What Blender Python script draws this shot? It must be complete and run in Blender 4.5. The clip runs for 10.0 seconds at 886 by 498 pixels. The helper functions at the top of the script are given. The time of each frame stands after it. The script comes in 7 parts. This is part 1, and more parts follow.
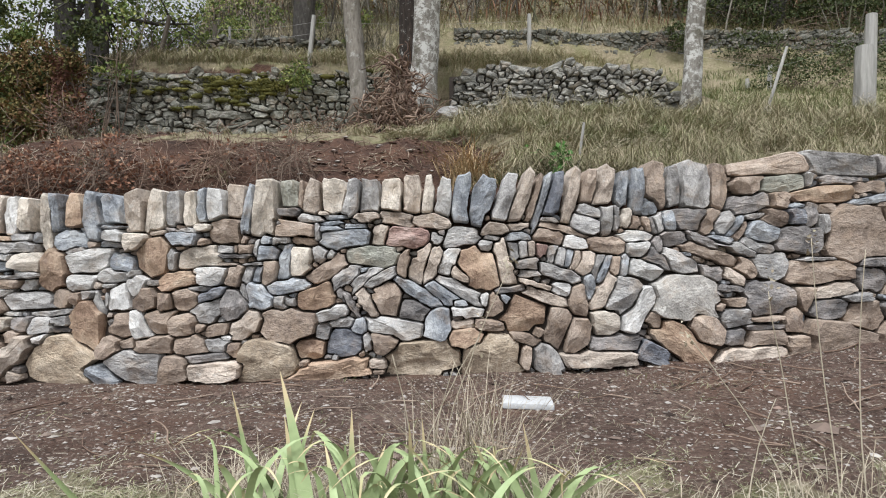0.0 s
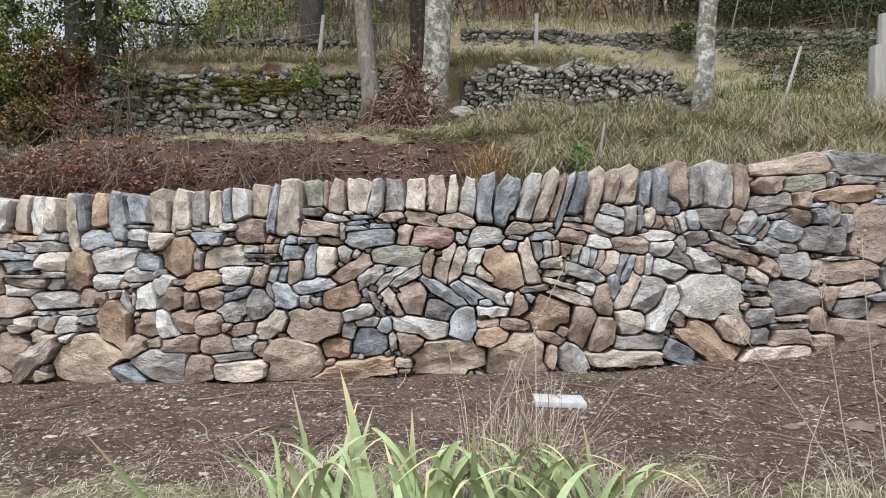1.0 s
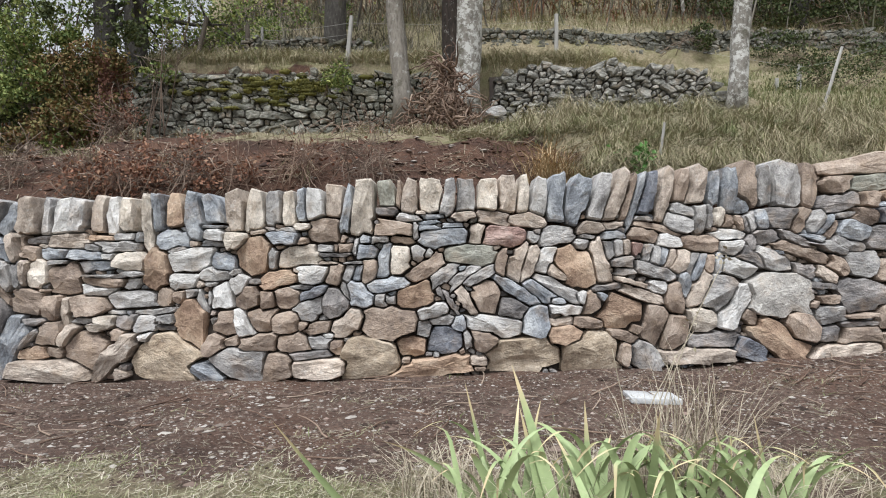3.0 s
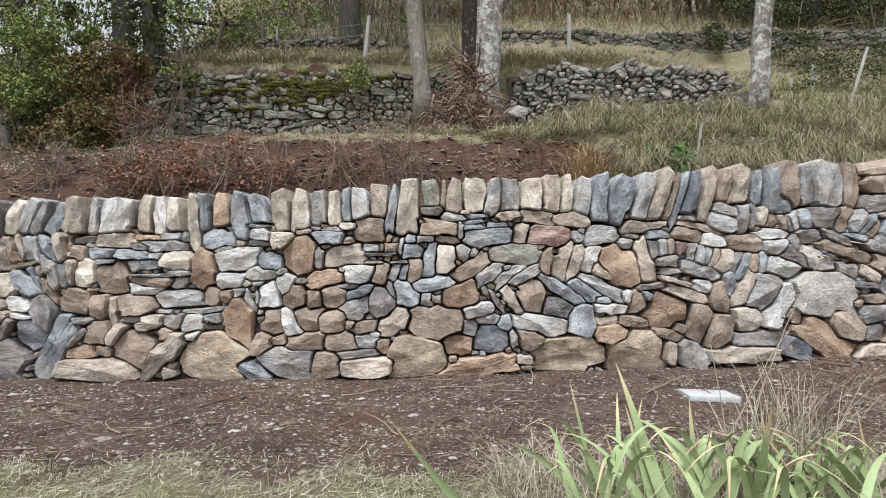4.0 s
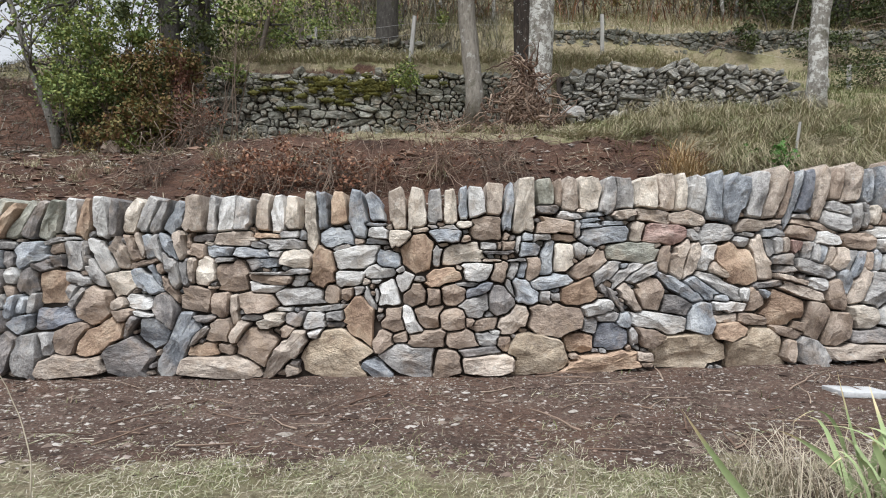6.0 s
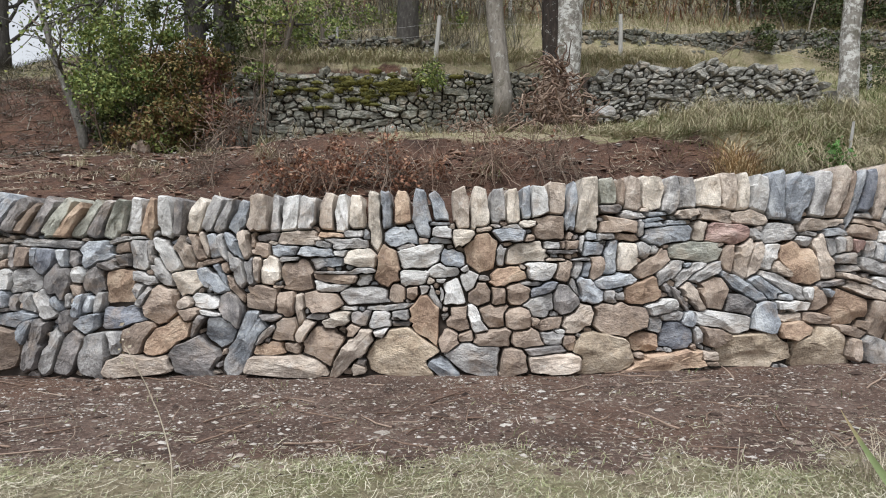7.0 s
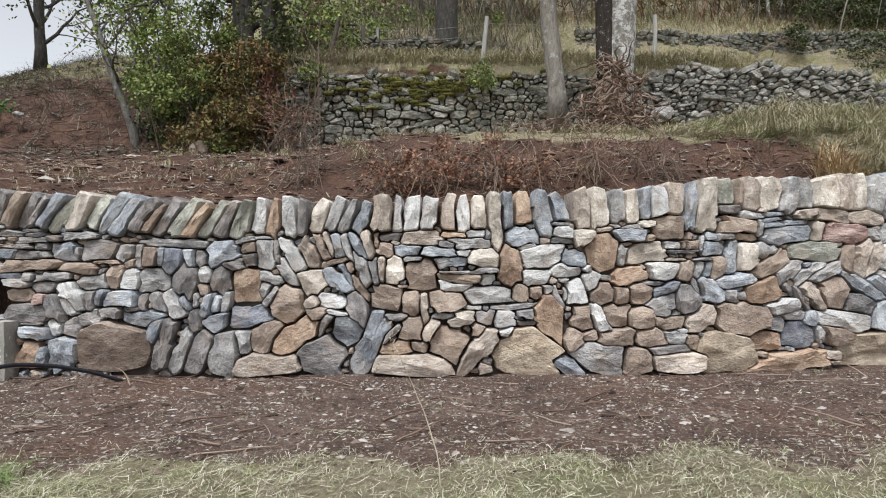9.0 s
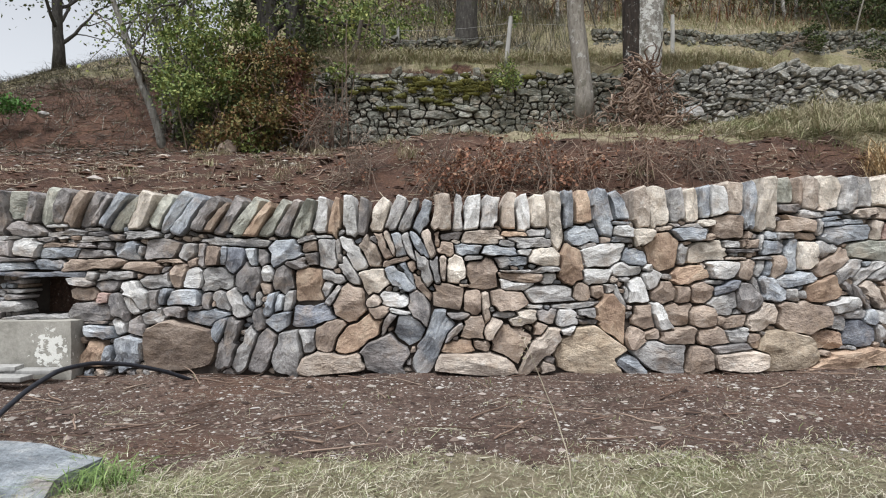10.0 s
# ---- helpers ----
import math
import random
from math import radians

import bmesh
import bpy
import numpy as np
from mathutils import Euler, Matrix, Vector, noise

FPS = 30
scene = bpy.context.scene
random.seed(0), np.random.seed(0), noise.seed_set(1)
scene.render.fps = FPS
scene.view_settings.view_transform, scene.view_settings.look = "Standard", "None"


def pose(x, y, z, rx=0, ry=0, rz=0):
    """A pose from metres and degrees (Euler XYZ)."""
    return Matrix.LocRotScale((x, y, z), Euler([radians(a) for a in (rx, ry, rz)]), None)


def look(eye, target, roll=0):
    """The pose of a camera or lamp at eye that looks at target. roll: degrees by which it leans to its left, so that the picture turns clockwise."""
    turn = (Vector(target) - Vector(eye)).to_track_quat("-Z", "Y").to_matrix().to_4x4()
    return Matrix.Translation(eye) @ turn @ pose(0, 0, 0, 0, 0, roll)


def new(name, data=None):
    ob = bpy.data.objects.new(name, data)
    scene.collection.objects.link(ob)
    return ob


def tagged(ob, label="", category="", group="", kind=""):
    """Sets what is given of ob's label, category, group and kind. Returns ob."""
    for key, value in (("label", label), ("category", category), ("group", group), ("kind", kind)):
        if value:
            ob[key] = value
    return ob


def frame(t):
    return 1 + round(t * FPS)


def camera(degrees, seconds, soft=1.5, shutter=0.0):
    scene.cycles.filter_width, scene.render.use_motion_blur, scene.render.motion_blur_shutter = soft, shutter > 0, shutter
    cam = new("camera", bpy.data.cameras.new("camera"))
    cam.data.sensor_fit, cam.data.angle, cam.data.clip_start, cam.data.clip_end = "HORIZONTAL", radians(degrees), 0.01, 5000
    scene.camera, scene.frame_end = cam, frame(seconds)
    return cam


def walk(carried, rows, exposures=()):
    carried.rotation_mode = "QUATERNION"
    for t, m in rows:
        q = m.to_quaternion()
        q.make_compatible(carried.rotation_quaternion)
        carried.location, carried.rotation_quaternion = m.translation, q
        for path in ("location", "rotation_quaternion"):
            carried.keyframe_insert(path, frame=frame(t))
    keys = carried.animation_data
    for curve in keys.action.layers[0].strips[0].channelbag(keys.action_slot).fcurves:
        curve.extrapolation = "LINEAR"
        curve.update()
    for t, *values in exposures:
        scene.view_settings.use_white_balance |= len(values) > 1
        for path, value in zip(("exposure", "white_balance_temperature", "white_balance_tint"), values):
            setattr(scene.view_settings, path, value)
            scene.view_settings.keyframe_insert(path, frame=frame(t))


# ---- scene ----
cam = camera(69.2, 10.0, soft=1.1)
PATH = [
    (0, (0.008, -0.095, 0.824), (0.007, 1.905, 0.833), 0.1),
    (0.5, (-0.072, -0.108, 0.824), (-0.073, 1.892, 0.832), 0.1),
    (1, (-0.161, -0.117, 0.823), (-0.162, 1.883, 0.831), 0.1),
    (1.5, (-0.273, -0.122, 0.820), (-0.273, 1.878, 0.828), 0.1),
    (2, (-0.396, -0.129, 0.818), (-0.395, 1.871, 0.827), 0.0),
    (2.5, (-0.527, -0.144, 0.818), (-0.526, 1.856, 0.826), 0.0),
    (4, (-0.983, -0.186, 0.814), (-0.980, 1.814, 0.821), 0.0),
    (4.5, (-1.170, -0.191, 0.813), (-1.165, 1.809, 0.819), 0.0),
    (5, (-1.371, -0.198, 0.810), (-1.365, 1.802, 0.817), 0.0),
    (5.5, (-1.589, -0.206, 0.804), (-1.582, 1.794, 0.812), 0.0),
    (7, (-2.264, -0.219, 0.794), (-2.255, 1.781, 0.802), 0.0),
    (7.5, (-2.484, -0.226, 0.793), (-2.474, 1.774, 0.801), 0.0),
    (8, (-2.706, -0.232, 0.793), (-2.695, 1.768, 0.801), 0.0),
    (8.5, (-2.926, -0.238, 0.793), (-2.914, 1.762, 0.802), 0.0),
    (9, (-3.133, -0.246, 0.793), (-3.119, 1.754, 0.801), 0.0),
    (9.5, (-3.348, -0.250, 0.792), (-3.334, 1.750, 0.799), 0.0),
    (10, (-3.563, -0.253, 0.786), (-3.548, 1.747, 0.794), 0.0),
]
walk(cam, [(t, look(eye, target, roll)) for t, eye, target, roll in PATH], exposures=[(0, 0.7), (10, 0.7)])

# ---- light: overcast sky, one wide soft sun ----
world = bpy.data.worlds.new("overcast_sky")
scene.world = world
world.use_nodes = True
wn, wl = world.node_tree.nodes, world.node_tree.links
sky = wn.new("ShaderNodeTexSky")
sky.sky_type, sky.sun_disc = "NISHITA", False
sky.sun_elevation, sky.sun_rotation = radians(66), radians(200)
sky.air_density, sky.dust_density, sky.ozone_density = 1.0, 2.0, 2.0
grey = wn.new("ShaderNodeHueSaturation")
grey.inputs["Saturation"].default_value = 0.22
wl.new(sky.outputs[0], grey.inputs["Color"])
wl.new(grey.outputs[0], wn["Background"].inputs["Color"])
wn["Background"].inputs["Strength"].default_value = 0.12
sun_data = bpy.data.lights.new("sun", "SUN")
sun_data.energy, sun_data.angle, sun_data.color = 2.5, radians(24), (0.95, 0.98, 1.0)
sun = new("sun", sun_data)
sun.matrix_world = look((-3.5, -2.6, 16), (-1, 4, 0.5))

# ---- helpers of this scene ----
rng = np.random.default_rng(7)


def mesh_of(name, verts, faces, material, smooth=True, sharp=0):
    me = bpy.data.meshes.new(name)
    me.from_pydata([tuple(v) for v in np.asarray(verts, float).tolist()], [], faces)
    if smooth:
        me.shade_smooth()
        if sharp:
            me.set_sharp_from_angle(angle=radians(sharp))
    me.materials.append(material)
    return me


def thing(name, label, category, group="", kind="", at=(0, 0, 0)):
    ob = new(name)
    ob.location = at
    ob.empty_display_size = 0.1
    return tagged(ob, label, category, group, kind)


def part(name, vf, material, parent=None, label="", kind="", sharp=0, smooth=True, m=None):
    ob = new(name, mesh_of(name, vf[0], vf[1], material, smooth, sharp))
    ob.parent = parent
    if m is not None:
        ob.matrix_basis = m
    if label or kind:
        tagged(ob, label=label, kind=kind)
    return ob


def join(*pieces):
    verts, faces, n = [], [], 0
    for v, f in pieces:
        verts.append(np.asarray(v, float))
        faces += [tuple(i + n for i in q) for q in f]
        n += len(v)
    return np.concatenate(verts), faces


def tube(points, radii, sides=7, cap=True):
    """A tapered round tube through points."""
    p = np.asarray(points, float)
    r = np.broadcast_to(np.asarray(radii, float), (len(p),))
    d = np.gradient(p, axis=0)
    d /= np.linalg.norm(d, axis=1)[:, None] + 1e-9
    ref = np.array([0.0, 0.0, 1.0]) if abs(d[:, 2]).mean() < 0.8 else np.array([0.0, 1.0, 0.0])
    a = np.cross(d, ref)
    a /= np.linalg.norm(a, axis=1)[:, None] + 1e-9
    b = np.cross(d, a)
    th = np.arange(sides) / sides * 2 * np.pi
    v = p[:, None] + r[:, None, None] * (a[:, None] * np.cos(th)[None, :, None] + b[:, None] * np.sin(th)[None, :, None])
    f = []
    for i in range(len(p) - 1):
        for k in range(sides):
            j = (k + 1) % sides
            f.append((i * sides + k, i * sides + j, (i + 1) * sides + j, (i + 1) * sides + k))
    if cap:
        f.append(tuple(range(sides))[::-1])
        f.append(tuple((len(p) - 1) * sides + k for k in range(sides)))
    return v.reshape(-1, 3), f


def box(x0, x1, y0, y1, z0, z1, bevel=0.01, rough=0.0, cuts=0):
    bm = bmesh.new()
    bmesh.ops.create_cube(bm, size=1)
    if cuts:
        bmesh.ops.subdivide_edges(bm, edges=bm.edges[:], cuts=cuts, use_grid_fill=True)
    for v in bm.verts:
        v.co = Vector((x0 + (v.co.x + 0.5) * (x1 - x0), y0 + (v.co.y + 0.5) * (y1 - y0), z0 + (v.co.z + 0.5) * (z1 - z0)))
    if bevel and not cuts:
        bmesh.ops.bevel(bm, geom=bm.edges[:], offset=bevel, segments=2, profile=0.6, affect="EDGES")
    if rough:
        for v in bm.verts:
            v.co += noise.noise_vector(v.co * 9) * rough
    bm.verts.index_update()
    out = [tuple(v.co) for v in bm.verts], [tuple(v.index for v in f.verts) for f in bm.faces]
    bm.free()
    return out


def rock(size, seed, level=2, lump=0.25, flat=1.0):
    """A weathered boulder: a subdivided ball cut by a few random planes."""
    bm = bmesh.new()
    bmesh.ops.create_icosphere(bm, subdivisions=level, radius=1)
    r = random.Random(seed)
    planes = [(Vector((r.gauss(0, 1), r.gauss(0, 1), r.gauss(0, 1))).normalized(), r.uniform(0.6, 0.85)) for _ in range(9)]
    for v in bm.verts:
        for n, d in planes:
            over = v.co.dot(n) - d
            if over > 0:
                v.co -= n * over
        v.co *= 1 + lump * noise.noise(v.co * 1.7 + Vector((seed, 0, 0)))
        v.co = Vector((v.co.x * size[0], v.co.y * size[1], v.co.z * size[2] * flat))
    bm.verts.index_update()
    out = [tuple(v.co) for v in bm.verts], [tuple(v.index for v in f.verts) for f in bm.faces]
    bm.free()
    return out


def wave(x, y, scale, seed, octaves=4):
    """Smooth random relief, about -1 to 1."""
    r = np.random.default_rng(seed)
    out = 0
    for o in range(octaves):
        k = 2.0 ** o / scale
        for _ in range(4):
            a, ph = r.uniform(0, 2 * np.pi), r.uniform(0, 2 * np.pi)
            out = out + np.sin((x * np.cos(a) + y * np.sin(a)) * k * 2 * np.pi * r.uniform(0.7, 1.3) + ph) * 0.5 ** o
    return out / 4


def step(a, b, v):
    t = np.clip((v - a) / (b - a), 0, 1)
    return t * t * (3 - 2 * t)


# ---- materials ----
def ramp(nt, fac, cols, spread=(0.25, 0.75)):
    n = nt.nodes.new("ShaderNodeValToRGB")
    e = n.color_ramp.elements
    while len(e) < len(cols):
        e.new(0.5)
    for i, c in enumerate(cols):
        e[i].position = spread[0] + (spread[1] - spread[0]) * i / max(1, len(cols) - 1)
        e[i].color = (*c, 1)
    nt.links.new(fac, n.inputs[0])
    return n.outputs[0]


def start_mat(name, rough):
    m = bpy.data.materials.new(name)
    m.use_nodes = True
    b = m.node_tree.nodes["Principled BSDF"]
    b.inputs["Roughness"].default_value = rough
    b.inputs["Specular IOR Level"].default_value = 0.3
    return m, m.node_tree, b


def tex(nt, vec, scale, detail=6, rough=0.6, kind="ShaderNodeTexNoise"):
    n = nt.nodes.new(kind)
    n.inputs["Scale"].default_value = scale
    if kind == "ShaderNodeTexNoise":
        n.inputs["Detail"].default_value, n.inputs["Roughness"].default_value = detail, rough
    nt.links.new(vec, n.inputs["Vector"])
    return n.outputs[0]


def mix(nt, fac, a, b, mode="MIX"):
    n = nt.nodes.new("ShaderNodeMix")
    n.data_type, n.blend_type = "RGBA", mode
    for s, i in ((fac, 0), (a, 6), (b, 7)):
        if isinstance(s, (int, float)):
            n.inputs[i].default_value = s
        elif isinstance(s, tuple):
            n.inputs[i].default_value = (*s, 1)
        else:
            nt.links.new(s, n.inputs[i])
    return n.outputs[2]


def calc(nt, op, a, b=0.0, c=0.0):
    n = nt.nodes.new("ShaderNodeMath")
    n.operation = op
    for i, s in enumerate((a, b, c)):
        if isinstance(s, (int, float)):
            n.inputs[i].default_value = s
        else:
            nt.links.new(s, n.inputs[i])
    return n.outputs[0]


def bump(nt, b, height, strength, distance=0.01):
    n = nt.nodes.new("ShaderNodeBump")
    n.inputs["Strength"].default_value, n.inputs["Distance"].default_value = strength, distance
    nt.links.new(height, n.inputs["Height"])
    nt.links.new(n.outputs[0], b.inputs["Normal"])


def coords(nt, stretch=(1, 1, 1), shuffle=True):
    """Object coordinates, shifted by each object's own random number."""
    tc = nt.nodes.new("ShaderNodeTexCoord")
    mp = nt.nodes.new("ShaderNodeMapping")
    mp.inputs["Scale"].default_value = stretch
    nt.links.new(tc.outputs["Object"], mp.inputs["Vector"])
    oi = nt.nodes.new("ShaderNodeObjectInfo")
    if shuffle:
        sc = nt.nodes.new("ShaderNodeVectorMath")
        sc.operation = "SCALE"
        sc.inputs[0].default_value = (37, 91, 53)
        nt.links.new(oi.outputs["Random"], sc.inputs["Scale"])
        nt.links.new(sc.outputs[0], mp.inputs["Location"])
    return mp.outputs[0], oi.outputs["Random"]


def stone_mat(name, cols, stretch=(1, 1, 1.7), lichen=0.35, relief=0.9, layered=0.35):
    """Split stone: broad tints, bedding bands along its length, fine grain, rust and lichen."""
    m, nt, b = start_mat(name, 0.85)
    v, rand = coords(nt, stretch)
    v2, _ = coords(nt)
    v3, _ = coords(nt, (3, 3, 9))
    col = ramp(nt, tex(nt, v, 5, 6, 0.65), cols, (0.36, 0.64))
    mottle = tex(nt, v2, 24, 6, 0.68)
    grain = tex(nt, v, 80, 5, 0.7)
    band = tex(nt, v3, 4.5, 5, 0.62)
    col = mix(nt, 0.4, col, ramp(nt, mottle, [(0.5, 0.49, 0.48), (1.02, 1.02, 1.02), (1.5, 1.49, 1.46)], (0.3, 0.7)), "MULTIPLY")
    col = mix(nt, layered, col, ramp(nt, band, [(0.4, 0.4, 0.4), (1.0, 1.0, 1.0), (1.6, 1.6, 1.58)], (0.32, 0.68)), "MULTIPLY")
    col = mix(nt, 0.42, col, ramp(nt, grain, [(0.5, 0.49, 0.48), (1.03, 1.03, 1.03), (1.45, 1.45, 1.45)], (0.3, 0.7)), "MULTIPLY")
    # rust, soil and lichen patches
    rust = calc(nt, "MULTIPLY", ramp(nt, tex(nt, v2, 6, 5, 0.65), [(0, 0, 0), (1, 1, 1)], (0.52, 0.66)), 0.42)
    col = mix(nt, rust, col, (0.31, 0.225, 0.155))
    spots = calc(nt, "MULTIPLY", ramp(nt, tex(nt, v2, 15, 7, 0.75), [(0, 0, 0), (1, 1, 1)], (0.57, 0.65)), lichen)
    col = mix(nt, spots, col, (0.62, 0.61, 0.58))
    tone = calc(nt, "MULTIPLY_ADD", rand, 0.34, 0.85)
    col = mix(nt, 1.0, col, nt.nodes.new("ShaderNodeCombineColor").outputs[0], "MULTIPLY")
    cc = nt.nodes["Combine Color"]
    for i in range(3):
        nt.links.new(tone, cc.inputs[i])
    nt.links.new(col, b.inputs["Base Color"])
    h = calc(nt, "ADD", calc(nt, "MULTIPLY_ADD", mottle, 0.4, tex(nt, v, 10, 5, 0.6)), calc(nt, "MULTIPLY", grain, 0.16))
    h = calc(nt, "MULTIPLY_ADD", band, layered * 3.0, h)
    bump(nt, b, h, relief, 0.034)
    return m


def island_mat(name, cols, rough=0.75, spread=(0.0, 1.0), sheen=0.0):
    """Each loose blade, leaf or twig takes its own tint."""
    m, nt, b = start_mat(name, rough)
    g = nt.nodes.new("ShaderNodeNewGeometry")
    tc = nt.nodes.new("ShaderNodeTexCoord")
    col = ramp(nt, g.outputs["Random Per Island"], cols, spread)
    col = mix(nt, 0.5, col, ramp(nt, tex(nt, tc.outputs["Object"], 22, 4), [(0.5, 0.5, 0.5), (1.3, 1.3, 1.3)]), "MULTIPLY")
    nt.links.new(col, b.inputs["Base Color"])
    if sheen:
        b.inputs["Transmission Weight"].default_value = 0.0
        b.inputs["Subsurface Weight"].default_value = 0.0
    return m


def plain_mat(name, cols, scale=8, rough=0.8, relief=0.4, stretch=(1, 1, 1), fine=40):
    m, nt, b = start_mat(name, rough)
    v, rand = coords(nt, stretch)
    a = tex(nt, v, scale, 6, 0.65)
    f = tex(nt, v, fine, 6, 0.7)
    col = mix(nt, 0.6, ramp(nt, a, cols), ramp(nt, f, [(0.55, 0.55, 0.55), (1.3, 1.3, 1.3)]), "MULTIPLY")
    nt.links.new(col, b.inputs["Base Color"])
    bump(nt, b, calc(nt, "ADD", a, calc(nt, "MULTIPLY", f, 0.5)), relief, 0.015)
    return m


STONE = {
    "w": stone_mat("pale_quartz_stone", [(0.38, 0.374, 0.37), (0.58, 0.57, 0.556), (0.68, 0.676, 0.67)], (1, 1, 1.7), layered=0.12),
    "c": stone_mat("cream_stone", [(0.349, 0.312, 0.268), (0.585, 0.525, 0.458), (0.730, 0.671, 0.594)], layered=0.10),
    "t": stone_mat("beige_stone", [(0.256, 0.216, 0.185), (0.453, 0.384, 0.328), (0.585, 0.514, 0.446)], layered=0.11),
    "g": stone_mat("grey_schist", [(0.186, 0.181, 0.181), (0.360, 0.350, 0.344), (0.520, 0.506, 0.494)], (1, 1, 1.7), layered=0.16),
    "b": stone_mat("blue_grey_schist", [(0.169, 0.183, 0.206), (0.322, 0.344, 0.376), (0.505, 0.525, 0.546)], (1, 1, 1.7), layered=0.16),
    "d": stone_mat("dark_schist", [(0.112, 0.107, 0.110), (0.221, 0.207, 0.202), (0.355, 0.326, 0.316)], (1, 1, 1.7), lichen=0.2, layered=0.16),
    "k": stone_mat("slate_blue_stone", [(0.099, 0.107, 0.130), (0.182, 0.195, 0.228), (0.305, 0.313, 0.340)], (1, 1, 1.7), lichen=0.2, layered=0.15),
    "n": stone_mat("brown_stone", [(0.196, 0.151, 0.124), (0.335, 0.265, 0.215), (0.440, 0.362, 0.304)], (1, 1, 1.5), 0.15, layered=0.06),
    "o": stone_mat("ochre_stone", [(0.227, 0.152, 0.110), (0.387, 0.278, 0.203), (0.493, 0.385, 0.293)], (1, 1, 1.5), 0.12, layered=0.05),
    "y": stone_mat("yellow_brown_stone", [(0.252, 0.198, 0.147), (0.438, 0.359, 0.272), (0.534, 0.455, 0.364)], (1, 1, 1.4), 0.15, layered=0.04),
    "r": stone_mat("reddish_stone", [(0.194, 0.125, 0.112), (0.331, 0.222, 0.197), (0.414, 0.305, 0.273)], (1, 1, 2), 0.2),
    "e": stone_mat("green_grey_stone", [(0.198, 0.203, 0.173), (0.357, 0.357, 0.312), (0.466, 0.457, 0.400)], (1, 1, 1.7), layered=0.14),
    "l": stone_mat("lichen_grey_stone", [(0.246, 0.237, 0.222), (0.393, 0.375, 0.354), (0.491, 0.474, 0.446)], (1, 1, 1), 0.8, layered=0.04),
}
OLD = stone_mat("weathered_terrace_stone", [(0.1, 0.1, 0.09), (0.23, 0.225, 0.205), (0.38, 0.37, 0.34)], (1, 1, 2), 0.5)
# Darker copy of the terrace stone, with the wood's shade in its colour.
OLD_SHADE_TINT = stone_mat("shade_tinted_terrace_stone", [(0.05, 0.05, 0.04), (0.12, 0.12, 0.1), (0.24, 0.235, 0.21)], (1, 1, 2), 0.3)
MOSSY = stone_mat("mossy_terrace_stone", [(0.09, 0.09, 0.07), (0.2, 0.2, 0.17), (0.36, 0.35, 0.31)], (1, 1, 2), 0.5)
# Near-black, so the shade between the stones is put into the core's colour.
CORE = plain_mat("hearting_earth_gap_shade", [(0.03, 0.024, 0.02), (0.07, 0.055, 0.045)], 12)
SLAB = stone_mat("blue_slab_stone", [(0.13, 0.145, 0.16), (0.21, 0.23, 0.25), (0.3, 0.315, 0.325)], (1, 1, 1), 0.15)


def cement_mat():
    """Old render with a flaking patch of limewash on it."""
    m, nt, b = start_mat("old_cement_render", 0.92)
    tc = nt.nodes.new("ShaderNodeTexCoord")
    v = tc.outputs["Object"]
    big, fine = tex(nt, v, 5, 6, 0.65), tex(nt, v, 42, 6, 0.7)
    col = mix(nt, 0.6, ramp(nt, big, [(0.2, 0.19, 0.165), (0.33, 0.315, 0.28), (0.42, 0.4, 0.36)]), ramp(nt, fine, [(0.6, 0.6, 0.6), (1.25, 1.25, 1.25)]), "MULTIPLY")
    far = nt.nodes.new("ShaderNodeVectorMath")
    far.operation = "DISTANCE"
    far.inputs[1].default_value = (-6.07, 3.93, 0.16)
    nt.links.new(v, far.inputs[0])
    flake = calc(nt, "SUBTRACT", tex(nt, v, 26, 4, 0.6), calc(nt, "MULTIPLY", far.outputs["Value"], 1.9))
    k = ramp(nt, flake, [(0, 0, 0), (1, 1, 1)], (0.33, 0.36))
    nt.links.new(mix(nt, k, col, (0.66, 0.65, 0.61)), b.inputs["Base Color"])
    bump(nt, b, calc(nt, "ADD", fine, k), 0.5, 0.008)
    return m


CEMENT = cement_mat()
FOAM = plain_mat("white_weathered_board", [(0.42, 0.43, 0.44), (0.56, 0.57, 0.58)], 6, 0.6, 0.15)
RUBBER = plain_mat("black_hose_plastic", [(0.012, 0.013, 0.018), (0.03, 0.032, 0.04)], 30, 0.45, 0.1)
PLANK = plain_mat("grey_weathered_wood", [(0.24, 0.235, 0.225), (0.44, 0.43, 0.41)], 5, 0.85, 0.5, (1, 1, 0.08))
DARKWOOD = plain_mat("dark_old_wood", [(0.06, 0.05, 0.04), (0.13, 0.11, 0.09)], 6, 0.85, 0.5, (1, 1, 0.1))
WIRE = plain_mat("galvanised_wire", [(0.3, 0.3, 0.3), (0.45, 0.45, 0.45)], 30, 0.5, 0.1)


def bark_mat(name, cols, patch, amount):
    m, nt, b = start_mat(name, 0.9)
    v, _ = coords(nt, (1, 1, 0.3))
    v2, _ = coords(nt)
    rib = tex(nt, v, 22, 7, 0.7)
    col = ramp(nt, rib, cols, (0.3, 0.7))
    spots = ramp(nt, tex(nt, v2, 9, 7, 0.78), [(0, 0, 0), (1, 1, 1)], (0.6 - amount, 0.66 - amount))
    col = mix(nt, calc(nt, "MULTIPLY", spots, 0.85), col, patch)
    col = mix(nt, calc(nt, "MULTIPLY", ramp(nt, tex(nt, v2, 3, 5, 0.6), [(0, 0, 0), (1, 1, 1)], (0.6, 0.7)), 0.7), col, (0.06, 0.055, 0.03))
    nt.links.new(col, b.inputs["Base Color"])
    bump(nt, b, rib, 0.9, 0.03)
    return m


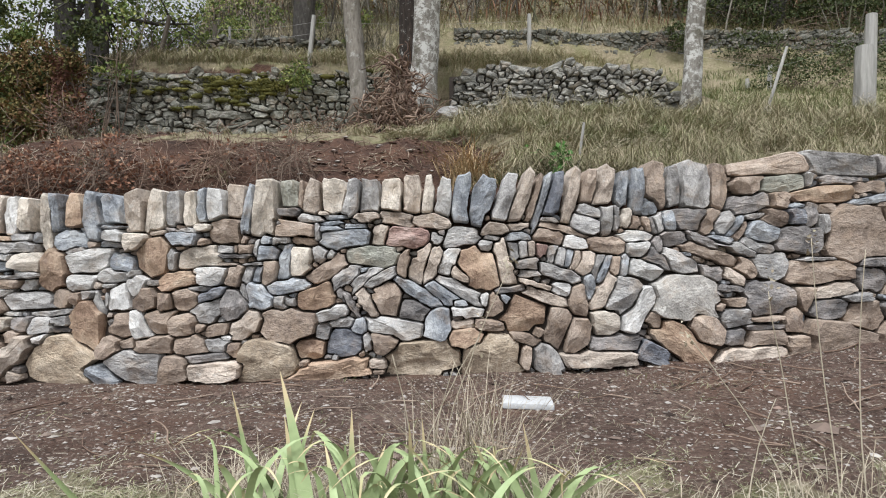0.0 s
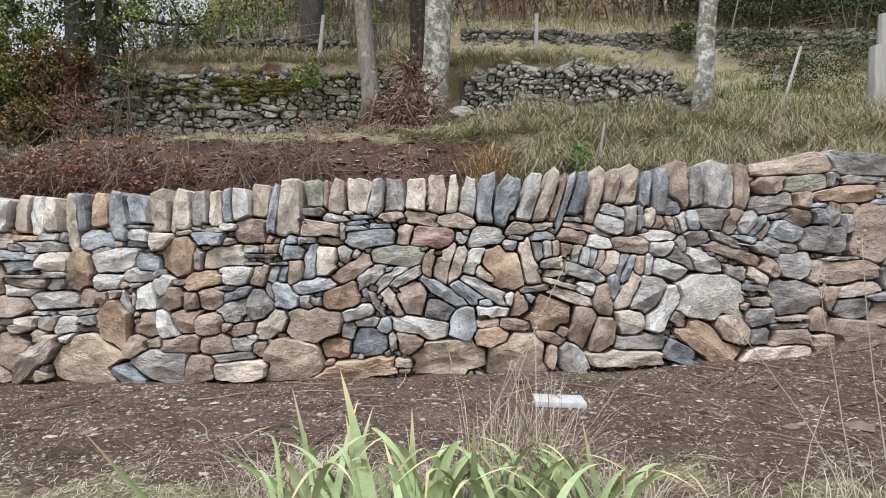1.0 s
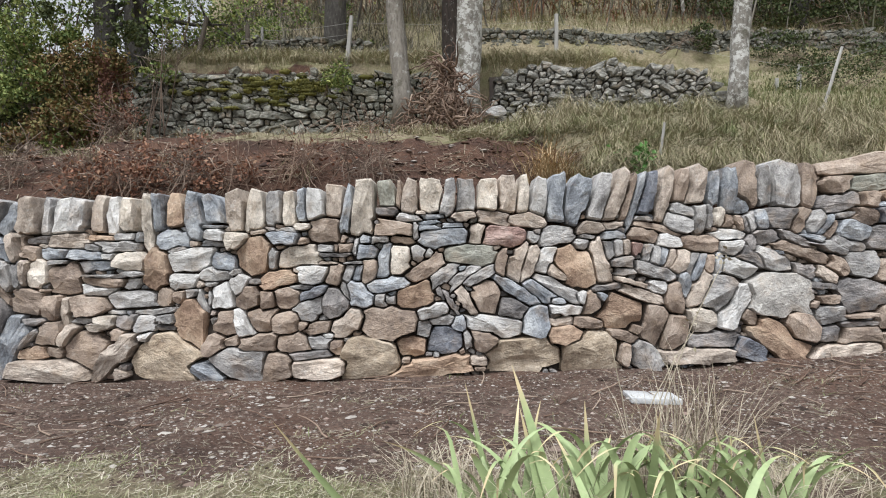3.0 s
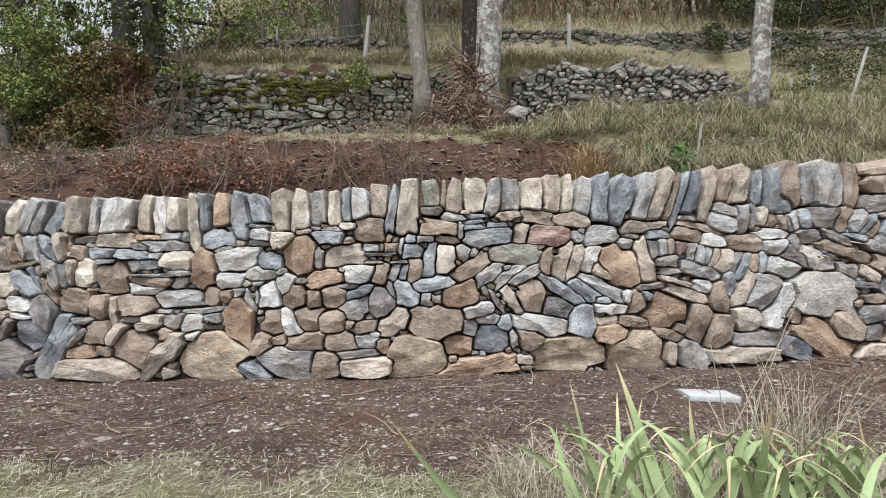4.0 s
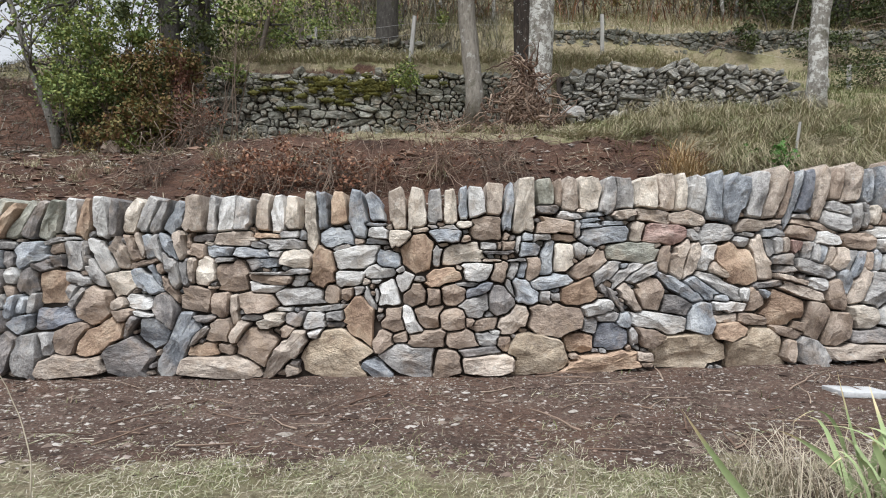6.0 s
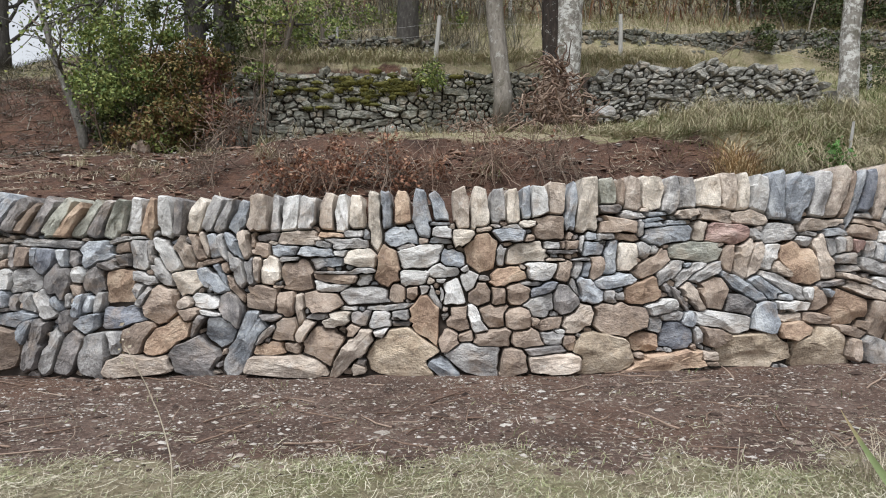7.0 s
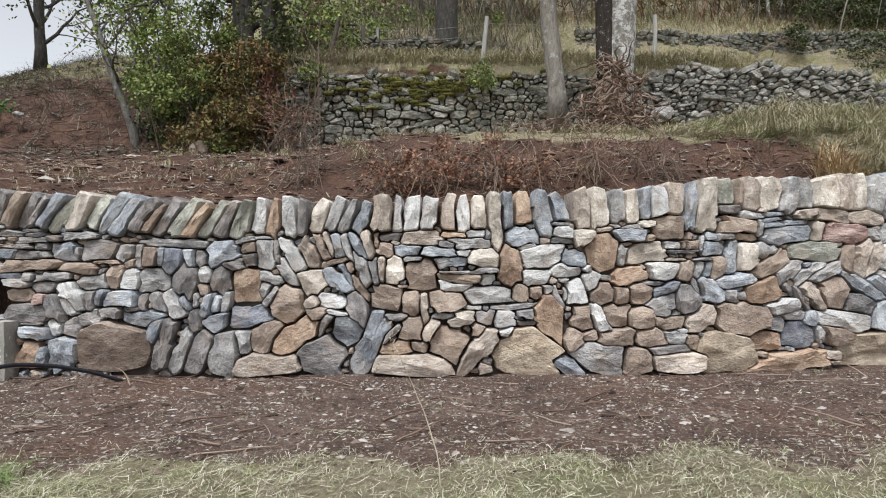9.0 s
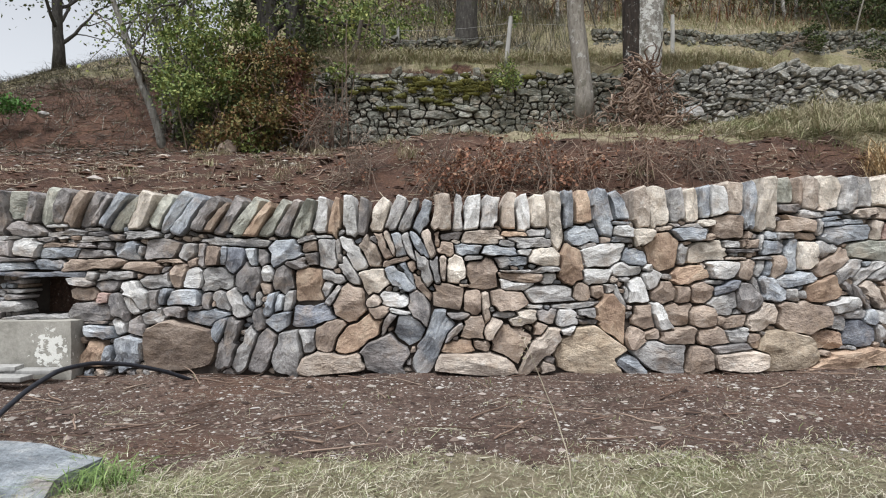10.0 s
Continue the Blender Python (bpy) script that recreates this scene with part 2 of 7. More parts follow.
BARK = bark_mat("grey_lichened_bark", [(0.09, 0.08, 0.07), (0.2, 0.185, 0.165), (0.28, 0.265, 0.24)], (0.56, 0.56, 0.54), 0.11)
BARK_SOFT = bark_mat("grey_brown_bark", [(0.1, 0.088, 0.075), (0.21, 0.19, 0.165), (0.3, 0.275, 0.24)], (0.4, 0.395, 0.37), 0.04)
BARK_GREY = bark_mat("thin_grey_bark", [(0.07, 0.062, 0.055), (0.15, 0.14, 0.125), (0.23, 0.22, 0.2)], (0.34, 0.34, 0.32), 0.02)
BARK_DARK = bark_mat("dark_bark", [(0.025, 0.022, 0.02), (0.055, 0.05, 0.045), (0.095, 0.088, 0.08)], (0.2, 0.21, 0.19), 0.0)
BARK_BROWN = bark_mat("peeled_brown_bark", [(0.012, 0.009, 0.008), (0.028, 0.021, 0.017), (0.06, 0.045, 0.036)], (0.42, 0.42, 0.4), 0.015)
ROOT = island_mat("dry_root_wood", [(0.08, 0.048, 0.035), (0.15, 0.095, 0.07), (0.23, 0.16, 0.12), (0.36, 0.28, 0.22)])
TWIG = island_mat("brown_twig", [(0.07, 0.05, 0.038), (0.15, 0.11, 0.085), (0.26, 0.2, 0.155)])
BRUSH = island_mat("grey_brown_brush", [(0.05, 0.043, 0.036), (0.12, 0.106, 0.09), (0.24, 0.22, 0.19), (0.11, 0.115, 0.065), (0.08, 0.07, 0.057)])
STRAW = island_mat("dry_straw", [(0.2, 0.16, 0.115), (0.34, 0.285, 0.21), (0.5, 0.445, 0.35), (0.26, 0.23, 0.155)])
LITTER = island_mat("trodden_straw", [(0.1, 0.075, 0.055), (0.18, 0.145, 0.11), (0.3, 0.26, 0.2), (0.14, 0.11, 0.085), (0.42, 0.38, 0.31)])
HAY = island_mat("cut_hay", [(0.27, 0.23, 0.165), (0.45, 0.4, 0.3), (0.62, 0.57, 0.47), (0.22, 0.25, 0.12), (0.38, 0.35, 0.25), (0.26, 0.285, 0.15)])
GRASS = island_mat("green_grass", [(0.075, 0.105, 0.036), (0.15, 0.18, 0.07), (0.24, 0.245, 0.12), (0.36, 0.325, 0.21)])
MOWN = island_mat("mown_grass", [(0.14, 0.185, 0.07), (0.25, 0.28, 0.13), (0.37, 0.37, 0.2), (0.5, 0.455, 0.31)])
TERRACE = island_mat("tall_dry_terrace_grass", [(0.27, 0.22, 0.14), (0.4, 0.34, 0.23), (0.54, 0.48, 0.35), (0.22, 0.23, 0.1), (0.16, 0.18, 0.07)])
BANK_STRAW = island_mat("bleached_bank_grass", [(0.22, 0.185, 0.12), (0.34, 0.29, 0.2), (0.48, 0.43, 0.33), (0.2, 0.215, 0.1), (0.3, 0.26, 0.175), (0.14, 0.165, 0.065)])
TRESS = island_mat("bleached_long_grass", [(0.2, 0.165, 0.1), (0.32, 0.27, 0.18), (0.46, 0.4, 0.29), (0.24, 0.23, 0.12), (0.15, 0.165, 0.07), (0.36, 0.31, 0.21)])
TUFT = island_mat("fresh_grass_tuft", [(0.09, 0.15, 0.04), (0.15, 0.23, 0.07), (0.24, 0.3, 0.12)])
RUST_GRASS = island_mat("rusty_grass", [(0.26, 0.15, 0.07), (0.4, 0.27, 0.14), (0.5, 0.4, 0.25), (0.34, 0.27, 0.15)])
LEAF_GREEN = island_mat("green_leaves", [(0.06, 0.1, 0.028), (0.13, 0.18, 0.05), (0.21, 0.255, 0.08), (0.29, 0.3, 0.095)])
LEAF_AUTUMN = island_mat("autumn_leaves", [(0.06, 0.075, 0.025), (0.13, 0.12, 0.04), (0.17, 0.11, 0.045), (0.14, 0.065, 0.035), (0.24, 0.18, 0.065), (0.1, 0.11, 0.04)])
LEAF_RED = island_mat("red_brown_leaves", [(0.09, 0.04, 0.03), (0.15, 0.07, 0.05), (0.21, 0.11, 0.07)])
LEAF_DEAD = island_mat("dead_brown_leaves", [(0.1, 0.045, 0.03), (0.17, 0.075, 0.045), (0.25, 0.12, 0.075), (0.34, 0.22, 0.145)])
LEAF_NETTLE = island_mat("fresh_green_leaves", [(0.035, 0.1, 0.02), (0.07, 0.17, 0.035), (0.1, 0.22, 0.05)])
# Dark evergreen leaf; behind bushes and on brambles it puts shade into colour.
LEAF_DARK_SHADE = island_mat("dark_leaves_and_shade", [(0.03, 0.045, 0.015), (0.055, 0.075, 0.025), (0.09, 0.1, 0.035)])
MOSS = island_mat("moss", [(0.055, 0.058, 0.012), (0.1, 0.095, 0.02), (0.15, 0.135, 0.03)])
PEBBLE = island_mat("loose_pebbles", [(0.16, 0.13, 0.11), (0.3, 0.27, 0.24), (0.42, 0.39, 0.36), (0.22, 0.15, 0.12)], 0.85)

CRUMB = island_mat("loose_soil", [(0.03, 0.02, 0.016), (0.07, 0.046, 0.037), (0.13, 0.09, 0.073), (0.2, 0.155, 0.13)], 0.95)
CLOD = island_mat("dug_red_earth", [(0.03, 0.017, 0.013), (0.075, 0.04, 0.029), (0.13, 0.07, 0.047), (0.19, 0.12, 0.088)], 0.95)


def iris_mat():
    m, nt, b = start_mat("iris_leaf", 0.5)
    g = nt.nodes.new("ShaderNodeNewGeometry")
    at = nt.nodes.new("ShaderNodeAttribute")
    at.attribute_name = "along"
    tc = nt.nodes.new("ShaderNodeTexCoord")
    green = ramp(nt, g.outputs["Random Per Island"], [(0.24, 0.33, 0.14), (0.36, 0.44, 0.22), (0.42, 0.46, 0.22), (0.38, 0.46, 0.33), (0.29, 0.38, 0.18), (0.55, 0.5, 0.33), (0.31, 0.4, 0.27), (0.44, 0.46, 0.27)], (0, 1))
    green = mix(nt, 0.4, green, ramp(nt, tex(nt, tc.outputs["Object"], 30, 4), [(0.6, 0.6, 0.6), (1.2, 1.2, 1.2)]), "MULTIPLY")
    dry = ramp(nt, calc(nt, "ADD", at.outputs["Fac"], calc(nt, "MULTIPLY", tex(nt, tc.outputs["Object"], 12, 3), 0.3)), [(0, 0, 0), (1, 1, 1)], (0.84, 1.08))
    nt.links.new(mix(nt, dry, green, (0.56, 0.46, 0.28)), b.inputs["Base Color"])
    return m


IRIS = iris_mat()


def ground_mat():
    m, nt, b = start_mat("soil_and_turf", 0.95)
    tc = nt.nodes.new("ShaderNodeTexCoord")
    v = tc.outputs["Object"]
    turf = nt.nodes.new("ShaderNodeAttribute")
    turf.attribute_name = "turf"
    soil = ramp(nt, tex(nt, v, 2.2, 8, 0.7), [(0.066, 0.042, 0.033), (0.122, 0.079, 0.063), (0.185, 0.13, 0.106)], (0.3, 0.7))
    fine = tex(nt, v, 45, 7, 0.75)
    soil = mix(nt, 0.8, soil, ramp(nt, fine, [(0.3, 0.3, 0.3), (0.95, 0.94, 0.93), (1.9, 1.85, 1.8)], (0.3, 0.72)), "MULTIPLY")
    red = ramp(nt, tex(nt, v, 0.9, 4), [(0, 0, 0), (1, 1, 1)], (0.5, 0.65))
    soil = mix(nt, calc(nt, "MULTIPLY", red, 0.5), soil, (0.16, 0.085, 0.055))
    # red-brown earth behind the wall, with the cut bank's shade in its colour
    darkened = nt.nodes.new("ShaderNodeAttribute")
    darkened.attribute_name = "darkened"
    bank_shade = mix(nt, 0.75, ramp(nt, tex(nt, v, 3.5, 7, 0.7), [(0.036, 0.021, 0.016), (0.088, 0.047, 0.033), (0.15, 0.082, 0.054)], (0.3, 0.7)),
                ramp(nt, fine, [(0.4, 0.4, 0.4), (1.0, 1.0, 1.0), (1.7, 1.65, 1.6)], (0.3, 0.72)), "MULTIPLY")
    soil = mix(nt, darkened.outputs["Fac"], soil, bank_shade)
    # pale chips and bits of straw lying about
    chips = ramp(nt, tex(nt, v, 48, 4, 0.65), [(0, 0, 0), (1, 1, 1)], (0.6, 0.65))
    soil = mix(nt, calc(nt, "MULTIPLY", chips, calc(nt, "MULTIPLY_ADD", darkened.outputs["Fac"], -0.35, 0.6)), soil, (0.36, 0.31, 0.26))
    mat_col = ramp(nt, tex(nt, v, 14, 8, 0.8), [(0.13, 0.108, 0.068), (0.26, 0.218, 0.142), (0.39, 0.342, 0.242)], (0.3, 0.7))
    green = ramp(nt, tex(nt, v, 1.6, 5, 0.6), [(0, 0, 0), (1, 1, 1)], (0.45, 0.65))
    mat_col = mix(nt, calc(nt, "MULTIPLY", green, 0.5), mat_col, (0.15, 0.165, 0.06))
    edge = calc(nt, "ADD", turf.outputs["Fac"], calc(nt, "MULTIPLY_ADD", tex(nt, v, 5, 6, 0.7), 0.9, -0.45))
    k = ramp(nt, edge, [(0, 0, 0), (1, 1, 1)], (0.4, 0.6))
    nt.links.new(mix(nt, k, soil, mat_col), b.inputs["Base Color"])
    bump(nt, b, calc(nt, "ADD", fine, tex(nt, v, 9, 6, 0.7)), 1.0, 0.03)
    return m


GROUND = ground_mat()


# ---- the lie of the land ----
def face_y(x, z):
    """The battered face of the new wall."""
    return 4.09 + 0.2 * z - 0.05 * np.maximum(0, -3.5 - x)


def foot_z(x):
    return np.interp(x, [-7, -4, -2.5, -1, 0, 0.8, 1.9, 2.9, 5], [-0.045, -0.06, -0.065, -0.035, 0.0, 0.03, 0.1, 0.22, 0.4])


def terrace_y(x):
    """The line of the terrace walls behind."""
    return np.interp(x, [-8, -0.3, 0.2, 3.2, 5], [10.95, 10.85, 10.3, 8.95, 8.4])


def interp_rows(y, ys, *rows):
    return [np.interp(y, ys, r) for r in rows]


def land(x, y, rough=True):
    x, y = np.asarray(x, float), np.asarray(y, float)
    front = foot_z(x) * step(0.5, 4.0, y) + 0.01
    ys = [4.4, 5.0, 5.9, 7.2, 8.6, 11, 13]
    left, mid, right = interp_rows(y, ys, [1.1, 1.28, 1.55, 1.85, 2.1, 2.6, 3.2], [1.08, 1.25, 1.86, 2.12, 2.4, 2.72, 3.0],
                                   [1.2, 1.45, 1.9, 2.38, 2.63, 3.02, 3.4])
    a, c = step(-5.5, -3.2, x), step(-0.6, 1.2, x)
    low = (left * (1 - a) + mid * a) * (1 - c) + right * c
    yu = [8.5, 10.2, 11.2, 12.4, 13.2, 15.3, 15.75, 20, 60, 150, 1500]
    up, upr = interp_rows(y, yu, [3.3, 3.62, 4.12, 4.55, 4.8, 5.42, 6.25, 9.2, 34, 45, 45], [2.75, 3.1, 3.45, 3.9, 4.15, 5.25, 6.15, 9, 34, 45, 45])
    r = step(2.5, 5.0, x)
    up = up * (1 - r) + upr * r
    wide = 0.1 + 1.2 * step(3.1, 4.5, x) + 1.2 * step(-6.3, -7.2, x)
    k = step(-wide, wide, y - terrace_y(x) - 0.12)
    back = low * (1 - k) + up * k
    knoll = np.interp(y, [4.4, 6, 8.7, 10.3, 11.5, 14.8, 17, 24, 60, 1500], [1.1, 1.55, 2.05, 2.48, 3.55, 5.35, 5.6, 5.0, 3.0, 0]) + np.clip(-11 - x, 0, 8) * -0.22 * step(9, 14, y)
    h = step(0, 2.2, x - np.interp(y, [4.4, 8, 11.5, 13.5, 16, 60, 1500], [-8.6, -8.2, -8.2, -7.4, -7.2, -23, -560]))
    back = knoll * (1 - h) + back * h
    k = step(4.36, 4.46, y)
    z = front * (1 - k) + back * k
    if rough:
        z = z + wave(x, y, 1.3, 3, 3) * 0.018 + wave(x, y, 0.35, 5, 2) * 0.008
        z = z + wave(x, y, 0.5, 8, 3) * 0.05 * step(4.5, 5.0, y) + wave(x, y, 3, 9, 2) * 0.25 * step(14, 22, y)
    return z


def turf_at(x, y):
    """Where the ground is grown over: hay in front, bare earth along the wall, grass on the terraces."""
    front = step(2.5, 2.0, y + 0.24 * wave(x, y, 0.8, 21, 4)) * (1 - step(-1.3, -0.4, x) * step(0.35, -0.25, wave(x, y, 0.9, 4, 3)) * 0.85 * step(1.0, 1.5, y))
    bank = step(-0.35, 0.35, x - 0.45 * step(6.3, 5.7, y) + 0.3 * wave(x, y, 0.9, 22, 3)) * step(4.75, 5.05, y) + step(5.75, 6.1, y + 0.15 * wave(x, y, 0.7, 23, 3)) * step(-3.4, -2.4, x)
    left = step(-3.0, -5.0, x) * 0.25 * step(5, 7, y)
    terr = step(10.9, 11.4, y) * step(-7.2, -6.0, x)
    knoll = step(12, 14, y) * (1 - 0.7 * step(15.9, 16.6, y) * step(-9, -7, x))
    return np.clip(front * (y < 4.2) + np.maximum.reduce([bank, left, terr, knoll]) * (y > 4.3), 0, 1)


def build_ground():
    gx = np.concatenate([[-900, -300, -120], np.arange(-70, -20, 1.5), np.arange(-20, -9, 0.4), np.arange(-9, 6, 0.085), np.arange(6, 14, 0.4), [16, 20, 28, 40, 70, 140, 400, 900]])
    gy = np.concatenate([[-900, -200, -60, -20, -8, -4, -2, -1], np.arange(-0.5, 1.2, 0.15), np.arange(1.2, 4.34, 0.07), np.arange(4.34, 4.5, 0.03),
                         np.arange(4.5, 9, 0.08), np.arange(9, 16, 0.13), np.arange(16, 30, 0.8), [32, 36, 42, 50, 60, 80, 110, 150, 300, 700, 1500]])
    X, Y = np.meshgrid(gx, gy)
    Z = land(X, Y)
    n, w = len(gy), len(gx)
    V = np.stack([X, Y, Z], -1).reshape(-1, 3)
    i = np.arange((n - 1) * (w - 1))
    q = (i // (w - 1)) * w + i % (w - 1)
    F = np.stack([q, q + 1, q + w + 1, q + w], 1).tolist()
    me = mesh_of("ground", V, F, GROUND)
    at = me.attributes.new("turf", "FLOAT", "POINT")
    at.data.foreach_set("value", turf_at(V[:, 0], V[:, 1]).astype(np.float32))
    # 1 behind the wall, where the earth takes the shade-darkened red-brown colour
    darkened = me.attributes.new("darkened", "FLOAT", "POINT")
    darkened.data.foreach_set("value", step(4.3, 4.5, V[:, 1]).astype(np.float32))
    ob = new("ground", me)
    tagged(ob, "terraced hillside of bare brown earth and dry grass", "ground", kind="structure")


build_ground()


# ---- dry stone walling ----
def chip(o, tol, r):
    """Straighten a closed outline into a broken polygon, then roughen its sides a little."""
    n = len(o)
    far = np.argmax(np.hypot(*(o - o[0]).T))
    a = np.argmax(np.hypot(*(o - o[far]).T))
    o = np.roll(o, -a, 0)
    far = int(np.argmax(np.hypot(*(o - o[0]).T)))
    loop = np.concatenate([o, o[:1]])

    def split(i, j):
        if j - i < 2:
            return []
        d = loop[j] - loop[i]
        ln = np.hypot(*d) + 1e-9
        q = loop[i + 1:j] - loop[i]
        off = np.abs(q[:, 0] * d[1] - q[:, 1] * d[0]) / ln
        k = int(np.argmax(off))
        if off[k] < tol:
            return []
        k += i + 1
        return split(i, k) + [k] + split(k, j)

    keep = [0] + split(0, far) + [far] + split(far, n)
    p = loop[keep]
    out = []
    for k in range(len(p)):
        a, b = p[k], p[(k + 1) % len(p)]
        ln = np.hypot(*(b - a))
        m = 2 if ln < 0.05 else 3 if ln < 0.12 else 4
        soft = 0.05 + 0.05 * r.uniform()
        for e in np.linspace(soft, 1 - soft, m):
            out.append(a + (b - a) * e + r.normal(0, min(0.0035, ln * 0.025), 2))
    return np.array(out)


class Walling:
    """Stones laid in one face; neighbours press against each other like real walling."""

    def __init__(self, grow=1.3, gap=0.0035):
        self.rows, self.grow, self.gap = [], grow, gap

    def add(self, x, z, w, h, a, mat, name):
        self.rows.append((x, z, w / 2, h / 2, radians(a), mat, name))

    def metric(self, i, px, pz):
        x, z, w, h, a = (self.A[i, k] for k in range(5))
        dx, dz = px - x, pz - z
        u, v = dx * np.cos(a) + dz * np.sin(a), -dx * np.sin(a) + dz * np.cos(a)
        n, (ta, tb) = self.N[i], self.T[i]
        p = u / w / (1 + ta * np.clip(v / h, -1.5, 1.5))
        q = v / h / (1 + tb * np.clip(p, -1.5, 1.5))
        return (np.abs(p) ** n + np.abs(q) ** n) ** (1 / n)

    def finish(self):
        self.A = np.array([r[:5] for r in self.rows])
        r = np.random.default_rng(11)
        self.N = np.array([r.uniform(3.0, 5.5) if q[6] == "coping_stone" else r.uniform(3.5, 8.0) for q in self.rows])
        # each stone narrows towards one end and one side
        self.T = np.array([(0.0, 0.0) if q[6] in ("coping_stone", "void") else tuple(r.uniform(-0.3, 0.3, 2)) for q in self.rows])
        self.reach = np.hypot(self.A[:, 2], self.A[:, 3])

    def outline(self, i, count):
        x, z, w, h, a = self.A[i]
        near = np.where((np.hypot(self.A[:, 0] - x, self.A[:, 1] - z) < self.reach + self.reach[i] + 0.03))[0]
        near = near[near != i]
        r = np.random.default_rng(1000 + i)
        th = (np.arange(count) + r.uniform(-0.28, 0.28, count)) / count * 2 * np.pi + 0.2
        # spread the rays evenly round the stone's own shape, with two of them near each corner
        c, s = np.cos(th), np.sin(th)
        n = self.N[i]
        k = (np.abs(c) ** n + np.abs(s) ** n) ** (-1 / n)
        c, s = c * k, s * k
        ta, tb = self.T[i]

        def spread(p, q):
            vv = q * (1 + tb * np.clip(p, -1.5, 1.5))
            return p * (1 + ta * np.clip(vv, -1.5, 1.5)) * w, vv * h

        t = np.linspace(0.5, self.grow, 30)
        u, v = spread(c[:, None] * t, s[:, None] * t)
        px, pz = x + u * np.cos(a) - v * np.sin(a), z + u * np.sin(a) + v * np.cos(a)
        mine = np.broadcast_to(t, px.shape)
        bad = np.zeros(px.shape, bool)
        for j in near:
            bad |= self.metric(j, px, pz) < mine
        last = np.where(bad.any(1), np.maximum(bad.argmax(1) - 1, 0), len(t) - 1)
        out = t[last]
        u, v = spread(c * out, s * out)
        ln = np.hypot(u, v)
        apart = self.gap * (1.7 if self.rows[i][6] == "coping_stone" else 1.0)
        f = np.maximum(ln - apart * r.uniform(0.5, 2.8), ln * 0.75) / ln
        u, v = u * f, v * f
        if self.rows[i][6] == "coping_stone":
            up = np.clip((v / h - 0.3) / 0.7, 0, 1.3)
            u = u * (1 - r.uniform(0.12, 0.48) * up) + r.uniform(-0.22, 0.22) * w * up
            v = np.minimum(v, h * (r.uniform(0.93, 1.03) + 0.08 * np.sin(u / w * 2.0 + r.uniform(0, 6))))
        return chip(np.stack([u, v], 1), min(w, h) * r.uniform(0.08, 0.16), r)

    def piece(self, i, count, deep, proud, tilt):
        """One stone: straight broken edges, a face split in a few flat planes, its bed going back into the wall."""
        o = self.outline(i, 36)
        count = len(o)
        r = np.random.default_rng(5000 + i)
        size = min(self.A[i, 2], self.A[i, 3])
        cut = min(0.16, 0.0038 / size + 0.016)
        lean = np.array([0.42, 0.14]) if self.rows[i][6] == "coping_stone" else np.array([0.22, 0.3])
        lean = lean * min(1.0, 0.065 / size + 0.25)
        facets = [(r.normal(0, 1, 2) * lean, r.uniform(-0.012, 0.0)) for _ in range(4)]
        rings = []
        for scale, y in ((1.0, deep), (1.0, size * 0.16 + 0.011), (1 - cut, 0.0), (0.62, 0.0), (0.28, 0.0)):
            q = o * scale
            yy = np.full(count, y - proud)
            if y < deep:
                yy = yy + q[:, 0] * tilt[0] + q[:, 1] * tilt[1] + r.normal(0, 0.0012, count)
                yy = yy + np.minimum(np.maximum.reduce([q @ g + d for g, d in facets]), size * 0.3)
            if y == 0:
                yy = yy + 0.005 * wave(q[:, 0] + i, q[:, 1] + 2 * i, 0.14, 77, 2) * min(1, size / 0.06)
            rings.append(np.stack([q[:, 0], yy, q[:, 1]], 1))
        V = np.concatenate(rings + [np.array([[0, -proud + max(d for g, d in facets), 0]])])
        F = []
        for k in range(4):
            for m in range(count):
                p = (m + 1) % count
                F.append((k * count + m, (k + 1) * count + m, (k + 1) * count + p, k * count + p)[::-1])
        for m in range(count):
            F.append((4 * count + m, 5 * count, 4 * count + (m + 1) % count)[::-1])
        return V, F


wall = Walling()


def cope(x, z, w, h, a, mat):
    wall.add(x, z, w, h, a, mat, "coping_stone")


def stone(x, z, w, h, a, mat):
    wall.add(x, z, w, h, a, mat, "pinning_stone" if w * h < 0.0032 else "foundation_stone" if z - foot_z(x) < 0.13 and w * h > 0.02 else "building_stone")


cope(-6.53, 1.07, 0.077, 0.270, 0, "d")
cope(-6.44, 1.11, 0.155, 0.178, 0, "e")
cope(-6.34, 1.08, 0.085, 0.232, -12, "d")
cope(-6.24, 1.09, 0.101, 0.271, -12, "e")
cope(-6.14, 1.11, 0.101, 0.233, -18, "d")
cope(-6.04, 1.09, 0.093, 0.249, -30, "n")
cope(-5.96, 1.07, 0.101, 0.272, -30, "d")
cope(-5.88, 1.07, 0.062, 0.241, -30, "d")
cope(-5.80, 1.08, 0.078, 0.288, -35, "b")
cope(-5.72, 1.05, 0.093, 0.288, -42, "e")
cope(-5.61, 1.07, 0.102, 0.273, -22, "c")
cope(-5.48, 1.07, 0.110, 0.266, -28, "e")
cope(-5.39, 1.07, 0.086, 0.298, -38, "b")
cope(-5.29, 1.04, 0.094, 0.298, -38, "b")
cope(-5.17, 1.05, 0.110, 0.282, -38, "d")
cope(-5.08, 1.03, 0.071, 0.251, -40, "n")
cope(-5.01, 1.03, 0.102, 0.299, -38, "d")
cope(-4.89, 1.03, 0.102, 0.283, -38, "e")
cope(-4.80, 1.01, 0.079, 0.275, -36, "o")
cope(-4.70, 1.02, 0.095, 0.284, -34, "e")
cope(-4.60, 1.02, 0.095, 0.300, -30, "d")
cope(-4.50, 1.03, 0.119, 0.293, -22, "e")
cope(-4.38, 1.04, 0.107, 0.261, -12, "w")
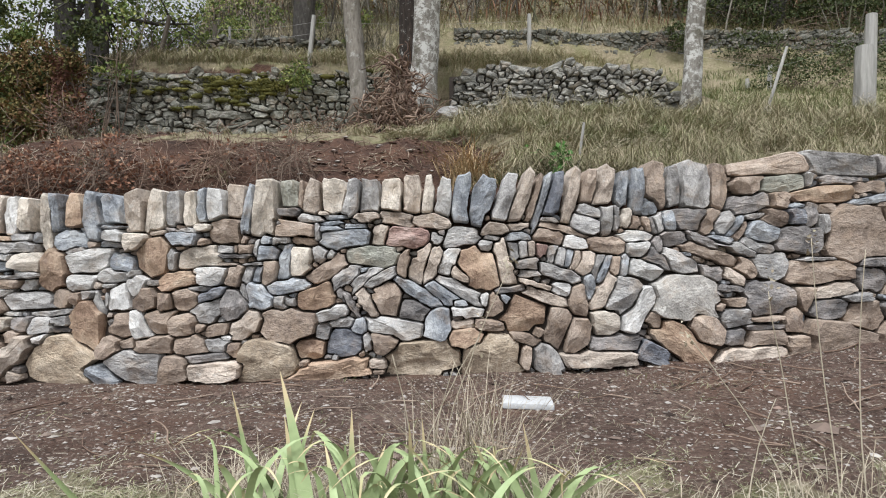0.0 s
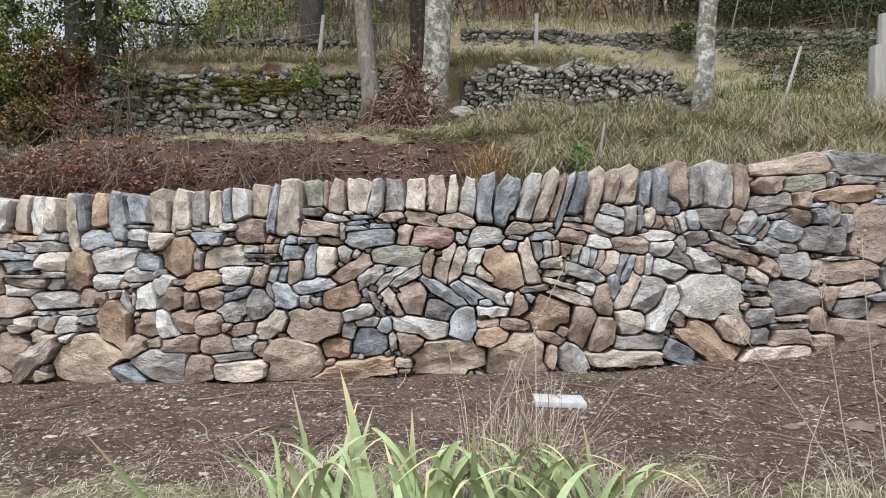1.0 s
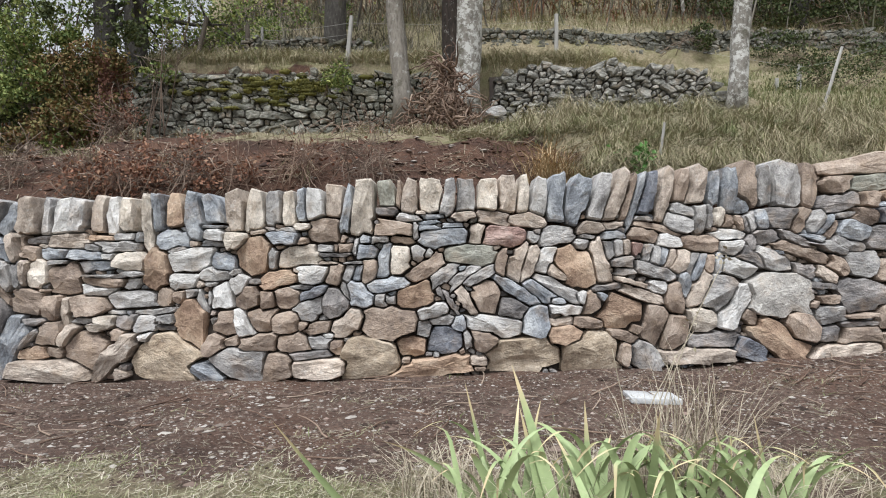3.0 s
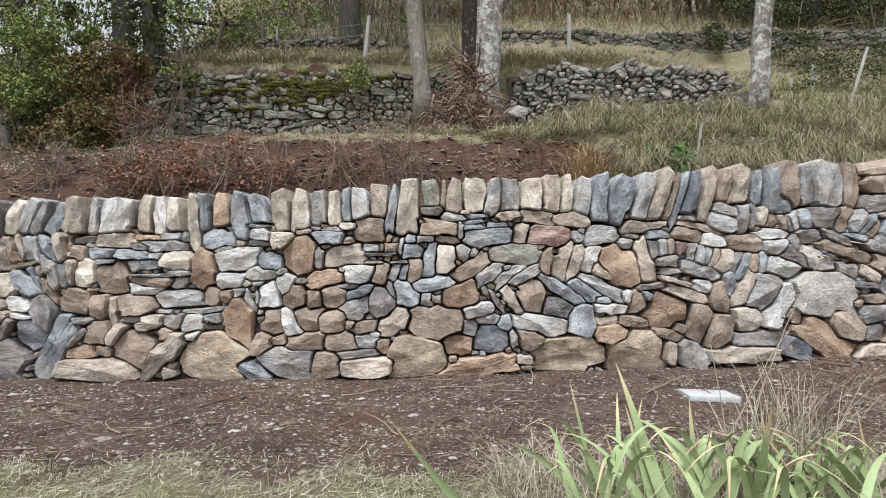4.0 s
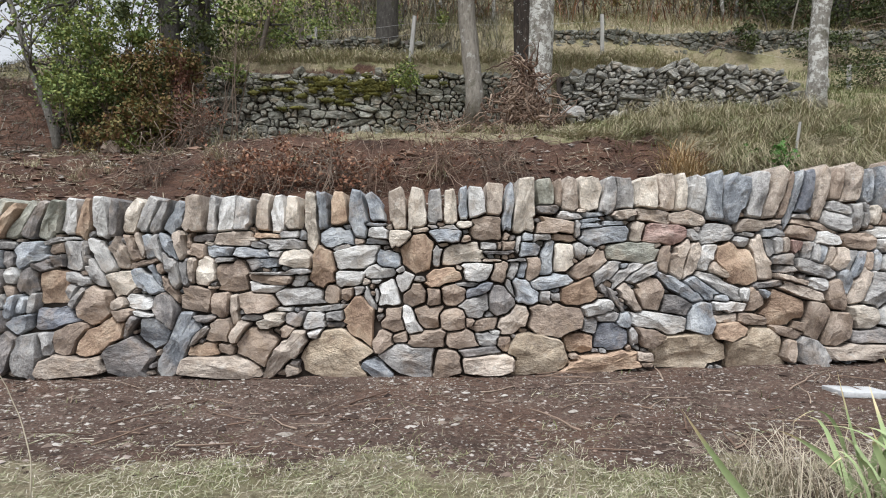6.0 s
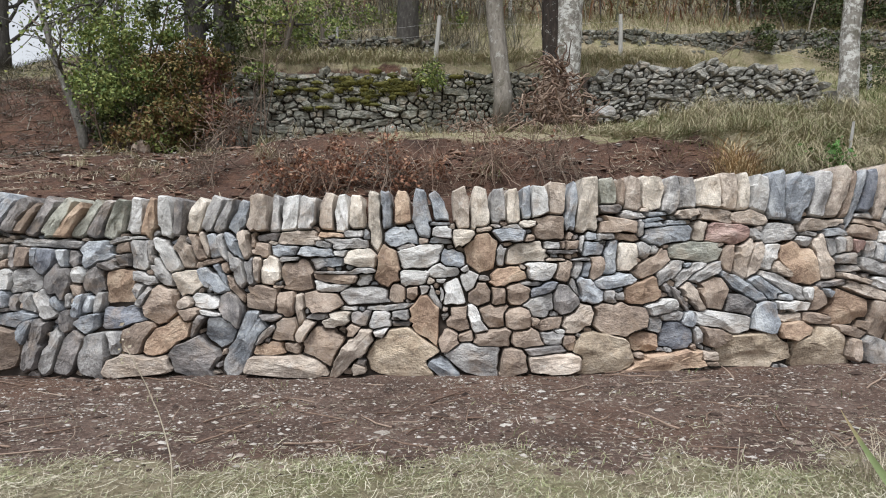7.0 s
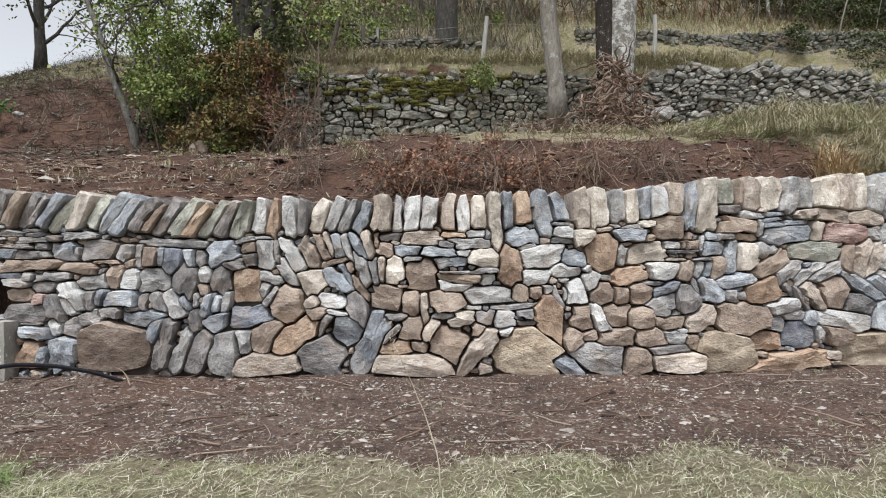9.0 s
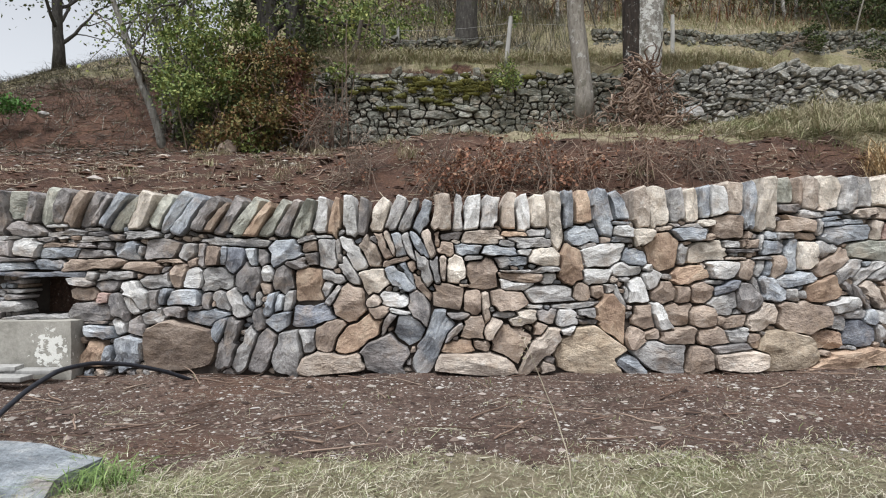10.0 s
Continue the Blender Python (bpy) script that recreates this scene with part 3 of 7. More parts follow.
cope(-4.29, 1.03, 0.079, 0.277, -5, "o")
cope(-4.19, 1.04, 0.103, 0.310, 5, "w")
cope(-4.09, 1.03, 0.072, 0.270, -4, "d")
cope(-3.97, 1.05, 0.112, 0.263, -22, "c")
cope(-3.86, 1.06, 0.104, 0.255, -28, "g")
cope(-3.76, 1.05, 0.088, 0.240, -25, "g")
cope(-3.67, 1.04, 0.120, 0.264, -18, "b")
cope(-3.54, 1.06, 0.144, 0.264, -6, "t")
cope(-3.42, 1.06, 0.064, 0.281, -3, "g")
cope(-3.32, 1.07, 0.120, 0.265, -3, "w")
cope(-3.20, 1.06, 0.112, 0.249, -8, "g")
cope(-3.06, 1.07, 0.112, 0.273, -6, "t")
cope(-2.96, 1.07, 0.104, 0.273, 5, "w")
cope(-2.85, 1.07, 0.112, 0.265, 0, "c")
cope(-2.73, 1.02, 0.108, 0.401, 5, "c")
cope(-2.64, 1.09, 0.072, 0.265, 0, "b")
cope(-2.53, 1.11, 0.129, 0.225, 3, "o")
cope(-2.40, 1.06, 0.120, 0.337, 8, "b")
cope(-2.28, 1.11, 0.097, 0.233, 20, "b")
stone(-6.21, 0.63, 0.600, 0.034, 0, "k")
stone(-6.27, 0.35, 0.449, 0.022, 0, "g")
stone(-6.36, 0.93, 0.192, 0.100, -10, "d")
stone(-6.18, 0.96, 0.139, 0.023, 0, "w")
stone(-6.12, 0.91, 0.254, 0.046, 5, "g")
stone(-5.94, 0.94, 0.131, 0.023, 0, "g")
stone(-5.91, 0.91, 0.147, 0.031, 0, "d")
stone(-6.47, 0.88, 0.153, 0.031, 5, "g")
stone(-6.48, 0.81, 0.076, 0.114, 0, "d")
stone(-6.37, 0.82, 0.183, 0.138, -3, "w")
stone(-6.25, 0.87, 0.161, 0.035, 0, "d")
stone(-6.13, 0.88, 0.085, 0.031, 0, "g")
stone(-6.04, 0.88, 0.069, 0.038, 0, "n")
stone(-6.15, 0.78, 0.268, 0.084, 3, "b")
stone(-6.13, 0.83, 0.230, 0.038, 0, "n")
stone(-5.91, 0.87, 0.216, 0.039, 0, "g")
stone(-5.77, 0.88, 0.116, 0.046, 0, "d")
stone(-5.62, 0.90, 0.232, 0.062, 5, "g")
stone(-5.97, 0.83, 0.108, 0.038, 0, "d")
stone(-5.93, 0.77, 0.169, 0.069, 0, "d")
stone(-5.85, 0.83, 0.100, 0.054, 0, "d")
stone(-5.82, 0.77, 0.046, 0.054, 20, "g")
stone(-5.71, 0.80, 0.185, 0.139, 0, "b")
stone(-5.60, 0.79, 0.039, 0.069, 0, "g")
stone(-5.47, 0.80, 0.240, 0.139, 3, "d")
stone(-5.29, 0.78, 0.101, 0.132, -35, "g")
stone(-5.19, 0.76, 0.054, 0.178, 0, "d")
stone(-5.11, 0.76, 0.108, 0.139, 0, "n")
stone(-5.03, 0.77, 0.047, 0.124, 0, "b")
stone(-4.95, 0.85, 0.475, 0.058, -3, "g")
stone(-6.41, 0.69, 0.213, 0.061, 0, "b")
stone(-6.42, 0.73, 0.228, 0.030, 0, "d")
stone(-6.20, 0.70, 0.228, 0.069, -2, "b")
stone(-5.92, 0.70, 0.398, 0.084, 5, "n")
stone(-5.58, 0.68, 0.253, 0.077, -5, "n")
stone(-5.41, 0.72, 0.193, 0.031, 0, "n")
stone(-5.76, 0.62, 0.282, 0.069, 5, "g")
stone(-5.90, 0.62, 0.076, 0.069, 0, "g")
stone(-5.60, 0.62, 0.046, 0.046, 0, "n")
stone(-5.99, 0.58, 0.167, 0.053, -5, "g")
stone(-5.80, 0.56, 0.152, 0.091, 3, "d")
stone(-5.49, 0.58, 0.222, 0.099, 5, "g")
stone(-5.43, 0.66, 0.077, 0.038, 40, "d")
stone(-5.35, 0.63, 0.107, 0.177, -18, "n")
stone(-5.25, 0.71, 0.077, 0.054, 10, "n")
stone(-5.23, 0.60, 0.138, 0.131, 0, "w")
stone(-5.08, 0.59, 0.215, 0.162, 3, "g")
stone(-5.97, 0.50, 0.219, 0.091, -2, "n")
stone(-5.81, 0.47, 0.083, 0.083, 0, "r")
stone(-5.71, 0.52, 0.053, 0.030, 0, "d")
stone(-5.90, 0.38, 0.309, 0.121, -3, "d")
stone(-5.61, 0.49, 0.236, 0.129, -42, "w")
stone(-5.72, 0.41, 0.076, 0.204, 15, "d")
stone(-5.64, 0.44, 0.076, 0.159, 30, "w")
stone(-5.49, 0.46, 0.061, 0.137, 0, "d")
stone(-5.43, 0.49, 0.069, 0.130, -20, "b")
stone(-5.28, 0.47, 0.229, 0.122, -3, "b")
stone(-5.35, 0.38, 0.175, 0.083, 5, "d")
stone(-5.14, 0.45, 0.069, 0.137, 0, "d")
stone(-5.04, 0.46, 0.084, 0.176, 30, "g")
stone(-5.21, 0.40, 0.106, 0.038, 0, "d")
stone(-5.48, 0.34, 0.174, 0.098, 5, "g")
stone(-5.15, 0.34, 0.258, 0.106, -3, "b")
stone(-5.30, 0.17, 0.458, 0.308, 0, "n")
stone(-5.60, 0.27, 0.113, 0.128, 10, "d")
stone(-5.70, 0.29, 0.090, 0.135, 25, "w")
stone(-5.82, 0.25, 0.180, 0.082, -3, "b")
stone(-5.84, 0.31, 0.165, 0.019, 0, "d")
stone(-5.62, 0.12, 0.172, 0.224, 0, "b")
stone(-5.84, 0.12, 0.141, 0.186, -15, "o")
stone(-5.75, 0.09, 0.074, 0.119, -20, "b")
stone(-6.40, 0.52, 0.151, 0.023, 0, "g")
stone(-6.39, 0.48, 0.150, 0.038, 0, "d")
stone(-6.39, 0.42, 0.165, 0.075, 0, "g")
stone(-6.42, 0.58, 0.113, 0.030, 0, "d")
stone(-5.04, 0.26, 0.083, 0.151, -10, "b")
stone(-5.01, 0.12, 0.068, 0.226, -10, "d")
stone(-4.95, 0.73, 0.109, 0.171, 0, "k")
stone(-4.84, 0.74, 0.062, 0.163, 10, "b")
stone(-4.77, 0.74, 0.093, 0.117, 0, "d")
stone(-4.63, 0.78, 0.234, 0.172, 12, "b")
stone(-4.49, 0.87, 0.133, 0.031, 18, "g")
stone(-4.36, 0.89, 0.118, 0.020, 0, "g")
stone(-4.46, 0.82, 0.110, 0.086, 0, "n")
stone(-4.44, 0.74, 0.101, 0.101, 0, "d")
stone(-4.33, 0.77, 0.133, 0.211, 8, "g")
stone(-4.55, 0.70, 0.171, 0.078, 5, "d")
stone(-4.74, 0.64, 0.070, 0.132, 15, "w")
stone(-4.86, 0.59, 0.154, 0.224, 5, "d")
stone(-4.63, 0.61, 0.139, 0.201, -5, "d")
stone(-4.25, 0.76, 0.039, 0.157, 12, "g")
stone(-4.15, 0.77, 0.102, 0.259, 30, "w")
stone(-4.04, 0.78, 0.102, 0.236, 22, "t")
stone(-3.94, 0.81, 0.063, 0.237, 25, "n")
stone(-3.90, 0.84, 0.047, 0.190, 24, "t")
stone(-3.84, 0.82, 0.079, 0.182, 15, "b")
stone(-3.77, 0.82, 0.055, 0.174, 20, "g")
stone(-3.70, 0.83, 0.063, 0.214, 30, "b")
stone(-3.63, 0.85, 0.063, 0.238, 18, "t")
stone(-3.57, 0.87, 0.040, 0.119, 5, "n")
stone(-4.18, 0.64, 0.086, 0.250, 38, "g")
stone(-4.45, 0.55, 0.201, 0.232, 0, "o")
stone(-4.29, 0.61, 0.163, 0.070, -18, "g")
stone(-4.33, 0.54, 0.070, 0.116, -25, "g")
stone(-4.28, 0.48, 0.046, 0.170, -35, "g")
stone(-4.18, 0.43, 0.232, 0.255, -8, "n")
stone(-4.01, 0.58, 0.195, 0.179, 20, "c")
stone(-3.83, 0.59, 0.266, 0.094, -38, "b")
stone(-3.86, 0.72, 0.197, 0.045, 15, "n")
stone(-3.75, 0.68, 0.065, 0.096, 0, "n")
stone(-3.66, 0.68, 0.075, 0.244, 18, "g")
stone(-3.69, 0.55, 0.06, 0.2, 38, "n")
stone(-2.47, 0.605, 0.185, 0.105, 0, "w")
stone(-3.76, 0.62, 0.039, 0.188, 35, "b")
stone(-3.58, 0.64, 0.055, 0.197, 12, "g")
stone(-3.84, 0.45, 0.225, 0.093, -3, "w")
stone(-4.01, 0.44, 0.093, 0.093, -35, "t")
stone(-3.70, 0.40, 0.132, 0.256, 10, "d")
stone(-3.75, 0.26, 0.208, 0.223, -5, "b")
stone(-3.91, 0.30, 0.054, 0.169, -30, "d")
stone(-3.82, 0.37, 0.170, 0.031, -10, "w")
stone(-3.96, 0.37, 0.124, 0.085, 5, "n")
stone(-4.11, 0.22, 0.360, 0.168, 34, "o")
stone(-4.31, 0.23, 0.153, 0.222, -25, "n")
stone(-4.42, 0.35, 0.322, 0.146, 5, "k")
stone(-4.44, 0.17, 0.099, 0.167, 5, "g")
stone(-4.58, 0.12, 0.212, 0.273, -12, "g")
stone(-4.64, 0.31, 0.168, 0.130, 25, "b")
stone(-4.73, 0.13, 0.128, 0.272, -22, "d")
stone(-4.86, 0.13, 0.091, 0.294, -22, "g")
stone(-4.97, 0.16, 0.098, 0.309, -12, "d")
stone(-4.92, 0.44, 0.107, 0.191, 25, "g")
stone(-4.86, 0.45, 0.046, 0.115, 20, "b")
stone(-4.79, 0.47, 0.046, 0.115, 0, "w")
stone(-4.75, 0.53, 0.077, 0.077, 0, "n")
stone(-4.71, 0.42, 0.069, 0.192, -18, "b")
stone(-4.65, 0.43, 0.061, 0.130, 0, "b")
stone(-4.59, 0.44, 0.061, 0.177, -15, "g")
stone(-4.78, 0.32, 0.069, 0.152, 10, "d")
stone(-4.28, 0.04, 0.439, 0.114, 0, "t")
stone(-3.93, 0.09, 0.290, 0.236, -3, "d")
stone(-3.59, 0.19, 0.146, 0.446, -26, "b")
stone(-3.51, 0.89, 0.199, 0.056, 0, "d")
stone(-3.25, 0.89, 0.263, 0.096, 3, "t")
stone(-3.03, 0.91, 0.183, 0.040, -3, "o")
stone(-2.86, 0.92, 0.144, 0.048, 3, "g")
stone(-2.78, 0.91, 0.048, 0.072, 0, "b")
stone(-3.51, 0.81, 0.103, 0.087, -15, "n")
stone(-3.35, 0.80, 0.174, 0.071, 0, "b")
stone(-3.13, 0.79, 0.230, 0.079, -5, "b")
stone(-3.08, 0.84, 0.111, 0.048, -10, "g")
stone(-2.89, 0.85, 0.262, 0.080, 0, "g")
stone(-2.96, 0.78, 0.087, 0.040, 0, "w")
stone(-3.31, 0.74, 0.119, 0.032, 0, "g")
stone(-2.82, 0.75, 0.198, 0.127, 0, "c")
stone(-3.03, 0.72, 0.205, 0.071, 0, "b")
stone(-3.03, 0.65, 0.197, 0.024, 0, "g")
stone(-2.80, 0.66, 0.197, 0.039, 3, "g")
stone(-3.44, 0.65, 0.118, 0.181, -3, "c")
stone(-3.53, 0.67, 0.055, 0.181, 0, "t")
stone(-3.25, 0.62, 0.220, 0.220, 0, "n")
stone(-2.99, 0.60, 0.283, 0.071, 0, "n")
stone(-2.78, 0.60, 0.102, 0.094, 0, "w")
stone(-2.62, 0.69, 0.158, 0.276, -3, "o")
stone(-2.53, 0.89, 0.239, 0.143, 5, "b")
stone(-2.50, 0.83, 0.143, 0.040, 18, "g")
stone(-2.38, 0.87, 0.072, 0.040, 0, "n")
stone(-2.42, 0.76, 0.285, 0.151, 5, "w")
stone(-2.28, 0.99, 0.160, 0.024, 0, "b")
stone(-2.25, 0.93, 0.136, 0.080, 0, "w")
stone(-2.26, 0.87, 0.151, 0.040, -3, "b")
stone(-3.48, 0.47, 0.211, 0.187, -8, "n")
stone(-3.33, 0.44, 0.117, 0.187, 0, "n")
stone(-3.38, 0.55, 0.102, 0.031, 0, "n")
stone(-3.23, 0.40, 0.054, 0.218, 5, "t")
stone(-3.07, 0.44, 0.226, 0.140, -8, "n")
stone(-3.03, 0.55, 0.196, 0.071, -5, "w")
stone(-2.78, 0.49, 0.321, 0.133, 0, "g")
stone(-2.56, 0.51, 0.102, 0.133, -5, "n")
stone(-2.46, 0.51, 0.086, 0.102, -15, "n")
stone(-2.89, 0.40, 0.117, 0.023, 0, "w")
stone(-2.61, 0.41, 0.296, 0.039, 5, "g")
stone(-3.07, 0.35, 0.171, 0.047, 0, "g")
stone(-2.96, 0.33, 0.194, 0.109, 5, "c")
stone(-2.82, 0.33, 0.132, 0.101, 0, "d")
stone(-2.67, 0.33, 0.132, 0.109, 0, "g")
stone(-2.53, 0.37, 0.109, 0.070, 0, "g")
stone(-2.52, 0.30, 0.132, 0.031, 0, "d")
stone(-2.36, 0.31, 0.186, 0.318, 3, "o")
stone(-2.37, 0.53, 0.071, 0.055, 0, "g")
stone(-2.30, 0.47, 0.047, 0.156, 25, "g")
stone(-3.43, 0.34, 0.179, 0.054, 0, "d")
stone(-3.32, 0.26, 0.147, 0.155, -5, "n")
stone(-3.19, 0.25, 0.085, 0.162, -35, "t")
stone(-3.07, 0.15, 0.285, 0.246, -12, "n")
stone(-2.86, 0.25, 0.101, 0.131, -20, "n")
stone(-3.45, 0.23, 0.185, 0.054, 42, "g")
stone(-3.43, 0.13, 0.208, 0.092, 5, "o")
stone(-3.26, 0.14, 0.131, 0.077, -15, "n")
stone(-3.30, 0.03, 0.536, 0.130, 0, "t")
stone(-2.86, 0.13, 0.146, 0.362, -42, "t")
stone(-2.68, 0.23, 0.093, 0.070, 0, "w")
stone(-2.51, 0.11, 0.446, 0.292, 0, "y")
stone(-2.82, -0.00, 0.084, 0.069, 0, "t")
cope(-2.11, 1.10, 0.124, 0.310, 6, "t")
cope(-1.99, 1.10, 0.132, 0.310, -3, "c")
cope(-1.85, 1.13, 0.101, 0.225, 3, "g")
cope(-1.74, 1.12, 0.116, 0.248, 3, "c")
cope(-1.66, 1.14, 0.078, 0.233, 0, "b")
cope(-1.56, 1.15, 0.124, 0.218, 0, "w")
cope(-1.43, 1.17, 0.124, 0.241, 0, "t")
cope(-1.33, 1.11, 0.078, 0.333, -10, "b")
cope(-1.22, 1.13, 0.155, 0.380, -5, "c")
cope(-1.06, 1.22, 0.148, 0.210, 0, "e")
cope(-0.97, 1.22, 0.047, 0.203, -3, "n")
cope(-0.90, 1.21, 0.117, 0.234, -3, "t")
cope(-0.75, 1.22, 0.171, 0.226, 0, "c")
cope(-0.62, 1.20, 0.086, 0.249, -12, "g")
cope(-0.50, 1.22, 0.132, 0.234, 0, "g")
cope(-0.35, 1.22, 0.140, 0.218, -3, "c")
cope(-0.20, 1.23, 0.133, 0.265, -5, "t")
cope(-0.10, 1.23, 0.078, 0.273, -5, "c")
cope(0.02, 1.21, 0.093, 0.280, -10, "w")
cope(0.13, 1.20, 0.125, 0.358, -2, "b")
cope(0.28, 1.19, 0.156, 0.342, -25, "b")
cope(0.44, 1.20, 0.132, 0.350, -22, "g")
cope(0.55, 1.21, 0.093, 0.382, -22, "t")
cope(0.63, 1.19, 0.047, 0.358, -18, "n")
cope(0.68, 1.16, 0.054, 0.435, -18, "b")
cope(0.77, 1.22, 0.093, 0.343, -15, "k")
cope(0.90, 1.22, 0.086, 0.390, -14, "t")
cope(1.02, 1.29, 0.117, 0.234, -10, "n")
cope(1.13, 1.28, 0.117, 0.289, -18, "t")
cope(1.25, 1.27, 0.078, 0.265, -5, "b")
cope(1.35, 1.25, 0.070, 0.320, 0, "b")
cope(1.48, 1.30, 0.133, 0.321, -3, "n")
cope(1.60, 1.29, 0.109, 0.305, 3, "g")
cope(1.76, 1.30, 0.211, 0.313, -2, "g")
cope(1.93, 1.30, 0.109, 0.297, -3, "n")
stone(-2.26, 0.59, 0.061, 0.030, 0, "g")
stone(-2.17, 0.73, 0.168, 0.129, 0, "b")
stone(-2.22, 0.66, 0.213, 0.106, 3, "w")
stone(-2.10, 0.89, 0.146, 0.107, 10, "c")
stone(-1.98, 0.78, 0.214, 0.260, -3, "o")
stone(-1.95, 0.95, 0.131, 0.038, 5, "t")
stone(-1.84, 0.77, 0.069, 0.153, -8, "g")
stone(-1.78, 0.91, 0.238, 0.092, -3, "b")
stone(-1.76, 0.97, 0.131, 0.031, 0, "g")
stone(-1.64, 0.99, 0.131, 0.054, 3, "c")
stone(-1.49, 0.96, 0.200, 0.177, 0, "n")
stone(-1.67, 0.78, 0.305, 0.137, 8, "c")
stone(-1.63, 0.89, 0.069, 0.054, 0, "n")
stone(-1.46, 0.84, 0.168, 0.054, 0, "g")
stone(-1.41, 0.79, 0.214, 0.031, 0, "d")
stone(-1.46, 0.74, 0.137, 0.023, 0, "t")
stone(-1.27, 0.74, 0.152, 0.030, 0, "g")
stone(-1.55, 0.66, 0.213, 0.129, 0, "w")
stone(-1.80, 0.62, 0.250, 0.121, 12, "o")
stone(-1.65, 0.57, 0.174, 0.038, 0, "g")
stone(-2.09, 0.67, 0.061, 0.053, 30, "w")
stone(-2.06, 0.59, 0.129, 0.151, -10, "w")
stone(-1.96, 0.61, 0.091, 0.045, 0, "g")
stone(-2.17, 0.51, 0.151, 0.181, 0, "w")
stone(-2.25, 0.49, 0.038, 0.098, 0, "g")
stone(-1.98, 0.50, 0.158, 0.151, -25, "n")
stone(-1.86, 0.48, 0.113, 0.143, 0, "n")
stone(-1.72, 0.51, 0.173, 0.151, 0, "n")
stone(-1.55, 0.53, 0.211, 0.068, 20, "k")
stone(-1.57, 0.42, 0.188, 0.135, 20, "g")
stone(-1.39, 0.46, 0.165, 0.203, -5, "d")
stone(-2.13, 0.33, 0.149, 0.164, 0, "n")
stone(-2.02, 0.32, 0.090, 0.209, 28, "w")
stone(-1.90, 0.35, 0.172, 0.165, -8, "n")
stone(-1.74, 0.33, 0.179, 0.135, 0, "n")
stone(-1.61, 0.31, 0.060, 0.060, 0, "n")
stone(-1.51, 0.29, 0.194, 0.090, 15, "n")
stone(-1.91, 0.20, 0.245, 0.111, 3, "n")
stone(-2.09, 0.21, 0.126, 0.067, 15, "n")
stone(-2.21, 0.18, 0.148, 0.134, 35, "n")
stone(-1.68, 0.20, 0.208, 0.119, 0, "n")
stone(-1.50, 0.20, 0.141, 0.089, 0, "g")
stone(-1.44, 0.24, 0.074, 0.037, 0, "w")
stone(-2.03, 0.07, 0.384, 0.185, -8, "g")
stone(-1.77, 0.05, 0.192, 0.162, 0, "n")
stone(-1.55, 0.12, 0.259, 0.052, 5, "d")
stone(-2.27, 0.02, 0.228, 0.118, -20, "b")
stone(-1.47, 0.04, 0.390, 0.111, 2, "t")
stone(-1.06, 1.10, 0.155, 0.062, 0, "d")
stone(-0.89, 1.05, 0.170, 0.054, -5, "g")
stone(-0.82, 1.09, 0.062, 0.023, 0, "t")
stone(-0.74, 1.06, 0.170, 0.031, 3, "b")
stone(-0.76, 1.02, 0.185, 0.031, 3, "b")
stone(-0.52, 1.06, 0.170, 0.062, 3, "t")
stone(-0.77, 0.98, 0.162, 0.039, 5, "b")
stone(-0.60, 1.00, 0.131, 0.031, 0, "b")
stone(-0.31, 1.05, 0.216, 0.085, -10, "t")
stone(-0.09, 1.04, 0.255, 0.085, -3, "t")
stone(-0.99, 0.97, 0.247, 0.100, -3, "n")
stone(-0.66, 0.91, 0.353, 0.123, 3, "b")
stone(-0.43, 0.94, 0.108, 0.154, -8, "t")
stone(-0.24, 0.92, 0.277, 0.123, -5, "r")
stone(-0.95, 0.90, 0.169, 0.054, -8, "n")
stone(-0.85, 0.96, 0.039, 0.116, 0, "g")
stone(-1.10, 0.90, 0.131, 0.054, 8, "g")
stone(-1.20, 0.90, 0.077, 0.061, 0, "b")
stone(-1.35, 0.90, 0.046, 0.061, -20, "n")
stone(-1.34, 0.84, 0.100, 0.069, 5, "n")
stone(-1.40, 0.84, 0.038, 0.054, 0, "n")
stone(-1.20, 0.81, 0.138, 0.115, -5, "b")
stone(-1.27, 0.85, 0.038, 0.115, -10, "g")
stone(-1.40, 0.66, 0.114, 0.152, -18, "n")
stone(-1.31, 0.68, 0.068, 0.167, -25, "g")
stone(-1.24, 0.68, 0.061, 0.152, -15, "b")
stone(-1.17, 0.68, 0.122, 0.160, -12, "n")
stone(-1.07, 0.75, 0.084, 0.259, -8, "b")
stone(-0.96, 0.76, 0.145, 0.198, 0, "c")
stone(-0.83, 0.79, 0.092, 0.122, -10, "g")
stone(-0.76, 0.80, 0.061, 0.069, -30, "w")
stone(-0.47, 0.79, 0.359, 0.122, -2, "e")
stone(-0.78, 0.70, 0.281, 0.114, 35, "n")
stone(-0.65, 0.66, 0.220, 0.091, 38, "g")
stone(-0.52, 0.65, 0.228, 0.068, 38, "g")
stone(-0.40, 0.65, 0.243, 0.076, 30, "g")
stone(-1.04, 0.59, 0.288, 0.098, 6, "b")
stone(-1.23, 0.51, 0.196, 0.136, -35, "b")
stone(-1.33, 0.54, 0.045, 0.166, 28, "g")
stone(-1.09, 0.48, 0.075, 0.083, 0, "g")
stone(-1.03, 0.49, 0.083, 0.060, 0, "g")
stone(-0.86, 0.51, 0.226, 0.166, 10, "o")
stone(-1.31, 0.33, 0.247, 0.142, 38, "t")
stone(-1.02, 0.32, 0.344, 0.209, -5, "n")
stone(-0.73, 0.41, 0.218, 0.090, 15, "w")
stone(-0.67, 0.35, 0.165, 0.067, 10, "g")
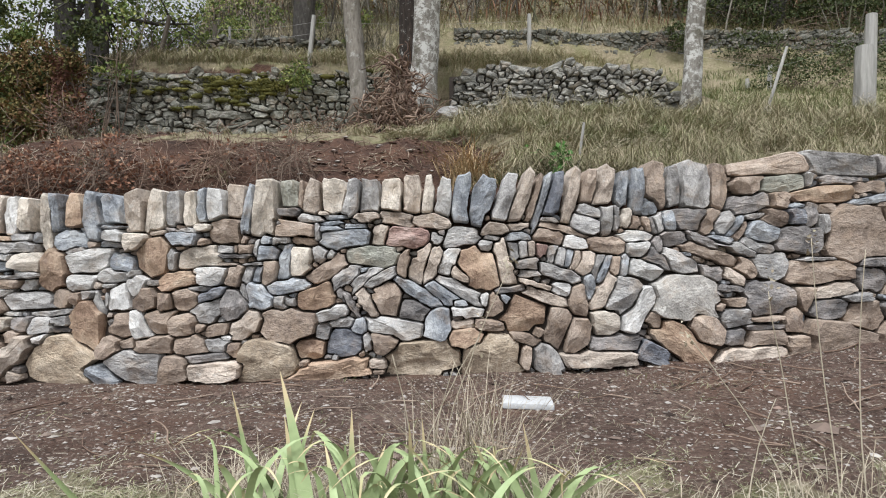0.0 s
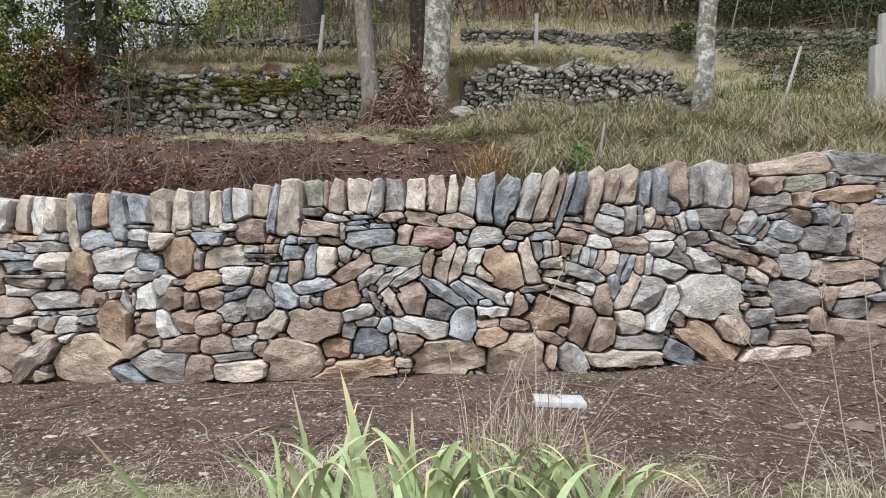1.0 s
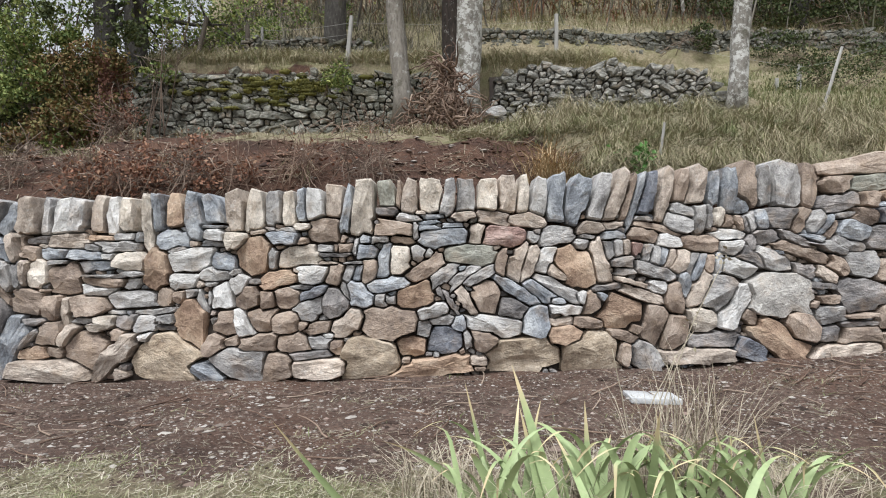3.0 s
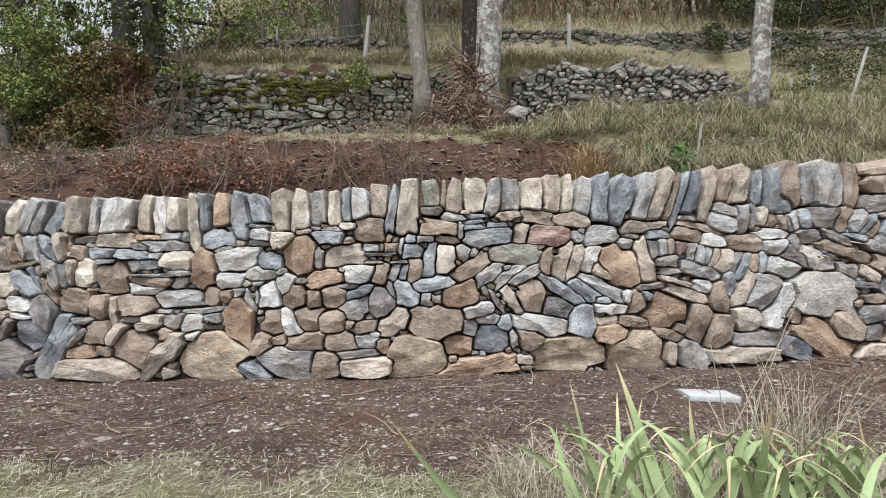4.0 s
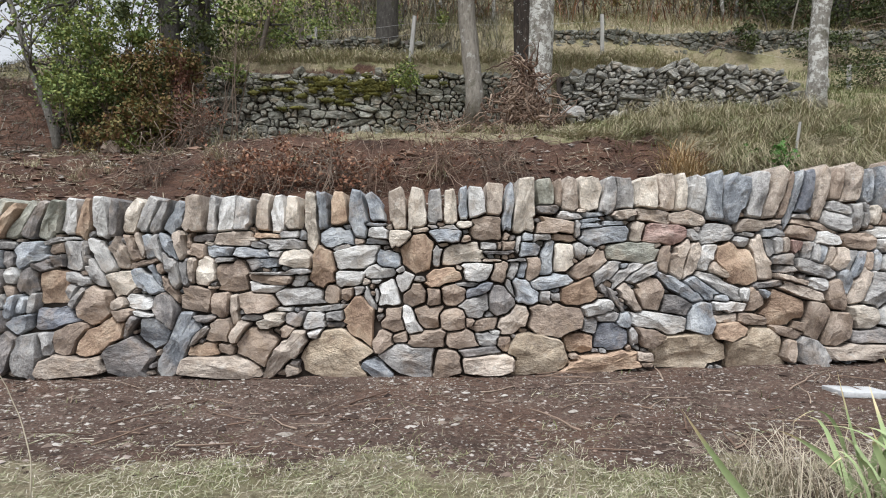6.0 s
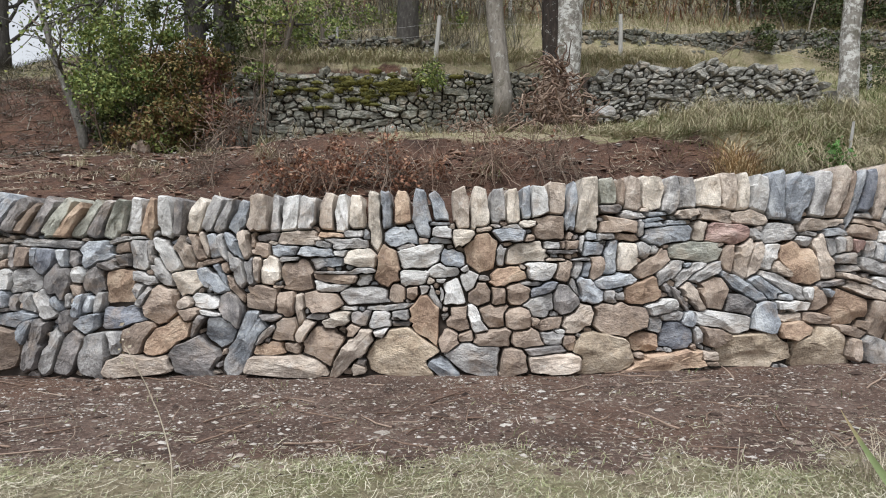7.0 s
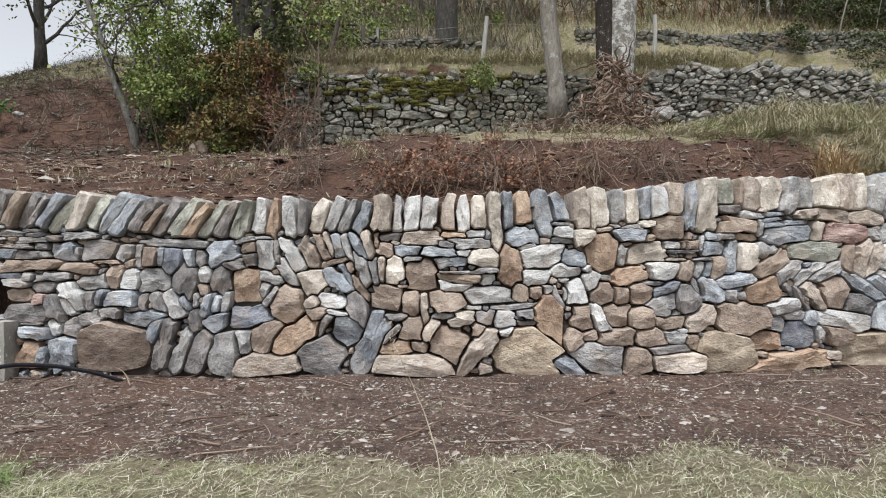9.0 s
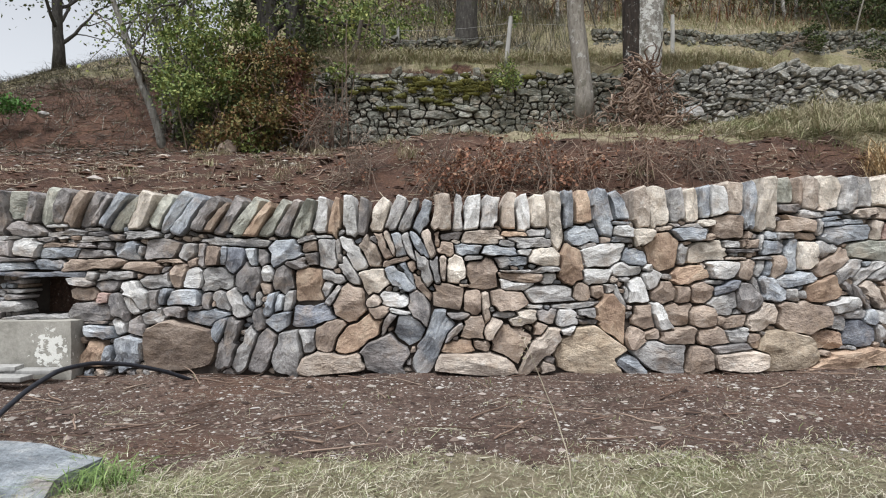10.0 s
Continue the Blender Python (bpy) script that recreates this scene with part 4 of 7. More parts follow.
stone(-0.79, 0.29, 0.104, 0.112, 0, "g")
stone(-0.55, 0.33, 0.082, 0.112, -15, "b")
stone(-0.66, 0.22, 0.223, 0.171, 0, "k")
stone(-0.61, 0.47, 0.045, 0.256, 35, "d")
stone(-0.50, 0.47, 0.075, 0.241, 32, "t")
stone(-0.68, 0.53, 0.045, 0.128, 30, "d")
stone(-0.37, 0.51, 0.188, 0.219, 0, "n")
stone(-0.17, 0.55, 0.355, 0.083, -30, "b")
stone(-0.27, 0.74, 0.076, 0.168, -12, "n")
stone(-0.15, 0.76, 0.092, 0.259, -22, "t")
stone(-0.06, 0.74, 0.084, 0.236, -20, "t")
stone(-0.18, 0.42, 0.195, 0.128, -12, "d")
stone(-0.31, 0.31, 0.366, 0.127, -8, "w")
stone(-0.87, 0.18, 0.208, 0.148, -3, "o")
stone(-0.49, 0.21, 0.059, 0.126, 5, "g")
stone(-0.38, 0.21, 0.178, 0.134, 5, "n")
stone(-1.15, 0.11, 0.385, 0.222, -2, "y")
stone(-1.38, 0.17, 0.082, 0.096, 0, "n")
stone(-0.91, 0.09, 0.066, 0.044, 0, "n")
stone(-0.68, 0.05, 0.516, 0.118, 5, "o")
stone(-0.43, 0.08, 0.133, 0.066, 0, "t")
stone(-0.42, 0.03, 0.088, 0.029, 0, "n")
stone(-0.11, 0.13, 0.488, 0.215, 3, "y")
stone(-0.04, 0.33, 0.172, 0.217, 0, "b")
stone(0.31, 1.06, 0.046, 0.039, 0, "n")
stone(0.14, 0.93, 0.223, 0.138, 5, "g")
stone(0.37, 0.98, 0.170, 0.085, 0, "t")
stone(0.53, 1.00, 0.147, 0.054, 8, "t")
stone(0.34, 0.92, 0.108, 0.031, -8, "g")
stone(0.52, 0.93, 0.169, 0.062, 0, "b")
stone(0.73, 0.93, 0.208, 0.115, -5, "n")
stone(0.84, 0.98, 0.308, 0.054, -14, "n")
stone(0.98, 1.01, 0.193, 0.139, -5, "g")
stone(0.72, 1.05, 0.124, 0.039, -5, "g")
stone(1.03, 1.10, 0.194, 0.077, -12, "g")
stone(1.13, 1.04, 0.085, 0.193, -3, "g")
stone(1.20, 1.06, 0.039, 0.155, 0, "g")
stone(1.27, 1.06, 0.070, 0.131, -5, "c")
stone(1.33, 1.03, 0.077, 0.093, 0, "n")
stone(1.41, 1.01, 0.054, 0.131, 25, "n")
stone(1.34, 0.93, 0.277, 0.077, 2, "w")
stone(0.91, 0.89, 0.153, 0.092, -3, "w")
stone(1.13, 0.87, 0.268, 0.107, -3, "n")
stone(1.33, 0.85, 0.153, 0.107, 0, "w")
stone(-0.04, 0.91, 0.084, 0.077, -30, "g")
stone(0.04, 0.76, 0.099, 0.221, -25, "w")
stone(0.25, 0.71, 0.243, 0.304, 22, "o")
stone(0.29, 0.86, 0.092, 0.092, 0, "g")
stone(0.42, 0.74, 0.114, 0.297, 15, "t")
stone(0.49, 0.83, 0.077, 0.130, 8, "g")
stone(0.55, 0.85, 0.054, 0.115, 0, "g")
stone(0.61, 0.85, 0.054, 0.107, 0, "t")
stone(0.68, 0.84, 0.077, 0.107, 0, "r")
stone(0.74, 0.81, 0.054, 0.130, -15, "g")
stone(0.80, 0.79, 0.084, 0.130, -5, "g")
stone(0.86, 0.79, 0.061, 0.145, -8, "b")
stone(0.91, 0.76, 0.061, 0.137, -20, "t")
stone(0.97, 0.74, 0.114, 0.183, -25, "t")
stone(1.05, 0.73, 0.061, 0.175, -20, "g")
stone(1.10, 0.71, 0.046, 0.198, -20, "b")
stone(1.17, 0.73, 0.069, 0.137, -15, "n")
stone(0.58, 0.74, 0.152, 0.076, 3, "g")
stone(0.59, 0.68, 0.129, 0.046, 0, "g")
stone(0.80, 0.68, 0.311, 0.084, -18, "g")
stone(0.13, 0.66, 0.197, 0.068, -32, "t")
stone(0.12, 0.57, 0.348, 0.091, -28, "g")
stone(0.00, 0.54, 0.226, 0.106, -35, "b")
stone(0.62, 0.61, 0.235, 0.038, -15, "t")
stone(0.46, 0.57, 0.212, 0.045, 8, "d")
stone(0.81, 0.57, 0.129, 0.098, 0, "g")
stone(0.70, 0.52, 0.294, 0.075, -18, "t")
stone(0.91, 0.49, 0.128, 0.196, 5, "n")
stone(0.99, 0.60, 0.068, 0.174, 0, "b")
stone(1.09, 0.56, 0.091, 0.280, -30, "t")
stone(1.22, 0.53, 0.219, 0.249, -5, "g")
stone(0.28, 0.50, 0.053, 0.083, 0, "w")
stone(0.37, 0.47, 0.128, 0.143, -5, "n")
stone(0.42, 0.51, 0.075, 0.053, -30, "b")
stone(0.55, 0.40, 0.307, 0.240, 0, "o")
stone(0.12, 0.48, 0.105, 0.053, 0, "b")
stone(0.17, 0.42, 0.218, 0.068, 0, "w")
stone(0.14, 0.34, 0.150, 0.052, 3, "t")
stone(0.33, 0.33, 0.224, 0.067, -3, "n")
stone(0.17, 0.25, 0.246, 0.127, 3, "o")
stone(0.78, 0.32, 0.164, 0.276, -15, "n")
stone(0.89, 0.27, 0.164, 0.276, -27, "n")
stone(0.64, 0.29, 0.060, 0.090, -25, "n")
stone(0.54, 0.25, 0.231, 0.074, -14, "n")
stone(1.08, 0.35, 0.187, 0.179, 0, "c")
stone(1.31, 0.44, 0.135, 0.308, -35, "w")
stone(1.17, 0.22, 0.327, 0.104, 0, "d")
stone(0.35, 0.15, 0.430, 0.281, 3, "y")
stone(0.55, 0.12, 0.074, 0.170, -8, "n")
stone(0.69, 0.12, 0.155, 0.207, 5, "g")
stone(1.05, 0.12, 0.481, 0.104, 2, "t")
stone(1.39, 0.16, 0.193, 0.133, -15, "k")
stone(1.36, 0.71, 0.213, 0.114, -12, "w")
stone(1.24, 0.73, 0.053, 0.145, -8, "b")
stone(1.43, 1.14, 0.116, 0.116, 0, "b")
stone(2.29, 1.43, 0.551, 0.118, 5, "n")
stone(2.82, 1.44, 0.511, 0.149, -3, "g")
stone(3.12, 1.44, 0.094, 0.118, 0, "d")
stone(2.12, 1.29, 0.180, 0.133, 0, "n")
stone(2.39, 1.30, 0.328, 0.117, 4, "e")
stone(2.56, 1.34, 0.055, 0.110, 0, "g")
stone(2.77, 1.33, 0.251, 0.063, -3, "d")
stone(2.64, 1.23, 0.436, 0.109, 2, "o")
stone(2.99, 1.28, 0.250, 0.078, 4, "n")
stone(2.97, 1.19, 0.296, 0.047, 8, "b")
stone(2.13, 1.16, 0.272, 0.124, 12, "d")
stone(2.18, 1.08, 0.193, 0.046, 15, "g")
stone(2.33, 1.19, 0.117, 0.132, 0, "n")
stone(2.47, 1.15, 0.171, 0.039, 0, "b")
stone(2.54, 1.08, 0.108, 0.209, 0, "d")
stone(2.67, 1.13, 0.155, 0.070, 0, "n")
stone(2.63, 1.02, 0.054, 0.147, 0, "g")
stone(2.45, 1.07, 0.139, 0.131, 0, "k")
stone(2.28, 1.06, 0.232, 0.124, -15, "n")
stone(2.85, 0.96, 0.431, 0.362, 0, "n")
stone(1.70, 1.05, 0.201, 0.155, 0, "d")
stone(1.55, 1.04, 0.108, 0.131, 0, "b")
stone(1.44, 1.00, 0.046, 0.131, 15, "d")
stone(1.49, 1.02, 0.062, 0.147, 10, "g")
stone(1.84, 1.04, 0.108, 0.178, -35, "n")
stone(1.94, 1.02, 0.162, 0.131, 30, "g")
stone(2.02, 1.01, 0.054, 0.177, -38, "b")
stone(2.06, 0.98, 0.046, 0.177, -38, "n")
stone(2.20, 0.96, 0.239, 0.162, -5, "b")
stone(2.15, 0.86, 0.230, 0.084, -15, "g")
stone(2.45, 0.92, 0.315, 0.184, -3, "d")
stone(1.60, 0.92, 0.215, 0.100, 5, "d")
stone(1.76, 0.91, 0.230, 0.069, -25, "d")
stone(1.91, 0.91, 0.177, 0.054, -20, "b")
stone(1.47, 0.87, 0.077, 0.153, 5, "d")
stone(1.59, 0.76, 0.351, 0.122, -32, "g")
stone(1.83, 0.81, 0.474, 0.076, -20, "n")
stone(2.03, 0.85, 0.230, 0.069, -22, "g")
stone(2.06, 0.71, 0.167, 0.106, -35, "n")
stone(2.24, 0.73, 0.213, 0.183, 0, "g")
stone(2.56, 0.70, 0.448, 0.167, 2, "n")
stone(2.55, 0.78, 0.305, 0.031, 3, "g")
stone(2.93, 0.76, 0.153, 0.061, 5, "d")
stone(2.92, 0.64, 0.190, 0.152, 0, "d")
stone(1.84, 0.69, 0.190, 0.084, -15, "d")
stone(1.98, 0.66, 0.190, 0.091, -25, "t")
stone(1.47, 0.78, 0.176, 0.099, -25, "d")
stone(1.62, 0.52, 0.422, 0.309, 10, "l")
stone(1.41, 0.38, 0.112, 0.105, -15, "n")
stone(2.20, 0.51, 0.347, 0.241, 3, "d")
stone(2.44, 0.52, 0.121, 0.151, -15, "n")
stone(2.63, 0.56, 0.325, 0.091, 12, "t")
stone(2.60, 0.45, 0.248, 0.128, 5, "d")
stone(2.78, 0.52, 0.188, 0.053, 5, "g")
stone(2.83, 0.40, 0.255, 0.165, 0, "n")
stone(1.97, 0.49, 0.151, 0.068, 0, "n")
stone(1.86, 0.45, 0.075, 0.060, 0, "n")
stone(1.98, 0.39, 0.225, 0.127, 8, "g")
stone(2.16, 0.38, 0.277, 0.030, 5, "n")
stone(2.16, 0.33, 0.276, 0.034, 2, "d")
stone(2.34, 0.38, 0.127, 0.217, 0, "n")
stone(2.35, 0.21, 0.149, 0.163, 0, "n")
stone(1.96, 0.26, 0.149, 0.112, 0, "d")
stone(2.16, 0.26, 0.275, 0.112, 3, "n")
stone(1.76, 0.32, 0.202, 0.239, 10, "n")
stone(1.61, 0.22, 0.401, 0.201, -35, "o")
stone(2.63, 0.26, 0.432, 0.201, -3, "n")
stone(2.05, 0.16, 0.445, 0.089, 8, "t")
stone(1.96, 0.58, 0.151, 0.053, 0, "d")
stone(3.19, 1.28, 0.195, 0.117, 0, "g")
stone(3.17, 1.12, 0.233, 0.116, 0, "n")
stone(3.18, 0.92, 0.230, 0.192, 0, "g")
stone(3.11, 0.73, 0.190, 0.114, 0, "d")
stone(3.13, 0.58, 0.227, 0.136, 0, "n")
stone(3.09, 0.43, 0.225, 0.135, 0, "d")
stone(3.08, 0.29, 0.261, 0.149, 0, "n")
stone(3.37, 1.40, 0.314, 0.118, 0, "n")
stone(3.41, 1.20, 0.233, 0.156, 0, "g")
stone(3.42, 1.00, 0.231, 0.193, 0, "n")
stone(3.38, 0.77, 0.229, 0.191, 0, "g")
stone(3.35, 0.55, 0.264, 0.189, 0, "d")
stone(3.35, 0.32, 0.261, 0.187, 0, "n")


def build_wall():
    root = thing("dry_stone_wall", "newly rebuilt dry stone retaining wall of mixed grey and brown stone with upright coping", "wall", kind="structure")
    # the niche stays clear of stones
    wall.add(-6.19, 0.49, 0.33, 0.27, 0, "k", "void")
    # small pins in the holes that the larger stones leave
    wall.finish()
    r = np.random.default_rng(3)
    gx, gz = np.meshgrid(np.arange(-6.5, 3.0, 0.016), np.arange(-0.02, 1.46, 0.016))
    best = np.full(gx.shape, 9.0)
    for i in range(len(wall.rows)):
        x, z = wall.A[i, :2]
        c0, c1 = np.searchsorted(gx[0], [x - wall.reach[i] * 1.6, x + wall.reach[i] * 1.6])
        best[:, c0:c1] = np.minimum(best[:, c0:c1], wall.metric(i, gx[:, c0:c1], gz[:, c0:c1]))
    top = np.interp(gx, [-6.5, -2, 0, 1.9, 2, 3], [0.94, 0.98, 1.08, 1.12, 1.4, 1.42])
    free = (best > 1.22) & (gz < top) & (gz > foot_z(gx))
    free &= ~((gx < -5.93) & (gz < 0.36)) & ~((gx > -6.36) & (gx < -6.03) & (gz > 0.36) & (gz < 0.63))
    spots = np.stack([gx[free], gz[free], best[free]], 1)
    taken = []
    for x, z, d in spots[np.argsort(-spots[:, 2])]:
        if all((x - a) ** 2 + (z - b) ** 2 > 0.042 ** 2 for a, b in taken):
            taken.append((x, z))
            wall.add(x, z, r.uniform(0.04, 0.075), r.uniform(0.025, 0.045), r.uniform(-30, 30), "ndgtb"[r.integers(5)], "hearting")
        if len(taken) > 200:
            break
    wall.finish()
    pins = {}
    for i, (x, z, w, h, a, mat, name) in enumerate(wall.rows):
        if name == "void":
            continue
        q = np.random.default_rng(300 + i)
        big = w * h
        count = 18 if big > 0.004 else 14 if big > 0.0012 else 10
        deep = 0.34 if name == "coping_stone" else 0.2
        proud = q.uniform(-0.03, 0.035) + (0.03 * q.uniform() if name == "coping_stone" else 0) + (0.02 if name == "foundation_stone" else 0) - (0.06 if name == "hearting" else 0.02 if name == "pinning_stone" else 0)
        vf = wall.piece(i, count, deep, proud, q.normal(0, 0.06, 2))
        m = Matrix.Translation((x, float(face_y(x, z)), z)) @ Matrix.Rotation(-a, 4, "Y")
        if h > w * 1.15:
            # bedding runs along the longer side: turn the stone's own axes
            V = np.asarray(vf[0])
            vf = np.stack([-V[:, 2], V[:, 1], V[:, 0]], 1), vf[1]
            m = m @ Matrix.Rotation(radians(90), 4, "Y")
        if name in ("hearting",):
            V = (np.array(m.to_3x3()) @ np.asarray(vf[0]).T).T + np.array(m.translation)
            pins.setdefault(mat, []).append((V, vf[1]))
        else:
            part(name, vf, STONE[mat], root, m=m, sharp=24)
    for mat, pieces in pins.items():
        part("small_pins", join(*pieces), STONE[mat], root, kind="stuff", sharp=24)
    # earth and rubble core, near-black for shade in the gaps, niche left open
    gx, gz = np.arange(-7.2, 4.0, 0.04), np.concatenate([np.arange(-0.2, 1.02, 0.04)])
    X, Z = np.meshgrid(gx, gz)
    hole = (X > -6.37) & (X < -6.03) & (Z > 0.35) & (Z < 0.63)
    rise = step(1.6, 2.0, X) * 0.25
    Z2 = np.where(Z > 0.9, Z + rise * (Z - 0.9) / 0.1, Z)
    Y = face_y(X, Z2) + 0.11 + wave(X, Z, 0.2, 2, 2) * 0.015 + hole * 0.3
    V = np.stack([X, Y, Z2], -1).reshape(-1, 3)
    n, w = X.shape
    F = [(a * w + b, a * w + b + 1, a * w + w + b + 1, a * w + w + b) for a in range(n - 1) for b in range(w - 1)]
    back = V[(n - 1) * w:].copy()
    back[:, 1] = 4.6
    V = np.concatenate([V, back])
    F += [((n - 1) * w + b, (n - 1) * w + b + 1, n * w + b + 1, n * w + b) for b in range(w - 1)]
    part("hearting_core", (V, F), CORE, root, "rubble and earth core, gap shade put into its dark colour")


build_wall()


# ---- old terrace walls ----
def old_wall(name, label, x0, x1, y_of, z0_of, z1_of, sw, sh, mat, seed, batter=0.12, lone=True):
    r = np.random.default_rng(seed)
    w = Walling(1.4, 0.006)
    zmin, zmax = min(z0_of(x0), z0_of(x1)), max(z1_of(x0), z1_of(x1))
    z = zmin
    while z < zmax + 0.1:
        hh = sh * r.uniform(0.7, 1.35)
        x = x0 + r.uniform(0, sw)
        while x < x1:
            ww = sw * np.exp(r.normal(-0.1, 0.5))
            h2 = hh * r.uniform(0.7, 1.2)
            if z0_of(x) - 0.05 < z < z1_of(x) - hh + r.uniform(0.0, 0.04):
                w.add(x + ww / 2, z + hh / 2 + r.normal(0, 0.025), ww * 0.9, h2, r.normal(0, 14), 0, "stone")
            x += ww
        z += hh
    w.finish()
    # smaller stones wedged in the holes
    px = r.uniform(x0, x1, 1500)
    pz = np.array([r.uniform(z0_of(q) + 0.03, z1_of(q) - 0.07) for q in px])
    best = np.full(1500, 9.0)
    for i in range(len(w.rows)):
        best = np.minimum(best, w.metric(i, px, pz))
    for k in np.where(best > 1.12)[0]:
        if all(abs(px[k] - q[0]) > 0.07 or abs(pz[k] - q[1]) > 0.05 for q in w.rows[-120:] if q[6] == "wedge"):
            w.add(px[k], pz[k], sw * r.uniform(0.4, 0.8), sh * r.uniform(0.5, 0.9), r.normal(0, 20), 0, "wedge")
    w.finish()
    root = thing(name, label, "wall", kind="structure")
    loose = []
    for i, (x, z, a, b, ang, _, nm) in enumerate(w.rows):
        vf = w.piece(i, 11, 0.25, r.uniform(-0.03, 0.045), r.normal(0, 0.12, 2))
        m = Matrix.Translation((x, float(y_of(x)) + batter * (z - zmin), z)) @ Matrix.Rotation(-ang, 4, "Y")
        if lone and i < 300:
            part("stone", vf, mat, root, m=m, sharp=28)
        else:
            loose.append(((np.array(m.to_3x3()) @ np.asarray(vf[0]).T).T + np.array(m.translation), vf[1]))
    if loose:
        part("more_stones", join(*loose), mat, root, kind="stuff", sharp=28)
    xs = np.linspace(x0 - 0.05, x1 + 0.02, 40)
    V, F = [], []
    for x in xs:
        y, a, b = float(y_of(x)), z0_of(x) - 0.3, z1_of(x) - 0.04
        V += [(x, y + 0.1, a), (x, y + 0.1 + batter * (b - zmin), b), (x, y + 0.6, b), (x, y + 0.6, a)]
    for i in range(len(xs) - 1):
        for k in range(3):
            F.append((4 * i + k, 4 * i + 4 + k, 4 * i + 5 + k, 4 * i + 1 + k))
    # its near-black colour stands in for shade in the gaps
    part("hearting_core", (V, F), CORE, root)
    return w


lin = lambda xs, zs: (lambda x: float(np.interp(x, xs, zs)))
old_wall("mossy_terrace_wall", "old grey dry stone terrace wall grown over with moss", -6.6, -0.25, lin([-7, -0.2], [10.78, 10.7]),
         lin([-7, -3, -1], [2.5, 2.6, 2.95]), lin([-7, -5.5, -3, -0.2], [3.85, 3.95, 3.95, 3.9]), 0.2, 0.115, MOSSY, 41)
old_wall("low_terrace_wall", "old grey dry stone wall of rounded fieldstones ending in the grass", 0.15, 3.2, lin([0.2, 3.2], [10.15, 8.8]),
         lin([0.2, 3.2], [2.9, 2.6]), lin([0.2, 0.7, 2.2, 3.0, 3.25], [3.72, 3.76, 3.62, 3.45, 3.0]), 0.17, 0.1, OLD, 42)
# these two walls use the stone that has shade put into its colour
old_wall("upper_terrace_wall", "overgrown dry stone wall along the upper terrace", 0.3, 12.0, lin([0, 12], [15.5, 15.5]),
         lin([0, 4, 12], [5.7, 5.4, 5.35]), lin([0, 4, 6, 12], [6.36, 6.22, 6.3, 6.25]), 0.22, 0.13, OLD_SHADE_TINT, 43, lone=False)
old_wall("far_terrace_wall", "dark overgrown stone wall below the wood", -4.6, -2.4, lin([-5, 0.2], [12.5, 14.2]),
         lin([-5, 0.2], [4.55, 5.2]), lin([-5, -2.8, 0.2], [5.08, 5.3, 5.8]), 0.3, 0.13, OLD_SHADE_TINT, 44, lone=False)


# ---- vegetation ----
def blades(name, x, y, height, width, lean, mat, label, category="grass", z=None, droop=0.5, seed=1, thing_kind="stuff", comb=0.0):
    """Grass: each blade bends over in three steps."""
    r = np.random.default_rng(seed)
    n = len(x)
    z = land(x, y) - 0.01 if z is None else z
    th = r.uniform(0, 2 * np.pi, n)
    if comb:
        th = np.where(r.uniform(0, 1, n) < comb, wave(x, y, 0.7, 17, 2) * 2.4 - 1.6 + r.normal(0, 0.45, n), th)
    d = np.stack([np.cos(th), np.sin(th)], 1)
    s = np.stack([-d[:, 1], d[:, 0]], 1)
    hgt = height * r.uniform(0.5, 1.25, n) * (0.55 + 0.8 * step(-0.6, 0.7, wave(x, y, 0.5 + 2 * height, seed + 7, 2)))
    ln = lean * r.uniform(0.2, 1.4, n) * hgt
    wd = width * r.uniform(0.6, 1.3, n)
    V = np.zeros((n, 7, 3))
    for k, (f, wk) in enumerate(((0, 1.0), (0.4, 0.9), (0.75, 0.6), (1.0, 0))):
        out = ln * f ** 1.8
        up = hgt * (f - droop * f ** 3 * np.minimum(1.4, lean))
        cx, cy, cz = x + d[:, 0] * out, y + d[:, 1] * out, z + up
        if k < 3:
            for e, sg in enumerate((-1, 1)):
                V[:, 2 * k + e] = np.stack([cx + s[:, 0] * wd * wk * sg / 2, cy + s[:, 1] * wd * wk * sg / 2, cz], 1)
        else:
            V[:, 6] = np.stack([cx, cy, cz], 1)
    base = np.arange(n)[:, None] * 7
    F = np.concatenate([base + np.array(q) for q in ((0, 1, 3, 2), (2, 3, 5, 4))]).tolist() + (base + np.array([4, 5, 6])).tolist()
    ob = new(name, mesh_of(name, V.reshape(-1, 3), F, mat))
    if thing_kind:
        tagged(ob, label, category, kind=thing_kind)
    return ob


def scatter(n, x0, x1, y0, y1, keep, seed):
    r = np.random.default_rng(seed)
    x, y = r.uniform(x0, x1, n), r.uniform(y0, y1, n)
    k = r.uniform(0, 1, n) < keep(x, y)
    return x[k], y[k]


def leaves(centres, size, seed, flat=0.0):
    """Small folded leaves at given places."""
    r = np.random.default_rng(seed)
    n = len(centres)
    a = r.normal(0, 1, (n, 3))
    a[:, 2] *= 1 - flat
    a /= np.linalg.norm(a, axis=1)[:, None]
    b = np.cross(a, r.normal(0, 1, (n, 3)))
    b /= np.linalg.norm(b, axis=1)[:, None]
    c = np.cross(a, b)
    s = (size * r.uniform(0.55, 1.35, n))[:, None]
    V = np.stack([centres - a * s * 0.5, centres + b * s * 0.3 + c * s * 0.08, centres + a * s * 0.5, centres - b * s * 0.3 + c * s * 0.08], 1)
    base = np.arange(n)[:, None] * 4
    F = (base + np.array([0, 1, 2])).tolist() + (base + np.array([0, 2, 3])).tolist()
    return V.reshape(-1, 3), F


